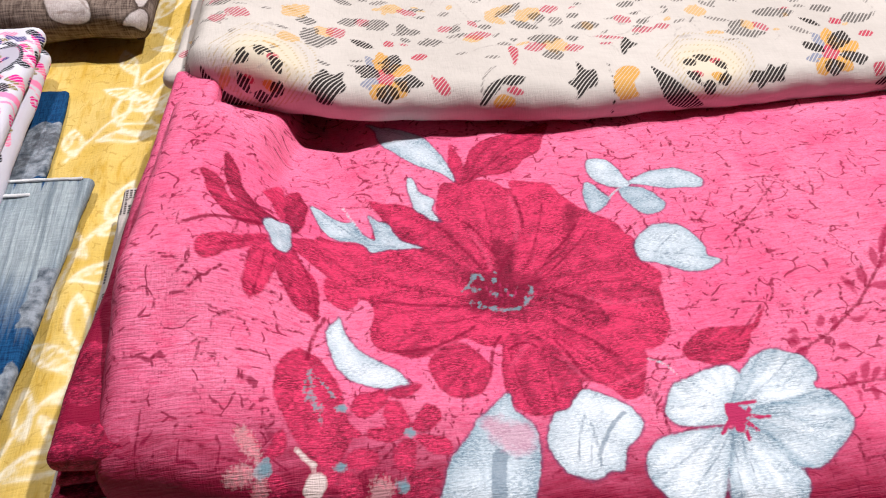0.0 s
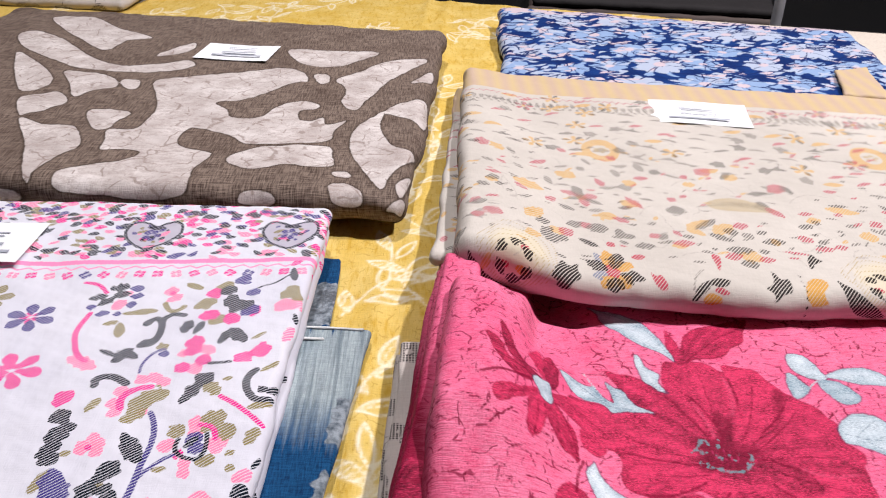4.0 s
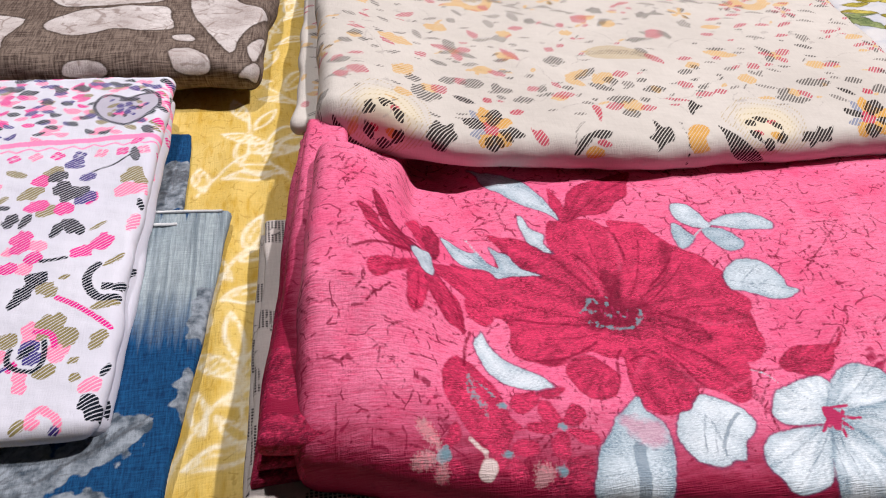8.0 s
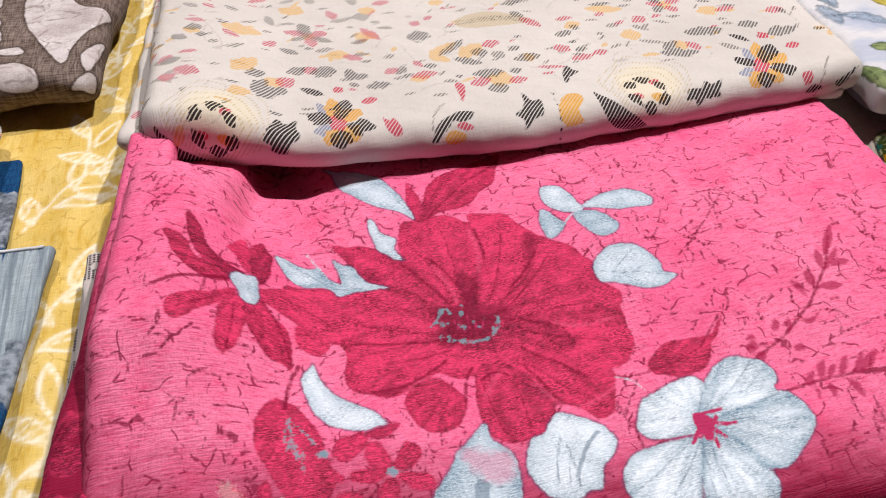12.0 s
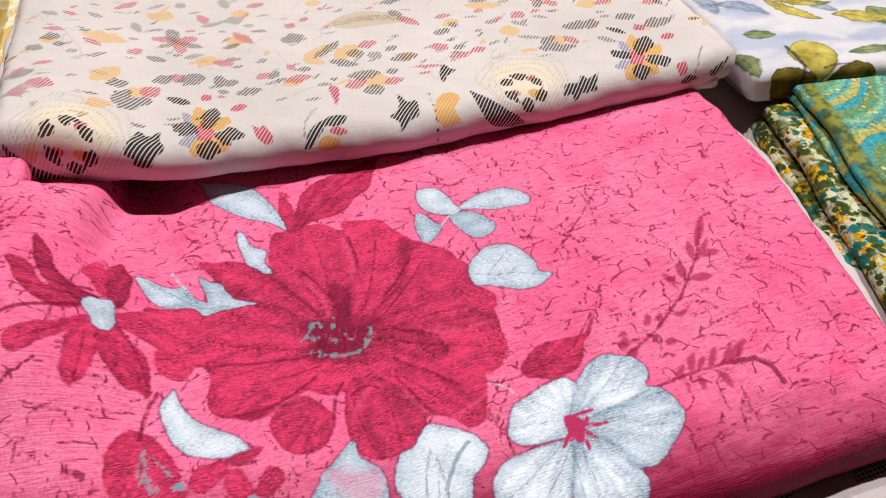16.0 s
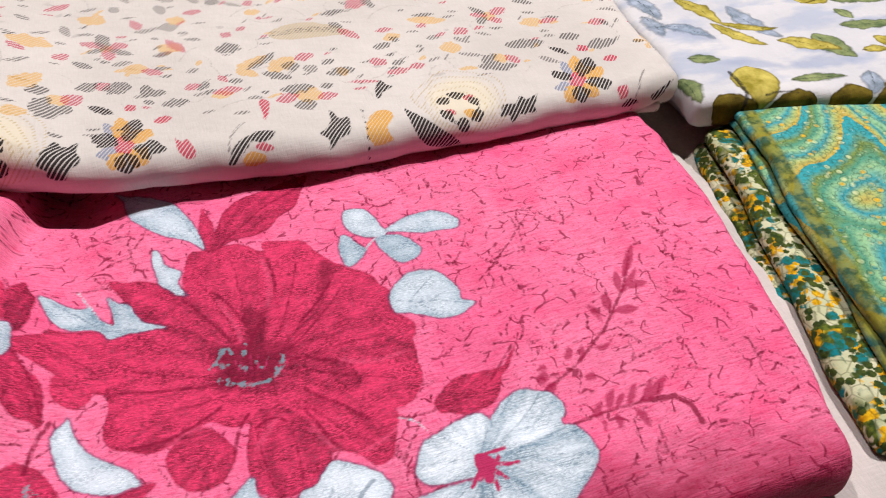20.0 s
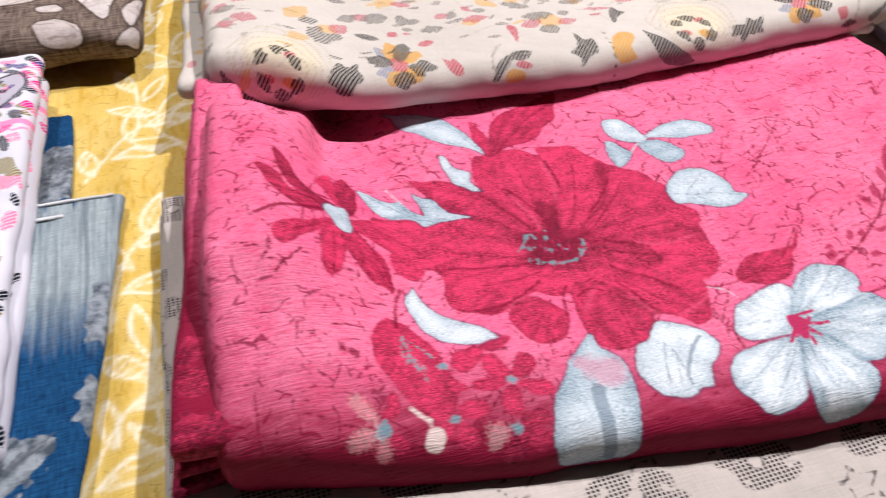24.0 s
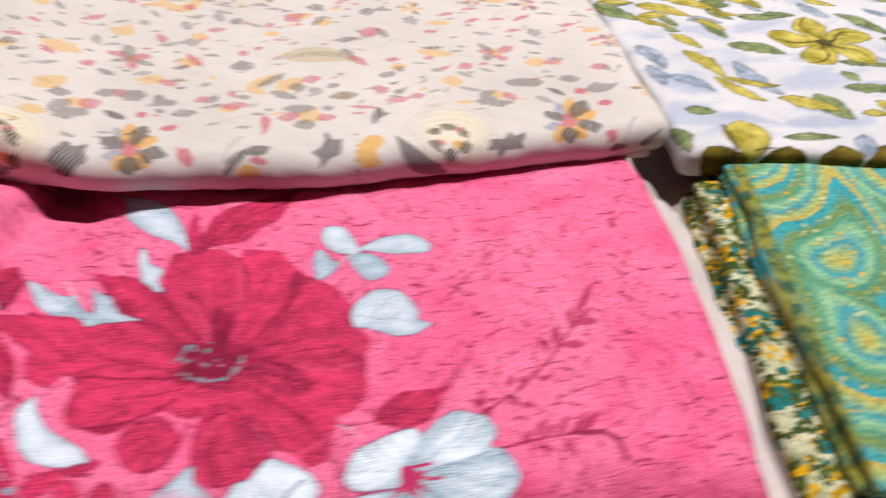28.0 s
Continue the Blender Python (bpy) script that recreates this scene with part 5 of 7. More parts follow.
    for v in ((-296, 144, -292, 144, 4.4), (-240, 120, -236, 132, 5.5), (-272, 141, -262, 145, 9.9), (-272, 119, -259, 123, 11), (-256, 116, -246, 120, 12.1), (-222, 173, -215, 180, 5.5), (-274, 93, -262, 96, 12.1), (-272, 84, -263, 91, 9.9), (-274, 70, -267, 76, 9.9), (-264, 78, -255, 80, 9.9), (-242, 78, -232, 86, 9.9), (-234, 84, -222, 92, 11), (-229, 91, -226, 96, 5.5), (-334, 50, -323, 48, 11), (-334, 45, -326, 44, 6.6), (-259, 6, -253, 7, 6.6), (-304, 10, -301, 12, 4.4), (-321, -29, -317, -29, 4.4),):
        p.leaf("magenta", *v, 0.0, 0.55, 0.3)
    p.stroke("magenta", (-354.7, 156.1, -345.4, 153.3, -337.4, 145.3), 3)
    p.stroke("olive", (-295.9, 133, -289.5, 125, -282.9, 130), 3.5)
    p.stroke("black", (-240.7, 149.7, -229.6, 156, -219.8, 164.5), 1.4)
    p.stroke("black", (-302.3, 113.2, -297.3, 118.2, -292.4, 113), 4)
    p.stroke("black", (-292.4, 113, -292.3, 98, -299.9, 92.5), 4.5)
    p.stroke("black", (-293.4, 114.1, -289.2, 121.2, -280.6, 121), 4)
    p.stroke("magenta", (-340.2, 123.7, -342.4, 107, -338.8, 94), 3.5)
    p.stroke("magenta", (-338.8, 94, -334.4, 84.9, -327.5, 78.8), 3.5)
    p.stroke("black", (-255.5, 76.5, -249.9, 76.2, -243.3, 77.4), 2.5)
    p.stroke("indigo", (-284.4, 89.9, -292.3, 81.5, -293.6, 69), 1.8)
    p.stroke("black", (-227, 70.7, -230.9, 60.6, -226.1, 48.6), 4.5)
    p.stroke("black", (-226.1, 48.6, -221.9, 45.8, -214.4, 46.9), 4.5)
    p.stroke("black", (-315.7, 61.7, -309.1, 65.7, -298.2, 60.1), 5)
    p.stroke("magenta", (-295.4, 40.4, -295.5, 51.5, -283.6, 56.9), 4.5)
    p.stroke("indigo", (-278, 36.6, -271.8, 20.7, -272.4, 0.4), 3.2)
    p.stroke("indigo", (-272.4, 0.4, -273.4, -25.1, -276.8, -30.1), 3.4)
    p.stroke("indigo", (-271.3, -8.5, -264.3, 1.7, -257.4, 6.4), 2.5)
    p.stroke("magenta", (-243, 48.6, -229.5, 38.7, -215.9, 25.8), 3)
    p.stroke("magenta", (-249, 26.8, -242.2, 24.8, -239, 17), 3)
    p.stroke("black", (-257.7, 16.6, -257.4, 8.4, -249.6, 3.2), 2.6)
    p.stroke("black", (-249.6, 3.2, -243.1, 5.4, -244, 20.4), 2.6)
    p.stroke("pink", (-243.5, -26.5, -240.2, -19.5, -235.9, -21.6), 4)
    p.stroke("pink", (-235.9, -21.6, -231.6, -25.7, -230.9, -30.7), 3.5)
    # the far side, partly seen
    for x, y, r, n in ((-366, 70, 18, "magenta"), (-372, 20, 18, "pink"), (-376, 120, 16, "indigo"), (-400, 80, 20, "black"), (-420, 30, 20, "pink"), (-410, 140, 15, "olive"), (-360, -10, 14, "black"), (-440, 90, 20, "magenta"), (-396, -10, 16, "olive")):
        p.bloom(n, x, y, r, 6, r * 0.5, x, 0.9), p.bloom("indigo" if n == "black" else "magenta", x, y, r * 0.4, 5, r * 0.25, y)
    p.slim = 0.9
    # the border across the far end
    for x in range(-460, -195, 3):
        y = 178 + 0.02 * (x + 280)
        p.oval("band", x, y + 2, 2.4, 2.6)
        if x % 12 < 3:
            p.bloom(rng.choice(("magenta", "pink", "indigo", "magenta")), x, y - 12, 4.2, 4, 4.4, x), p.line("band", x - 5, y - 3, x, y - 6, 1.4), p.line("band", x, y - 6, x + 6, y - 3, 1.4)
    for k in range(560):
        x, y = rng.uniform(-460, -200), rng.uniform(186, 266)
        n = rng.choice(("pink", "pink", "pink", "magenta", "indigo", "olive", "black", "black"))
        a = rng.uniform(-0.6, 0.6)
        p.leaf(n, x, y, x + 9 * math.cos(a), y + 9 * math.sin(a), rng.uniform(3.5, 6.5), rng.uniform(-2, 2))
    for x in (-229, -328, -427):
        i = p.near(x, 212, x, 212, 24)
        for name in ("pink", "magenta", "indigo", "olive", "black"):
            ink = p.layer(name)
            inside = np.hypot((p.x[i] - x) / 19, (p.y[i] - 216) / 17) < 1
            ink[i[inside]] = -3
        p.shape("heart", (x, 194, x + 11, 202, x + 20, 215, x + 18, 226, x + 9, 229, x, 224, x - 9, 229, x - 18, 226, x - 20, 215, x - 11, 202))
        for k in range(16):
            u, v = rng.uniform(-12, 12), rng.uniform(200, 222)
            p.leaf(rng.choice(("black", "indigo", "pink", "indigo", "olive")), x + u, v, x + u + rng.uniform(-5, 5), v + rng.uniform(2, 5), 3.5)
        for side in (-1, 1):
            p.stroke("black", (x, 194, x + side * 13, 203, x + side * 20, 216), 2.2), p.stroke("black", (x + side * 20, 216, x + side * 15, 229, x, 223), 2.2)
        p.bloom("indigo", x, 212, 7, 5, 5), p.leaf("black", x - 6, 222, x + 8, 222, 6), p.leaf("olive", x - 12, 214, x - 4, 218, 4), p.leaf("pink", x + 6, 210, x + 12, 218, 5), p.leaf("magenta", x - 8, 206, x, 208, 4)


def ombre_material():
    m = Nodes("ombre_blue_cotton")
    c, col, grain = ground(m, ((172, 184, 188), (152, 166, 172)), size=20, per_metre=1300, depth=0.0006, thread=0.3)
    sep = m.node("ShaderNodeSeparateXYZ")
    m.feed(sep.inputs[0], c)
    y = m.math("ADD", sep.outputs["Y"], m.math("MULTIPLY", m.math("SUBTRACT", m.noise(m.scaled(c, 500, 14), 1.0, 4.0), 0.5), 0.05))
    streak = m.noise(m.scaled(c, 420, 12), 1.0, 3.0)
    grey = m.mix(m.span(streak, 0.42, 0.66, 0, 0.7), col, lin(84, 98, 108))
    navy = m.mix(m.span(grain, 0.75, 1.3), lin(24, 78, 122), lin(8, 40, 76))
    col = m.mix(m.span(y, 0.062, 0.022), grey, navy)
    far = m.math("MULTIPLY", m.span(sep.outputs["X"], -0.213, -0.207), m.span(y, 0.126, 0.132))
    col = m.mix(m.math("MAXIMUM", m.span(y, 0.180, 0.192), far), col, navy)
    pale = m.mix(m.span(m.noise(c, 160, 4.0), 0.4, 0.65), lin(142, 150, 158), lin(66, 76, 86))
    col = inked(m, c, col, "pale", pale, soft=0.5, ragged=0.9)
    col = inked(m, c, col, "grey", lin(84, 88, 94), soft=0.5, ragged=0.8)
    return m.done(col)


def ombre_design(p):
    rng = random.Random(8)

    def spray(x, y, r, n, turn):
        for k in range(n):
            a = radians(turn + 360 * k / n)
            x1, y1 = x + r * math.cos(a), y + r * 0.9 * math.sin(a)
            p.leaf("pale", x, y, x1, y1, r * 0.6, 2, 0.6, 0.25)
            for j in (-1, 0, 1):
                p.line("grey", x, y, x1 - j * (y1 - y) * 0.2, y1 + j * (x1 - x) * 0.2, 0.9, j, 0.9)
        for k in range(8):
            a = radians(rng.uniform(0, 360))
            p.oval("grey", x + 6 * math.cos(a), y + 6 * math.sin(a), 2, 1.6)

    spray(-262, -48, 36, 9, 10)
    spray(-330, -40, 34, 9, 40)
    p.leaf("pale", -240, -46, -196, -18, 24, 2, 0.6, 0.25)
    p.leaf("pale", -250, -64, -206, -60, 20, 0, 0.6, 0.25)
    for k in range(6):
        p.line("grey", -232 + k * 6, -42 + k * 4, -226 + k * 6, -30 + k * 3, 0.8, 1)
    p.line("grey", -240, -46, -200, -20, 1.2, 1)
    for y in (56, 44, 34, 0, -10):
        p.oval("pale", -176 - (56 - y) * 0.08, y, 7, 8, 0, 0.2)
    spray(-202, 184, 20, 8, 10)
    spray(-214, 164, 22, 8, 0)
    p.leaf("pale", -222, 150, -194, 158, 22, 2, 0.6, 0.25)


def yellow_material():
    m = Nodes("yellow_tablecloth")
    c, col, grain = ground(m, ((208, 174, 84), (220, 192, 114)), size=30, per_metre=1100, depth=0.0005, thread=0.12)
    streak = m.noise(m.scaled(c, 190, 45), 1.0, 5.0)
    col = m.mix(m.span(streak, 0.52, 0.68, 0, 0.7), col, lin(190, 150, 48))
    col = m.mix(m.math("MULTIPLY", crackle(m, c, 90, 0.0006, 0.5, 10), 0.5), col, lin(168, 132, 52))
    fog = m.span(m.value("leaf"), -2.4, 0.6, 0.0, 0.3)
    col = m.mix(fog, col, lin(228, 216, 172))
    col = inked(m, c, col, "leaf", lin(232, 226, 206), soft=0.8, ragged=0.6, strength=0.8)
    return m.done(col)


def yellow_design(p):
    rng = random.Random(21)

    def outline(x, y, length, turn, wide):
        """One leaf drawn as two bowed lines that meet at its tip, with a midrib."""
        a = radians(turn)
        x1, y1 = x + length * math.cos(a), y + length * math.sin(a)
        b = length * wide
        p.line("leaf", x, y, x1, y1, 2.2, b), p.line("leaf", x, y, x1, y1, 2.0, -b * rng.uniform(0.6, 1.1))
        if rng.random() < 0.7:
            p.line("leaf", x, y, x + 0.75 * (x1 - x), y + 0.75 * (y1 - y), 0.9, b * 0.2)

    def branch(x, y, length, turn, n):
        a, side = radians(turn), 1
        p.line("leaf", x, y, x + length * math.cos(a), y + length * math.sin(a), 1.6, length * 0.08)
        for k in range(n):
            s = (k + 0.4) / n
            outline(x + s * length * math.cos(a), y + s * length * math.sin(a), rng.uniform(26, 40), turn + side * rng.uniform(28, 58), rng.uniform(0.13, 0.2))
            side = -side
        outline(x + length * math.cos(a), y + length * math.sin(a), 34, turn, 0.16)

    for x, y, l, a, n in ((-196, -60, 70, 62, 4), (-150, -40, 60, 100, 3), (-178, 40, 66, 74, 4), (-190, 160, 66, 50, 4), (-132, 170, 80, 110, 4), (-120, 260, 80, 120, 4), (-146, 330, 90, 80, 4), (-120, 430, 80, 95, 4), (-130, 540, 80, 80, 4)):
        branch(x, y, l, a, n)
    for gx in range(-8, 3):
        for gy in range(-4, 11):
            x, y = gx * 120 + rng.uniform(-20, 20), gy * 110 + rng.uniform(-20, 20)
            if not (-260 < x < -90 and -120 < y < 560):
                branch(x, y, 80, rng.uniform(0, 360), 4)


def stamped_material():
    m = Nodes("stamped_beige_cotton")
    c, col, grain = ground(m, ((198, 188, 182), (182, 174, 168)), size=20, per_metre=1200, depth=0.0004, thread=0.1)
    d = m.math("MULTIPLY", m.span(m.value("stamp"), -0.5, 0.5), m.span(m.value("hole"), 0.3, -0.3))
    rows, cells = m.stripes(c, 590, 90, 0.66, 0.12), m.stripes(c, 560, 0, 0.62, 0.12)
    gap = m.span(m.noise(c, 120, 2.0), 0.36, 0.40)
    mask = m.math("MULTIPLY", m.math("MULTIPLY", d, rows), m.math("MULTIPLY", cells, gap))
    col = m.mix(mask, col, lin(30, 26, 30))
    col = inked(m, c, col, "line", lin(40, 34, 38), soft=0.3, ragged=0.2)
    return m.done(col)


def stamped_design(p):
    rng = random.Random(31)
    for gx in range(-5, 10):
        for gy in range(-7, 5):
            x, y = gx * 47 + (gy % 2) * 22 - 22, gy * 37 + 2
            if x > 205 and y > -118:
                continue
            for k in range(7):
                p.oval("stamp", x + rng.uniform(-9, 9), y + rng.uniform(-6, 6), rng.uniform(6, 11), rng.uniform(4, 8))
            p.oval("line", x, y, 3.0, 2.8, 0, 0.1, 0.8), p.oval("hole", x, y, 3.0, 2.8)
            # an outlined maple leaf beside it
            x, y = x + 30, y - 20
            for k in range(5):
                a, b, e = radians(90 + 72 * k), radians(126 + 72 * k), radians(162 + 72 * k)
                r = rng.uniform(7, 10)
                p.line("line", x + r * math.cos(a), y + r * math.sin(a), x + 4 * math.cos(b), y + 4 * math.sin(b), 0.8)
                p.line("line", x + 4 * math.cos(b), y + 4 * math.sin(b), x + 8.5 * math.cos(e), y + 8.5 * math.sin(e), 0.8)


def blue_material():
    m = Nodes("blue_floral_cotton")
    c, col, grain = ground(m, ((22, 58, 122), (14, 38, 92)), size=30, per_metre=1200, depth=0.0004, thread=0.15)
    col = inked(m, c, col, "sky", lin(136, 160, 196), soft=0.5, ragged=0.8)
    col = inked(m, c, col, "pale", lin(170, 180, 200), soft=0.5, ragged=0.8)
    col = inked(m, c, col, "blush", lin(196, 180, 188), soft=0.5, ragged=0.8)
    col = inked(m, c, col, "navy", lin(16, 38, 92), soft=0.4, ragged=0.5)
    col = inked(m, c, col, "dot", lin(40, 92, 160), soft=0.6, ragged=0.8)
    return m.done(col)


def blue_design(p):
    """Large pale blue blossoms among closely set leaves; a paler row along the far fold."""
    rng = random.Random(41)
    for gx in range(9):
        for gy in range(8):
            x, y, r = -70 + 52 * gx + 26 * (gy % 2) + rng.uniform(-9, 9), 400 + 54 * gy + rng.uniform(-9, 9), rng.uniform(19, 28)
            p.bloom(rng.choice(("sky", "sky", "pale")), x, y, r, 10, r * 0.46, rng.uniform(0, 90))
            for k in range(7):
                a = rng.uniform(0, 6.28)
                p.line("navy", x + 0.3 * r * math.cos(a), y + 0.3 * r * math.sin(a), x + r * math.cos(a), y + r * math.sin(a), 1.5, rng.uniform(-2, 2))
            p.oval("blush", x, y, r * 0.24, r * 0.2)
    for k in range(1500):
        x, y, a = rng.uniform(-90, 390), rng.uniform(390, 820), rng.uniform(-0.9, 0.9) + rng.choice((0, 3.14))
        l = rng.uniform(10, 22)
        p.leaf(rng.choice(("pale", "sky", "sky", "pale", "blush")), x, y, x + l * math.cos(a), y + l * math.sin(a), rng.uniform(4, 7.5), rng.uniform(-4, 4), 0.5, 0.15)
    for k in range(330):
        x, y, a = rng.uniform(-80, 370), rng.uniform(400, 800), rng.uniform(-0.8, 0.8)
        p.line("navy", x, y, x + 26 * math.cos(a), y + 26 * math.sin(a), 2.6, rng.uniform(-9, 9))
    p.line("blush", -70, 803, 390, 689, 22)
    for k in range(26):
        s = rng.random()
        p.oval(rng.choice(("dot", "navy", "sky")), -60 + 440 * s, 800 - 109 * s + rng.uniform(-8, 8), rng.uniform(3, 7), rng.uniform(2, 4))


def watercolour_material():
    m = Nodes("white_leaf_print_cotton")
    c, col, grain = ground(m, ((204, 201, 199), (190, 189, 191)), size=14, per_metre=1400, depth=0.0003, thread=0.06)
    wash = m.span(m.noise(m.scaled(c, 1, 2.2), 18, 4.0), 0.50, 0.62, 0, 0.85)
    col = m.mix(wash, col, lin(164, 170, 184))
    col = inked(m, c, col, "wash", lin(150, 158, 176), soft=2.5, ragged=3.0, strength=0.7, rough_scale=120)

    def wet(a, b, scale=110, rim=None):
        """Ink that pools darker in blots and, where named, along the rim of its shape."""
        out = m.mix(m.span(m.noise(c, scale, 4.0, 0.65), 0.36, 0.64), lin(*a), lin(*b))
        if rim:
            d = m.math("ADD", m.value(rim), m.math("MULTIPLY", m.math("SUBTRACT", m.noise(c, 260, 3.0), 0.5), 3.0))
            out = m.mix(m.span(d, 2.2, 0.2, 0, 0.7), out, tuple(v * 0.32 for v in lin(*a)[:3]) + (1.0,))
        return out
    col = inked(m, c, col, "slate", wet((84, 104, 118), (156, 168, 184), 90, "slate"), soft=1.2, ragged=1.6, strength=0.85, rough_scale=260)
    col = inked(m, c, col, "leaf", wet((72, 92, 44), (138, 148, 92), 80, "leaf"), soft=0.8, ragged=1.2, strength=0.95, rough_scale=300)
    col = inked(m, c, col, "olive", wet((132, 120, 36), (196, 180, 92), 60, "olive"), soft=0.6, ragged=1.0, rough_scale=300)
    col = inked(m, c, col, "brown", wet((74, 62, 18), (128, 110, 36), 70, "brown"), soft=0.6, ragged=1.0, rough_scale=300)
    col = inked(m, c, col, "dark", lin(38, 38, 34), soft=0.5, ragged=0.9, strength=0.85)
    return m.done(col)


def watercolour_design(p):
    """Olive blossoms with dark hearts among long green and slate leaves."""
    rng = random.Random(51)

    def leaf(n, x0, y0, x1, y1, w, bend=0.0):
        p.leaf(n, x0, y0, x1, y1, w, bend, 0.45, 0.15)
        p.line("dark", x0, y0, x0 + 0.8 * (x1 - x0), y0 + 0.8 * (y1 - y0), 1.0, bend, 0.6)

    for n, x0, y0, x1, y1, w, bend in (("olive", 331, 214, 344, 176, 14, 3), ("slate", 360, 196, 372, 150, 15, -3), ("slate", 303, 184, 329, 160, 11, 4), ("olive", 336, 178, 357, 144, 12, -2), ("olive", 366, 149, 396, 124, 13, 2), ("leaf", 392, 148, 398, 114, 18, -2),
                                       ("leaf", 342, 103, 378, 98, 9, 2), ("leaf", 299, 144, 316, 135, 10, 1), ("leaf", 282, 130, 282, 102, 12, 3), ("olive", 406, 119, 424, 117, 8, 0), ("olive", 328, 288, 363, 262, 15, 3), ("leaf", 338, 270, 343, 246, 9, 1), ("leaf", 364, 252, 371, 225, 11, 2),
                                       ("leaf", 367, 218, 403, 199, 15, 2), ("leaf", 428, 172, 430, 156, 12, 0), ("slate", 304, 228, 309, 192, 13, 2), ("olive", 340, 181, 377, 162, 8, -3), ("slate", 300, 200, 299, 172, 10, 2), ("slate", 392, 98, 382, 80, 13, 1), ("leaf", 300, 300, 324, 262, 14, -3), ("olive", 352, 300, 392, 270, 13, 3)):
        leaf(n, x0, y0, x1, y1, w, bend)
    for x0, y0, x1, y1, w in ((312, 132, 352, 116, 10), (350, 118, 400, 112, 14), (369, 144, 400, 116, 12), (306, 176, 330, 156, 10), (420, 150, 470, 140, 16), (400, 190, 430, 186, 10)):
        p.leaf("wash", x0, y0, x1, y1, w, 2, 0.5, 0.2)
    # the blossom over the front fold
    p.leaf("olive", 316, 88, 326, 124, 27, 0, 0.62, 0.06), p.leaf("brown", 315, 90, 289, 100, 20, 2, 0.6, 0.1), p.leaf("brown", 320, 87, 350, 84, 20, 0, 0.6, 0.1), p.leaf("brown", 354, 74, 382, 83, 22, 2, 0.6, 0.12), p.leaf("brown", 382, 74, 414, 80, 20, 0, 0.6, 0.12), p.leaf("brown", 318, 84, 312, 62, 20, 0, 0.6, 0.1)
    p.line("dark", 313, 122, 302, 86, 2.6, 3, 0.2), p.line("dark", 320, 96, 340, 92, 1.6, 2, 0.6)
    for x, y, r in ((440, 211, 40), (352, 330, 30), (530, 150, 34), (480, 330, 34), (600, 230, 36), (560, 70, 28), (470, 80, 26), (660, 150, 34), (640, 330, 34), (560, 300, 30)):
        for k in range(5):
            a = radians(72 * k + 8 + x - 440)
            x1, y1 = x + r * math.cos(a), y + r * 0.95 * math.sin(a)
            p.leaf("olive", x, y, x1, y1, r * 0.62, 3, 0.62, 0.1)
            p.line("dark", x, y, x + 0.5 * (x1 - x), y + 0.5 * (y1 - y), 1.6, 1, 0.8), p.line("brown", x + 0.2 * (x1 - x), y + 0.2 * (y1 - y), x1, y1, 2.4, r * 0.2, 0.3)
        p.bloom("dark", x, y, r * 0.15, 5, r * 0.14)
    for k in range(150):
        x, y, a = rng.uniform(410, 730), rng.uniform(20, 400), rng.uniform(-1.3, 0.2)
        l = rng.uniform(20, 44)
        leaf(rng.choice(("leaf", "olive", "slate", "slate")), x, y, x + l * math.cos(a), y + l * math.sin(a), rng.uniform(9, 15), rng.uniform(-4, 4))
    for k in range(60):
        x, y, a = rng.uniform(280, 420), rng.uniform(230, 400), rng.uniform(-1.3, 0.2)
        l = rng.uniform(14, 34)
        leaf(rng.choice(("leaf", "olive", "slate", "olive")), x, y, x + l * math.cos(a), y + l * math.sin(a), rng.uniform(6, 12), rng.uniform(-4, 4))


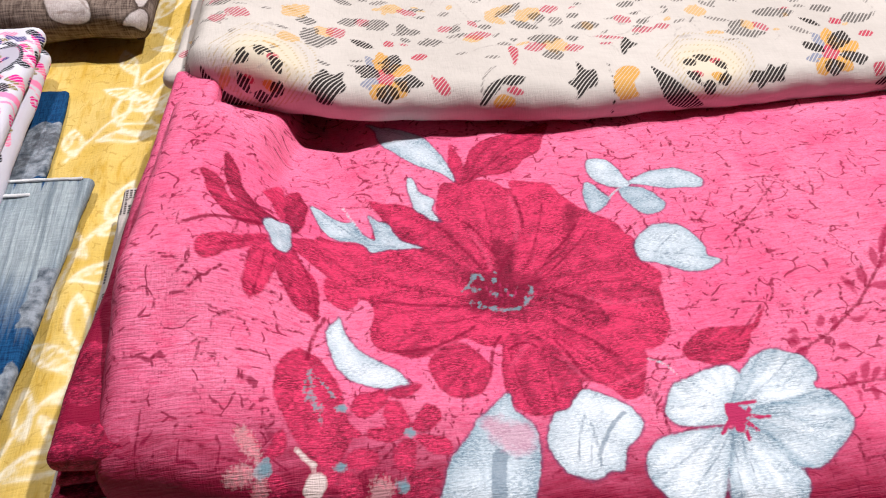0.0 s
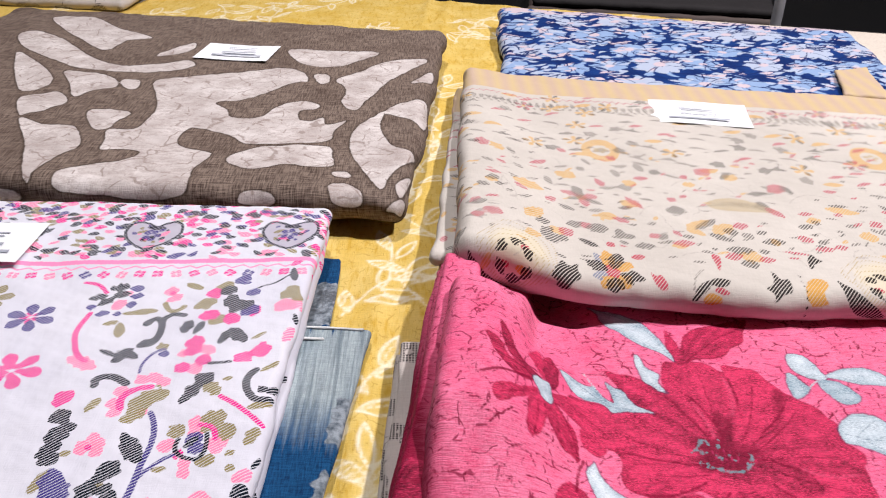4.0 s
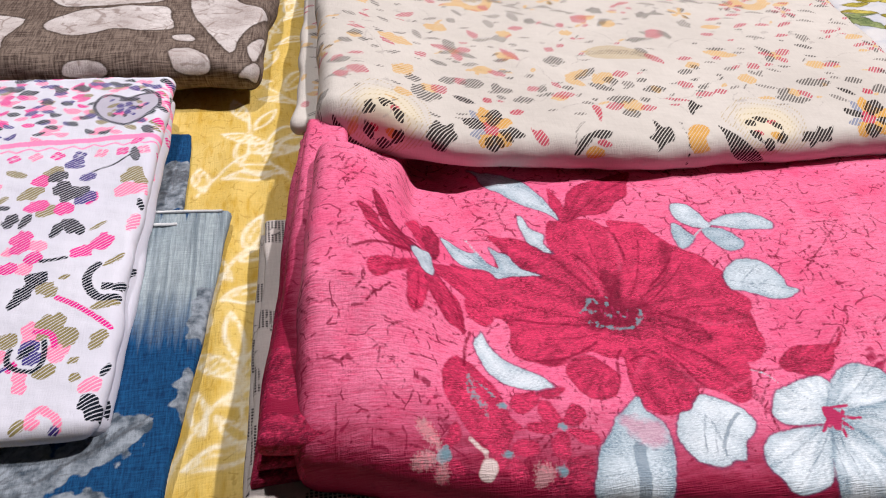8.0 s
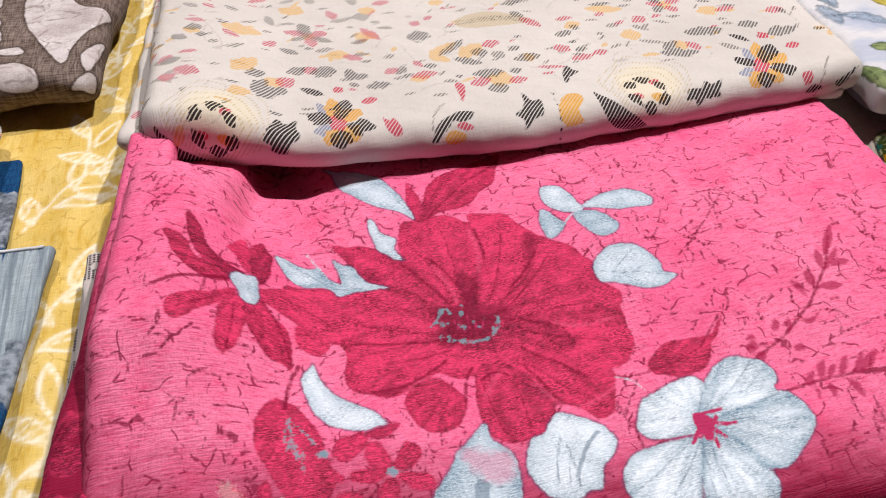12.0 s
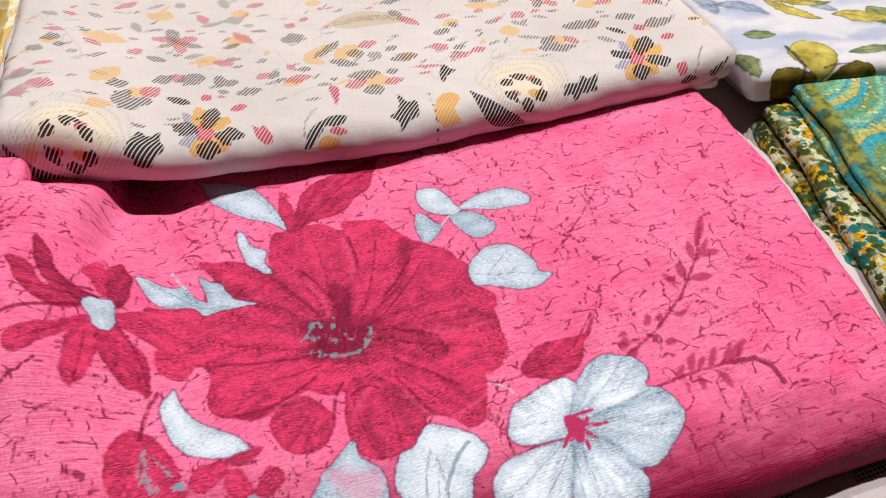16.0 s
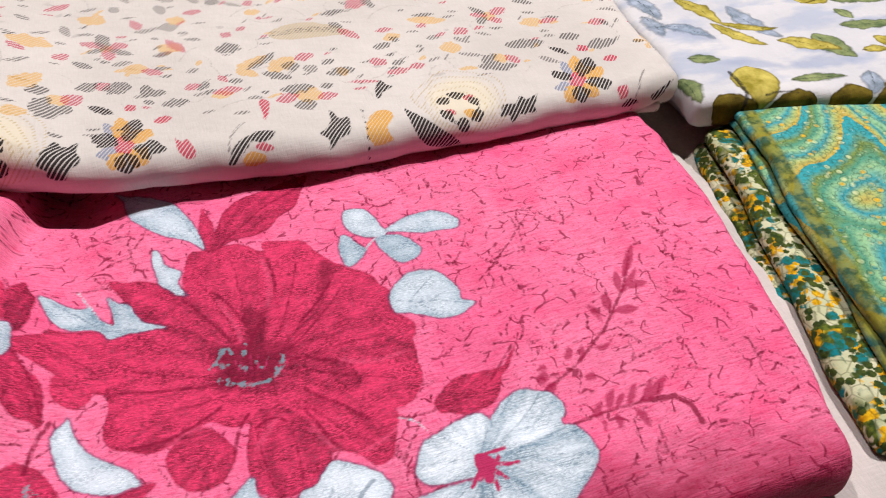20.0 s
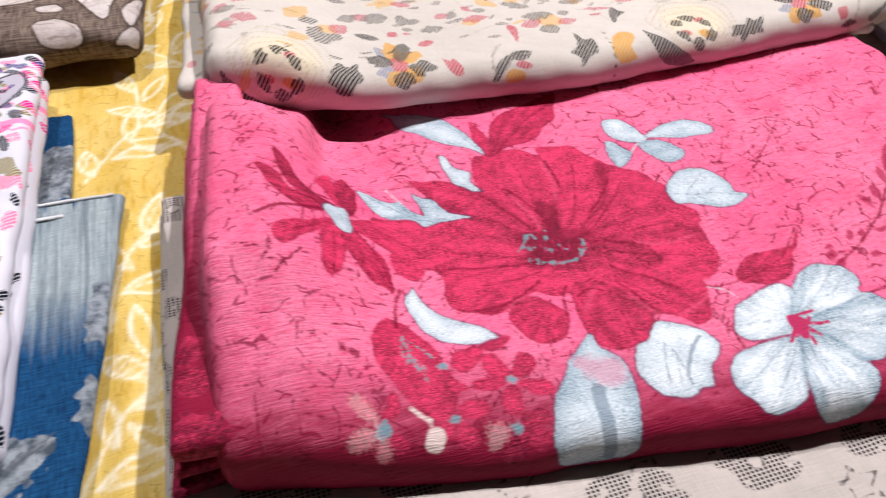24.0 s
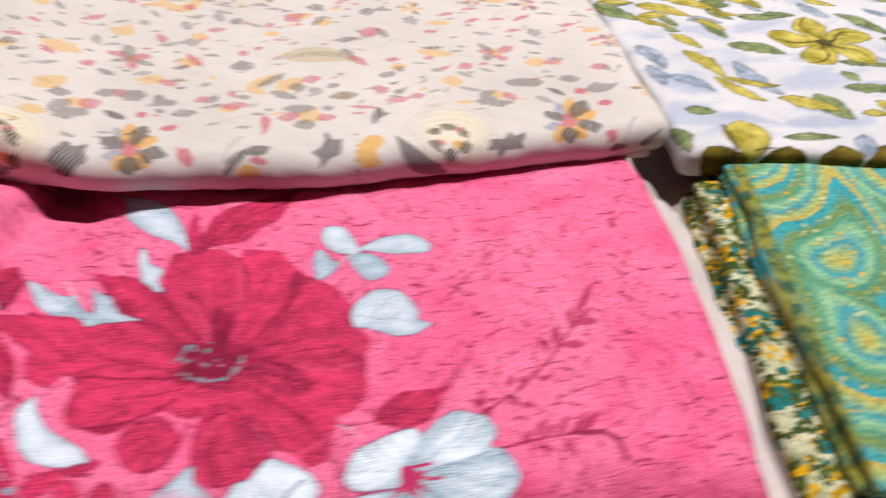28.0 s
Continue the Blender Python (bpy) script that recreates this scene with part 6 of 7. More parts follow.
def paisley_material():
    m = Nodes("green_paisley_silk")
    c, col, grain = ground(m, ((132, 178, 132), (96, 162, 132)), size=40, per_metre=1400, depth=0.0003, thread=0.12)
    d = m.value("ring")
    wob = m.math("ADD", d, m.math("MULTIPLY", m.math("SUBTRACT", m.noise(c, 150, 3.0), 0.5), 5.0))
    ramp = m.node("ShaderNodeValToRGB")
    m.feed(ramp.inputs[0], m.math("FRACT", m.math("MULTIPLY", wob, 1 / 34)))
    els = ramp.color_ramp.elements
    els[0].position, els[0].color = 0.0, lin(206, 160, 32)
    els[1].position, els[1].color = 0.16, lin(168, 182, 110)
    for pos, colr in ((0.30, (18, 140, 160)), (0.46, (150, 190, 140)), (0.58, (70, 140, 116)), (0.72, (120, 130, 40)), (0.86, (30, 150, 164))):
        els.new(pos).color = lin(*colr)
    col = m.mix(0.8, col, ramp.outputs[0])
    v = m.node("ShaderNodeTexVoronoi")
    m.feed(v.inputs["Vector"], c)
    v.inputs["Scale"].default_value = 190
    spot = m.span(v.outputs["Distance"], 0.34, 0.22)
    pick = m.node("ShaderNodeValToRGB")
    m.feed(pick.inputs[0], v.outputs["Color"])
    pe = pick.color_ramp.elements
    pick.color_ramp.interpolation = "CONSTANT"
    pe[0].color, pe[1].color = lin(212, 164, 30), lin(24, 120, 130)
    pe[1].position = 0.45
    pe.new(0.62).color = lin(196, 202, 150)
    gate = m.span(m.noise(c, 70, 2.0), 0.45, 0.55, 0, 0.85)
    col = m.mix(m.math("MULTIPLY", spot, gate), col, pick.outputs[0])
    ring = m.math("MULTIPLY", m.span(v.outputs["Distance"], 0.34, 0.40), m.span(v.outputs["Distance"], 0.48, 0.42))
    col = m.mix(m.math("MULTIPLY", ring, 0.5), col, lin(52, 66, 30))
    worn = m.span(m.noise(c, 420, 4.0, 0.7), 0.46, 0.64, 0, 0.55)
    col = m.mix(worn, col, lin(38, 84, 66))
    col = m.mix(m.span(m.noise(c, 240, 3.0, 0.7), 0.60, 0.70, 0, 0.45), col, lin(206, 210, 170))
    col = m.mix(m.span(m.value("rim"), -1.0, 1.5, 0, 0.85), col, m.mix(m.span(m.noise(c, 130, 3.0), 0.42, 0.58), lin(52, 66, 24), lin(128, 124, 38)))
    return m.done(col)


def paisley_design(p):
    ring = p.layer("ring", 0.0)
    d = np.full(p.x.shape, 1e3)
    for x, y, a in ((318, 8, 20), (300, -44, 70), (410, -40, 200), (420, 70, 20), (360, -120, 60), (480, 0, 200), (520, 80, 20)):
        dx, dy = p.x - x, p.y - y
        c, s = math.cos(radians(a)), math.sin(radians(a))
        u, w = dx * c + dy * s, dy * c - dx * s
        w = w - 0.012 * np.maximum(u, 0) ** 2
        d = np.minimum(d, np.hypot(np.where(u > 0, u * 0.55, u), w * (1 + np.maximum(u, 0) * 0.012)))
    ring[:] = d
    rim = p.layer("rim", -9.0)
    rim[:] = 4.5 - np.abs(p.x - (262 + (p.y + 78) * 0.275))


def green_material():
    m = Nodes("green_yellow_floral_cotton")
    c, col, grain = ground(m, ((204, 200, 168), (178, 182, 140)), size=40, per_metre=1300, depth=0.0004, thread=0.1)
    for scale, low, inks in ((95, 0.56, ((92, 104, 34), (44, 62, 22))), (190, 0.50, ((214, 168, 20), (180, 130, 10))), (140, 0.46, ((20, 116, 122), (30, 90, 70))), (230, 0.5, ((66, 78, 26), (40, 56, 24)))):
        v = m.node("ShaderNodeTexVoronoi")
        m.feed(v.inputs["Vector"], m.scaled(c, 1, 1, scale))
        v.inputs["Scale"].default_value = scale
        shape = m.span(m.math("ADD", v.outputs["Distance"], m.math("MULTIPLY", m.math("SUBTRACT", m.noise(c, scale * 3, 2.0), 0.5), 0.4)), low, low - 0.06)
        gate = m.span(m.noise(m.scaled(c, 1, 1, scale * 2), scale * 0.32, 2.0), 0.45, 0.50)
        col = m.mix(m.math("MULTIPLY", shape, gate), col, m.mix(m.span(m.noise(c, 300, 2.0), 0.4, 0.6), lin(*inks[0]), lin(*inks[1])))
    v = m.node("ShaderNodeTexVoronoi")
    v.feature = "DISTANCE_TO_EDGE"
    m.feed(v.inputs["Vector"], c)
    v.inputs["Scale"].default_value = 150
    col = m.mix(m.span(v.outputs["Distance"], 0.07, 0.02, 0, 0.45), col, lin(56, 64, 30))
    return m.done(col)


def plain_material(name, colour, rough=0.7, bump=0.0, metal=0.0, scale=30):
    m = Nodes(name)
    c = m.node("ShaderNodeTexCoord").outputs["Object"]
    n = m.noise(c, scale, 5.0)
    dark = tuple(v * 0.8 for v in lin(*colour)[:3]) + (1.0,)
    m.bsdf.inputs["Roughness"].default_value, m.bsdf.inputs["Metallic"].default_value = rough, metal
    if bump:
        b = m.node("ShaderNodeBump")
        b.inputs["Distance"].default_value = bump
        m.feed(b.inputs["Height"], m.noise(c, scale * 6, 3.0))
        m.feed(m.bsdf.inputs["Normal"], b.outputs[0])
    return m.done(m.mix(m.span(n, 0.3, 0.7), lin(*colour), dark))


PINK, CREAM, BROWN, WHITE, OMBRE, YELLOW = pink_material(), cream_material(), brown_material(), white_material(), ombre_material(), yellow_material()
STAMPED, BLUE, WATER, PAISLEY, GREEN = stamped_material(), blue_material(), watercolour_material(), paisley_material(), green_material()
PAPER = plain_material("label_paper", (250, 251, 255), 0.6, 0.0, 0.0, 3)
INK = plain_material("label_ink", (166, 170, 182), 0.7)
WALL = plain_material("wall_paint", (92, 90, 90), 0.9, 0.001)
FLOOR = plain_material("floor_tile", (70, 66, 64), 0.5, 0.0)
WOOD = plain_material("table_wood", (120, 92, 66), 0.6, 0.0005)
BLACK = plain_material("black_plastic", (14, 14, 16), 0.35, 0.0004)
BEIGE = plain_material("beige_table_cover", (222, 210, 196), 0.85, 0.0003, 0.0, 400)


def box(name, x0, y0, z0, x1, y1, z1, material, bevel=0.003):
    bm = bmesh.new()
    bmesh.ops.create_cube(bm, size=1.0)
    for v in bm.verts:
        v.co = Vector(((x0, x1)[v.co.x > 0], (y0, y1)[v.co.y > 0], (z0, z1)[v.co.z > 0]))
    if bevel:
        bmesh.ops.bevel(bm, geom=list(bm.edges), offset=bevel, segments=2, affect="EDGES")
    mesh = bpy.data.meshes.new(name)
    bm.to_mesh(mesh)
    bm.free()
    mesh.materials.append(material)
    return new(name, mesh)


def plank(name, corners, z0, z1, material, bevel=0.002):
    """A flat piece with four free corners, counter-clockwise."""
    bm = bmesh.new()
    low, high = ([bm.verts.new((x, y, z)) for x, y in corners] for z in (z0, z1))
    bm.faces.new(low[::-1]), bm.faces.new(high)
    for k in range(4):
        bm.faces.new((low[k], low[k - 3], high[k - 3], high[k]))
    bmesh.ops.bevel(bm, geom=list(bm.edges), offset=bevel, segments=2, affect="EDGES")
    mesh = bpy.data.meshes.new(name)
    bm.to_mesh(mesh)
    bm.free()
    mesh.materials.append(material)
    return new(name, mesh)


def thing(name, place, label, category, group=""):
    ob = new(name)
    ob.location = place
    ob.empty_display_size = 0.05
    return tagged(ob, label, category, group)


def under(parent, ob, label=""):
    """Make ob a part of parent, where it lies."""
    ob.parent = parent
    ob.matrix_parent_inverse = Matrix.Translation(-Vector(parent.location))
    return tagged(ob, label) if label else ob


# ---- the room ----
tagged(box("floor", -3, -3, -0.85, 3, 3, -0.75, FLOOR, 0), "dark grey tiled shop floor under the table", "floor", kind="structure")
tagged(box("ceiling", -3, -3, 2.0, 3, 3, 2.1, WALL, 0), "plain light shop ceiling", "ceiling", kind="structure")
tagged(box("wall_north", -3, 2.9, -0.75, 3, 3, 2.0, WALL, 0), "plain light shop wall", "wall", kind="structure")
tagged(box("wall_south", -3, -3, -0.75, 3, -2.9, 2.0, WALL, 0), "plain light shop wall", "wall", kind="structure")
tagged(box("wall_west", -3, -2.9, -0.75, -2.9, 2.9, 2.0, WALL, 0), "plain light shop wall", "wall", kind="structure")
tagged(box("wall_east", 2.9, -2.9, -0.75, 3, 2.9, 2.0, WALL, 0), "plain light shop wall", "wall", kind="structure")

table = thing("display_table", (0, 0.2, -0.75), "wooden display table under the tablecloths", "table")


def table_end(x):
    """The far edge of the table, askew like the cloths on it."""
    return 0.968 - 0.275 * (x + 0.05)


under(table, plank("tabletop", ((-1.0, -0.42), (0.9, -0.42), (0.9, table_end(0.9)), (-1.0, table_end(-1.0))), -0.034, -0.006, WOOD))
for lx in (-0.95, 0.85):
    for ly in (-0.37, table_end(lx) - 0.06):
        under(table, box("leg", lx - 0.025, ly - 0.025, -0.75, lx + 0.025, ly + 0.025, -0.034, WOOD))


def yellow_cloth():
    x, y = np.meshgrid(np.linspace(-0.98, 0.235, 560), np.linspace(0, 1, 620))
    end = table_end(x) - 0.008
    y = -0.41 + y * (end + 0.41)
    line = -0.137 + 0.03 * (y - 0.25) + 0.004 * np.sin(y * 21)
    mound = np.minimum((x + 0.98) / 0.2, 1).clip(0, 1) * np.minimum((y + 0.41) / 0.2, 1).clip(0, 1) * ((end - y) / 0.3).clip(0, 1)
    mound = mound * (0.0085 + 0.062 * y.clip(0, 0.2)) * (1 / (1 + np.exp((x - 0.0) / 0.03)))
    z = 0.0015 + mound + 0.0012 * wavy(x, y, 0.08, 3) + 0.0022 * np.exp(-((x - line) / 0.009) ** 2) * (y > -0.3)
    z = z + 0.003 * np.exp(-((x + 0.172 - 0.03 * y) / 0.008) ** 2) * (0.5 + 0.5 * np.sin(y * 14 + 1))
    z = np.maximum(z, -0.002)
    spread = 0.2825 / (0.2825 - mound)
    px, py = -0.18 + (x + 0.18) * spread, -0.23 + (y + 0.23) * spread
    inks = Print(px, py)
    yellow_design(inks)
    return sheet("yellow_tablecloth", x, y, z, px, py, YELLOW, inks)


tagged(yellow_cloth(), "yellow cotton tablecloth with white outlined leaves, slightly creased", "tablecloth")
tagged(plank("beige_table_cover", ((0.236, -0.41), (0.88, -0.41), (0.88, table_end(0.88) - 0.008), (0.236, table_end(0.236) - 0.008)), -0.0055, 0.001, BEIGE, 0.0015), "pale beige cotton table cover beside the yellow one", "tablecloth")


# ---- folded cloths ----
def folded(name, place, label):
    return thing(name, place, label, "folded fabric", "folded fabrics on the table")


# beige stamped cloth under the pink one
t = folded("stamped_fabric", (0.05, 0.0, 0.0), "beige cotton fabric stamped in black, folded under the pink one")
under(t, slab("lower_layer", (-0.163, -0.20), (0.300, -0.26), (0.272, 0.122), (-0.152, 0.088), (0.011, 0.0025, 0.0025, 0.022), (0.0155, 0.007, 0.007, 0.0275), 0.0030, STAMPED, stamped_design, 61, 0.001, 0.0004))
under(t, slab("top_layer", (-0.160, -0.13), (0.252, -0.19), (0.262, 0.118), (-0.148, 0.090), (0.0160, 0.0072, 0.0072, 0.029), (0.0215, 0.0115, 0.0115, 0.0345), 0.0016, STAMPED, stamped_design, 62, 0.0015, 0.0004, cut=((-0.159, -0.13), (0.252, -0.19), (0.262, 0.118), (-0.145, 0.124))))

# pink cloth with the large flower


def pink_relief(x, y):
    """The doubled left part stands higher; it falls to the right, softly in front and in a sharp ridge beside the cream cloth."""
    z, rise = pink_hump(x, y)
    a = ((x + 0.119) / 0.389).clip(0, 1)
    front = 0.132 - 0.024 * a - 0.076 * a * (1 - a)
    s = ((y - front + 0.024) / 0.034).clip(0, 1)
    z = z - (0.004 + 0.013 * np.exp(-((x + 0.052) / 0.026) ** 2)) * s * s * (3 - 2 * s) * (1 - rise)
    z = z + 0.0065 * np.exp(-((x + 0.042) / 0.036) ** 2 - ((y + 0.058) / 0.024) ** 2) - 0.0042 * np.exp(-((x - 0.012) / 0.035) ** 2 - ((y + 0.008) / 0.03) ** 2)
    z = z + 0.004 * np.exp(-((x - 0.17) / 0.06) ** 2 - ((y - 0.0) / 0.06) ** 2)
    z = z - 0.0005 * np.exp(-((x - 0.176 + 0.02 * np.sin(y * 18)) / 0.0018) ** 2) - 0.0004 * np.exp(-((y - 0.016 + 0.1 * (x - 0.15)) / 0.0016) ** 2) * (x > 0.08)
    return z + 0.0009 * wavy(x, y, 0.05, 77)


t = folded("pink_floral_fabric", (0.05, 0.0, 0.012), "pink silk fabric with crimson flowers and pale leaves, folded")
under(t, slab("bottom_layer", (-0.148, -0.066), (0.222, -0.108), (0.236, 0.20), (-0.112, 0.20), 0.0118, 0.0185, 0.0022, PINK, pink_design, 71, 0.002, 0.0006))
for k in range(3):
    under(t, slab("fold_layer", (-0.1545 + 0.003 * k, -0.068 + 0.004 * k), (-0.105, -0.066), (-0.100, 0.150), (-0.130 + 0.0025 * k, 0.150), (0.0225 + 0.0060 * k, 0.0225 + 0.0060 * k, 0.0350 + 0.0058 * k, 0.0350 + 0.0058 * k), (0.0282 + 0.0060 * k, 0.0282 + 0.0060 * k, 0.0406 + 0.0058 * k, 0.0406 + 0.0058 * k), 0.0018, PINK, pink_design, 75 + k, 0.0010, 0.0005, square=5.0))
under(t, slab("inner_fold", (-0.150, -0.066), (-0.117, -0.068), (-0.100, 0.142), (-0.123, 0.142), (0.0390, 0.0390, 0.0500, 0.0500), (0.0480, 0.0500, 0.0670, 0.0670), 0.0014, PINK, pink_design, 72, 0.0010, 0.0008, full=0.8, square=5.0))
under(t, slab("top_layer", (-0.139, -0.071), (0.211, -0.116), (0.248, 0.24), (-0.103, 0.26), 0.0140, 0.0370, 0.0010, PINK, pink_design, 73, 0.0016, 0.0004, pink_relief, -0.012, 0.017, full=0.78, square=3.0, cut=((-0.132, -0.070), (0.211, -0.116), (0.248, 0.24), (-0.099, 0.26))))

# cream printed cloth on the far part of the pink one
t = folded("cream_floral_fabric", (0.08, 0.3, 0.04), "cream silk fabric with small rose, ochre and black flowers, folded")
under(t, slab("under_layer", (-0.131, 0.150), (0.262, 0.110), (0.300, 0.43), (-0.110, 0.50), (0.046, 0.0285, 0.0235, 0.0300), (0.056, 0.0385, 0.0315, 0.0400), 0.0022, CREAM, cream_design, 81, 0.0015, 0.0006))
under(t, slab("top_layer", (-0.1175, 0.133), (0.276, 0.115), (0.316, 0.457), (-0.104, 0.515), (0.0400, 0.0270, 0.0240, 0.0330), (0.0600, 0.0520, 0.0460, 0.0510), 0.0011, CREAM, cream_design, 82, 0.0020, 0.0008, cream_relief, -0.019, cut=((-0.117, 0.132), (0.270, 0.108), (0.293, 0.411), (-0.094, 0.480))))

under(t, slab("turned_corner", (0.262, 0.462), (0.304, 0.450), (0.323, 0.540), (0.286, 0.534), 0.0425, 0.0473, 0.0016, CREAM, cream_design, 83, 0.002, 0.001, cut=((0.238, 0.393), (0.280, 0.382), (0.298, 0.470), (0.262, 0.464))), "turned back corner with a tan and ochre border")

# blue cloth behind
t = folded("blue_floral_fabric", (0.14, 0.58, 0.0), "navy cotton fabric with dense pale blue flowers, folded")
under(t, slab("lower_layer", (-0.058, 0.40), (0.350, 0.34), (0.380, 0.692), (-0.052, 0.800), 0.002, 0.020, 0.003, BLUE, blue_design, 91))
under(t, slab("top_layer", (-0.062, 0.486), (0.346, 0.424), (0.377, 0.696), (-0.049, 0.812), 0.0205, 0.040, 0.0018, BLUE, blue_design, 92))

# blue shaded cloth and the white one on it
t = folded("ombre_fabric", (-0.3, 0.05, 0.0), "cotton fabric shading from grey to navy with pale blossoms, folded")
under(t, slab("lower_layer", (-0.515, -0.102), (-0.196, -0.087), (-0.195, 0.194), (-0.49, 0.208), (0.0105, 0.0105, 0.0210, 0.0210), (0.0128, 0.0128, 0.0270, 0.0270), 0.002, OMBRE, ombre_design, 101, 0.001, 0.0005, cut=((-0.52, -0.10), (-0.196, -0.085), (-0.196, 0.232), (-0.52, 0.25))))
under(t, slab("top_layer", (-0.513, -0.112), (-0.192, -0.093), (-0.167, 0.110), (-0.504, 0.1365), (0.0130, 0.0130, 0.0222, 0.0222), (0.0192, 0.0192, 0.0285, 0.0285), 0.0013, OMBRE, ombre_design, 102, 0.001, 0.0005, cut=((-0.52, -0.11), (-0.192, -0.090), (-0.166, 0.127), (-0.52, 0.155))))

HEM = plain_material("hem_thread", (214, 216, 216), 0.9)
under(t, slab("hem", (-0.295, 0.1184), (-0.1724, 0.1064), (-0.1718, 0.1083), (-0.295, 0.1203), 0.0284, 0.0298, 0.0008, HEM, None, 103, 0.0002, 0.0), "white stitched hem")
under(t, slab("hem", (-0.295, 0.1047), (-0.1953, 0.0980), (-0.1953, 0.1003), (-0.295, 0.1066), 0.0280, 0.0293, 0.0008, HEM, None, 104, 0.0002, 0.0), "white stitched hem")

t = folded("white_floral_fabric", (-0.35, 0.1, 0.015), "white cotton fabric with pink, olive and black flowers, folded")
under(t, slab("lower_layer", (-0.512, -0.035), (-0.212, -0.031), (-0.204, 0.216), (-0.496, 0.235), (0.0195, 0.0195, 0.0300, 0.0300), (0.0262, 0.0262, 0.0465, 0.0465), 0.0018, WHITE, white_design, 111, 0.001, 0.0004))
under(t, slab("top_layer", (-0.507, -0.041), (-0.2135, -0.0365), (-0.201, 0.210), (-0.49, 0.226), (0.0265, 0.0265, 0.0470, 0.0470), (0.0350, 0.0350, 0.0615, 0.0615), 0.0011, WHITE, white_design, 112, 0.0016, 0.0006, cut=((-0.52, -0.034), (-0.215, -0.030), (-0.203, 0.252), (-0.52, 0.27))))

# brown cloth lies over the far end of the white one
t = folded("brown_batik_fabric", (-0.4, 0.45, 0.0), "white cotton fabric with brown batik branches, folded")
under(t, slab("lower_layer", (-0.68, 0.262), (-0.168, 0.27), (-0.134, 0.625), (-0.67, 0.735), 0.016, 0.032, 0.004, BROWN, brown_design, 121))
under(t, slab("top_layer", (-0.678, 0.249), (-0.150, 0.230), (-0.1210, 0.629), (-0.652, 0.737), (0.052, 0.029, 0.036, 0.036), (0.074, 0.055, 0.060, 0.060), 0.0020, BROWN, brown_design, 122, 0.003, 0.0012, cut=((-0.70, 0.270), (-0.148, 0.236), (-0.120, 0.711), (-0.70, 0.828))))

t = folded("black_print_fabric", (-0.75, 1.0, 0.0), "beige cotton fabric stamped in black, folded behind the brown one")
under(t, slab("lower_layer", (-0.94, 0.92), (-0.575, 0.86), (-0.555, 1.02), (-0.92, 1.08), 0.0045, 0.018, 0.004, STAMPED, None, 161))
under(t, slab("top_layer", (-0.945, 0.915), (-0.570, 0.855), (-0.550, 1.025), (-0.925, 1.085), 0.0185, 0.034, 0.003, STAMPED, stamped_design, 162, cut=((-0.10, -0.13), (0.25, -0.13), (0.25, 0.07), (-0.10, 0.07))))

# green cloths
t = folded("leaf_print_fabric", (0.48, 0.25, 0.0), "white cotton fabric with olive watercolour flowers and leaves, folded")
under(t, slab("lower_layer", (0.296, 0.128), (0.72, 0.03), (0.74, 0.36), (0.320, 0.38), 0.002, 0.016, 0.003, WATER, watercolour_design, 131))
under(t, slab("top_layer", (0.279, 0.102), (0.72, 0.00), (0.74, 0.37), (0.310, 0.40), 0.0185, 0.040, 0.0016, WATER, watercolour_design, 132, 0.002, 0.001, square=5.0, full=0.7))

t = folded("green_floral_fabric", (0.3, 0.0, 0.0), "green, yellow and white floral cotton fabric, folded edge beside the paisley")
under(t, slab("lower_layer", (0.228, -0.104), (0.45, -0.16), (0.50, 0.08), (0.284, 0.102), 0.0015, 0.0115, 0.003, GREEN, None, 141))
under(t, slab("top_layer", (0.232, -0.106), (0.45, -0.16), (0.50, 0.08), (0.290, 0.100), 0.0118, 0.0215, 0.003, GREEN, None, 142))

t = folded("paisley_fabric", (0.4, -0.03, 0.0215), "teal and green paisley silk fabric, folded")
under(t, slab("lower_layer", (0.252, -0.108), (0.62, -0.20), (0.66, 0.06), (0.301, 0.100), 0.0217, 0.0255, 0.003, PAISLEY, paisley_design, 152))
under(t, slab("top_layer", (0.254, -0.110), (0.62, -0.20), (0.66, 0.06), (0.303, 0.100), 0.0257, 0.0320, 0.0016, PAISLEY, paisley_design, 151))


# ---- paper labels ----
def card(corner, width, depth, z, turn, seed):
    t = new("paper_label")
    t.location = (corner[0], corner[1], z)
    tagged(t, "small white printed paper label lying on folded fabric", "label", "paper labels")
    c, s = math.cos(radians(turn)), math.sin(radians(turn))
    u, v = np.meshgrid(np.linspace(0, width, 24), np.linspace(0, depth, 16))
    x, y = corner[0] + u * c - v * s, corner[1] + u * s + v * c
    zz = z + 0.0006 * np.sin(u * 60 + seed) + 0.0006 * (v / depth - 0.5) ** 2
    under(t, sheet("card", x, y, zz, u, v, PAPER))
    return t, c, s


def bars(t, corner, z, c, s, rows):
    """Lines of small print as dark bars: (from, to, height above the near edge, thickness)."""
    for a, b, v, h in rows:
        x = [corner[0] + q * c - w * s for q, w in ((a, v), (b, v), (b, v + h), (a, v + h))]
        y = [corner[1] + q * s + w * c for q, w in ((a, v), (b, v), (b, v + h), (a, v + h))]
        mesh = bpy.data.meshes.new("print_line")
        mesh.from_pydata([(p, q, z + 0.0013) for p, q in zip(x, y)], [], [(0, 1, 2, 3)])
        mesh.materials.append(INK)
        under(t, new("print_line", mesh))


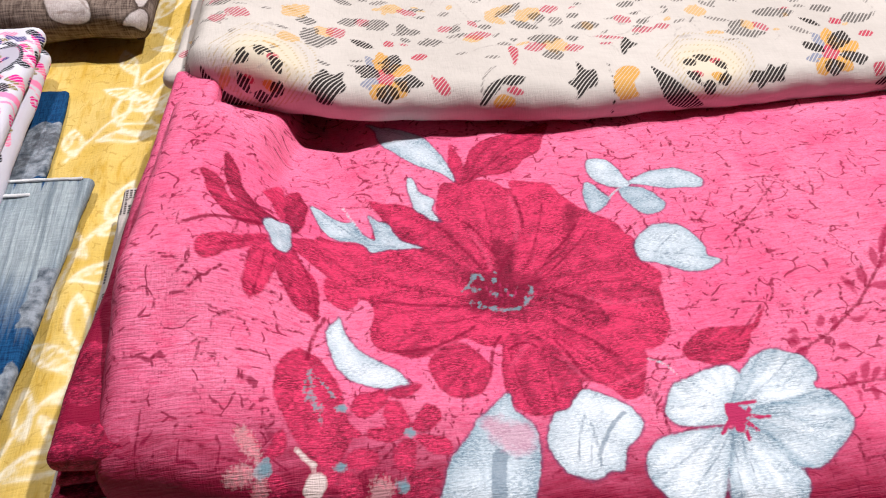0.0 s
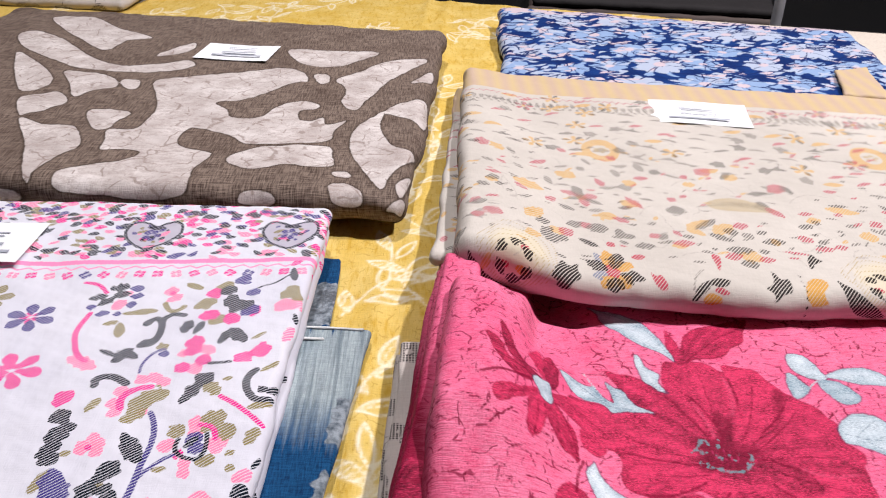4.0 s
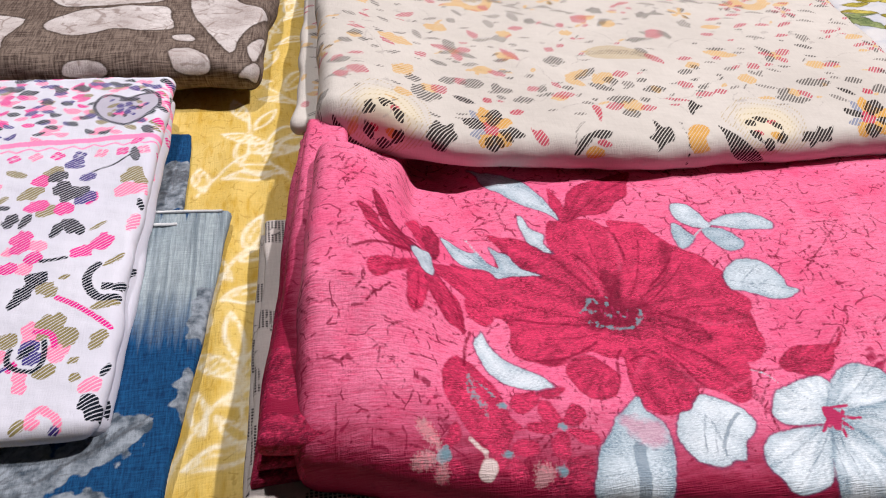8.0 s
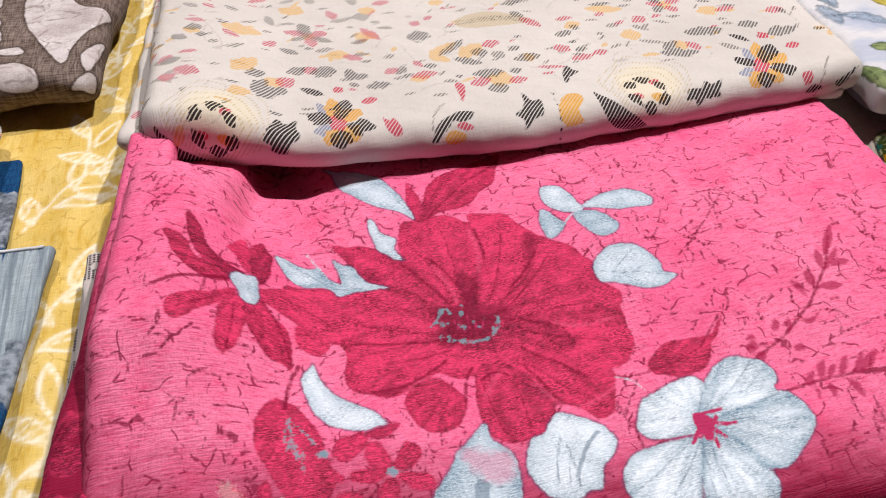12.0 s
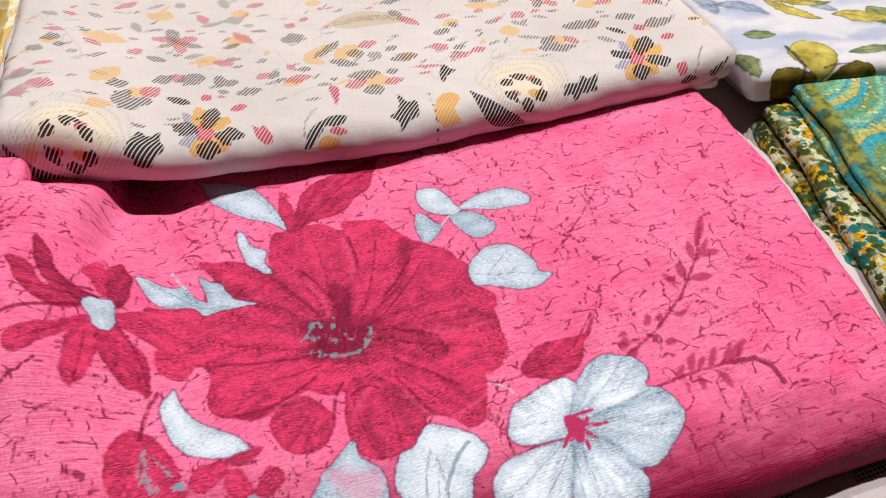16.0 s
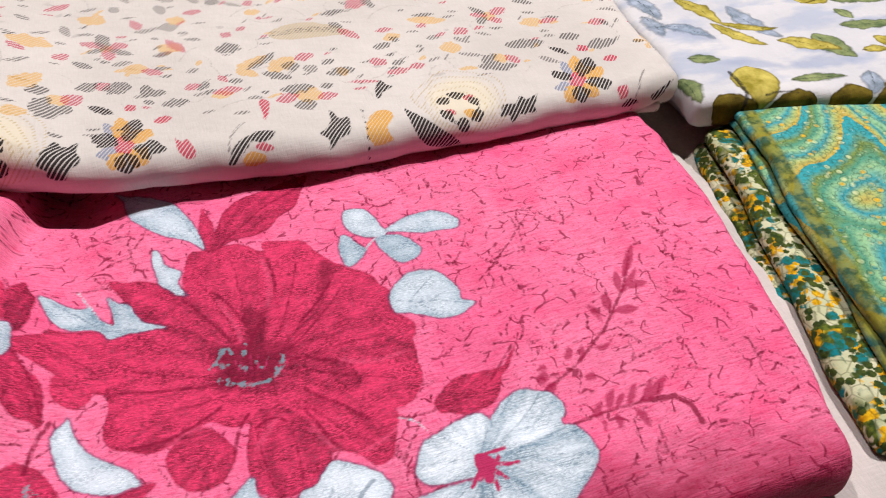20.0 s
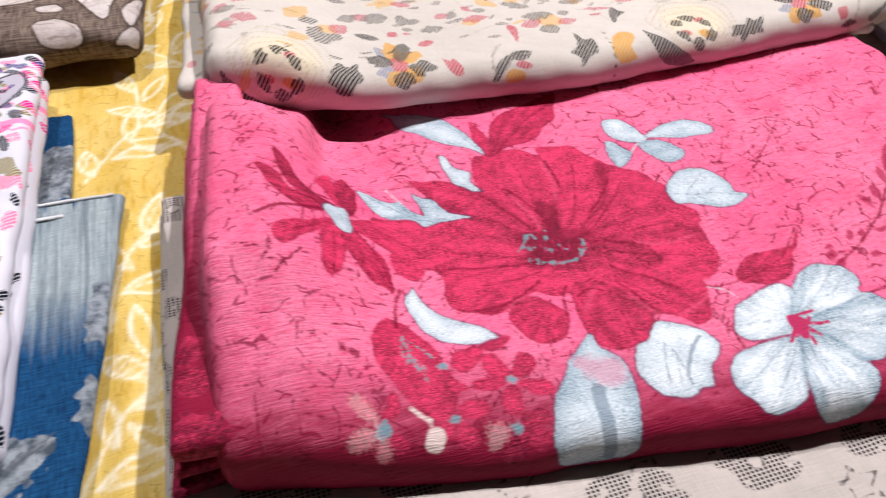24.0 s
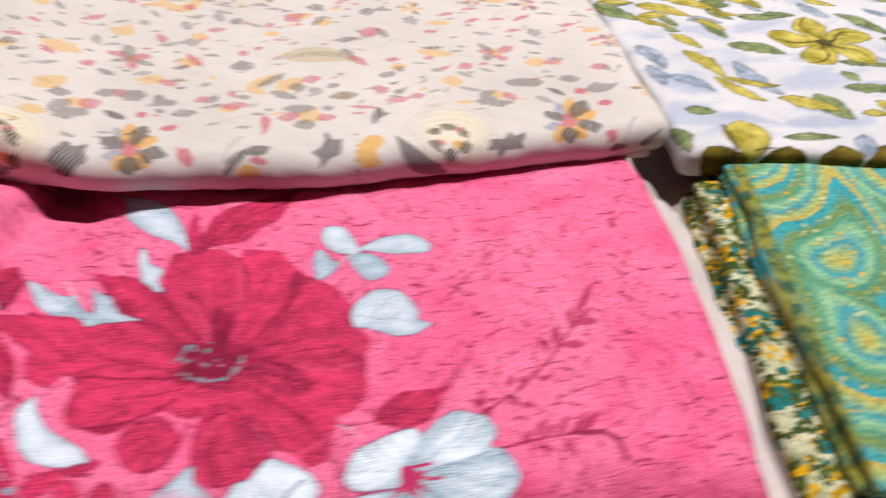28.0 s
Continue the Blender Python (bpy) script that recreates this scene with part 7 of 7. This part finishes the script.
LINES = [(0.016, 0.068, 0.010, 0.0034), (0.024, 0.060, 0.019, 0.0032), (0.028, 0.056, 0.030, 0.0013), (0.026, 0.058, 0.034, 0.0013)]
for corner, z, turn, seed in (((0.060, 0.380), 0.0515, -9, 0), ((-0.379, 0.522), 0.0625, -8, 2), ((-0.468, 0.1427), 0.0570, -2, 4)):
    t, c, s = card(corner, 0.087 if not seed else 0.078, 0.054 if not seed else 0.049, z, turn, seed)
    bars(t, corner, z, c, s, LINES if seed else LINES[:1] + LINES[2:])
    if not seed:
        # the one line that can be read, upside down to the camera
        words = bpy.data.curves.new("print_words", "FONT")
        words.body, words.size, words.align_x, words.extrude = "KASMIRI SILK", 0.0055, "CENTER", 0.00005
        words.materials.append(INK)
        ob = new("print_words", words)
        ob.matrix_world = pose(corner[0] + 0.042 * c - 0.0235 * s, corner[1] + 0.042 * s + 0.0235 * c, z + 0.0014, 0, 0, turn + 180)
        bpy.context.view_layer.update()
        ob.parent = t
        ob.matrix_parent_inverse = Matrix.Translation(-Vector(t.location))

# ---- dark things behind the table ----
crate = thing("black_crate", (0.35, 1.12, -0.75), "black plastic crate standing behind the table", "crate")
under(crate, box("body", -0.45, 1.005, -0.75, 1.25, 1.62, -0.10, BLACK, 0.01))
under(crate, box("rim", -0.47, 0.985, -0.115, 1.27, 1.005, -0.085, BLACK, 0.006))
crate.rotation_euler[2] = radians(-13)

t = thing("dark_fabric_stack", (0.25, 1.3, -0.10), "dark grey and brown folded fabrics on the crate", "folded fabric")
for k, cloth in enumerate((BLACK, plain_material("taupe_cotton", (92, 80, 76), 0.85), plain_material("dark_cotton", (34, 30, 32), 0.85))):
    under(t, slab("layer", (0.02 + 0.012 * k, 1.215), (0.455, 1.115 + 0.004 * k), (0.50, 1.29), (0.06, 1.39), -0.0985 + 0.016 * k, -0.083 + 0.016 * k, 0.006, cloth, None, 171 + k))

POLE = plain_material("grey_metal", (176, 176, 182), 0.4)
t = thing("metal_pole", (0.380, 0.935, -0.75), "grey metal pole standing behind the table", "pole")
for part_name, r, z0, z1 in (("foot_plate", 0.05, -0.75, -0.742), ("tube", 0.008, -0.742, 0.40)):
    bm = bmesh.new()
    bmesh.ops.create_cone(bm, cap_ends=True, segments=24, radius1=r, radius2=r, depth=z1 - z0, matrix=Matrix.Translation((0.380, 0.935, (z0 + z1) / 2)))
    bmesh.ops.bevel(bm, geom=[e for e in bm.edges if abs(e.verts[0].co.z - e.verts[1].co.z) < 1e-6], offset=0.002, segments=2, affect="EDGES")
    mesh = bpy.data.meshes.new(part_name)
    bm.to_mesh(mesh)
    bm.free()
    mesh.materials.append(POLE)
    under(t, new(part_name, mesh))
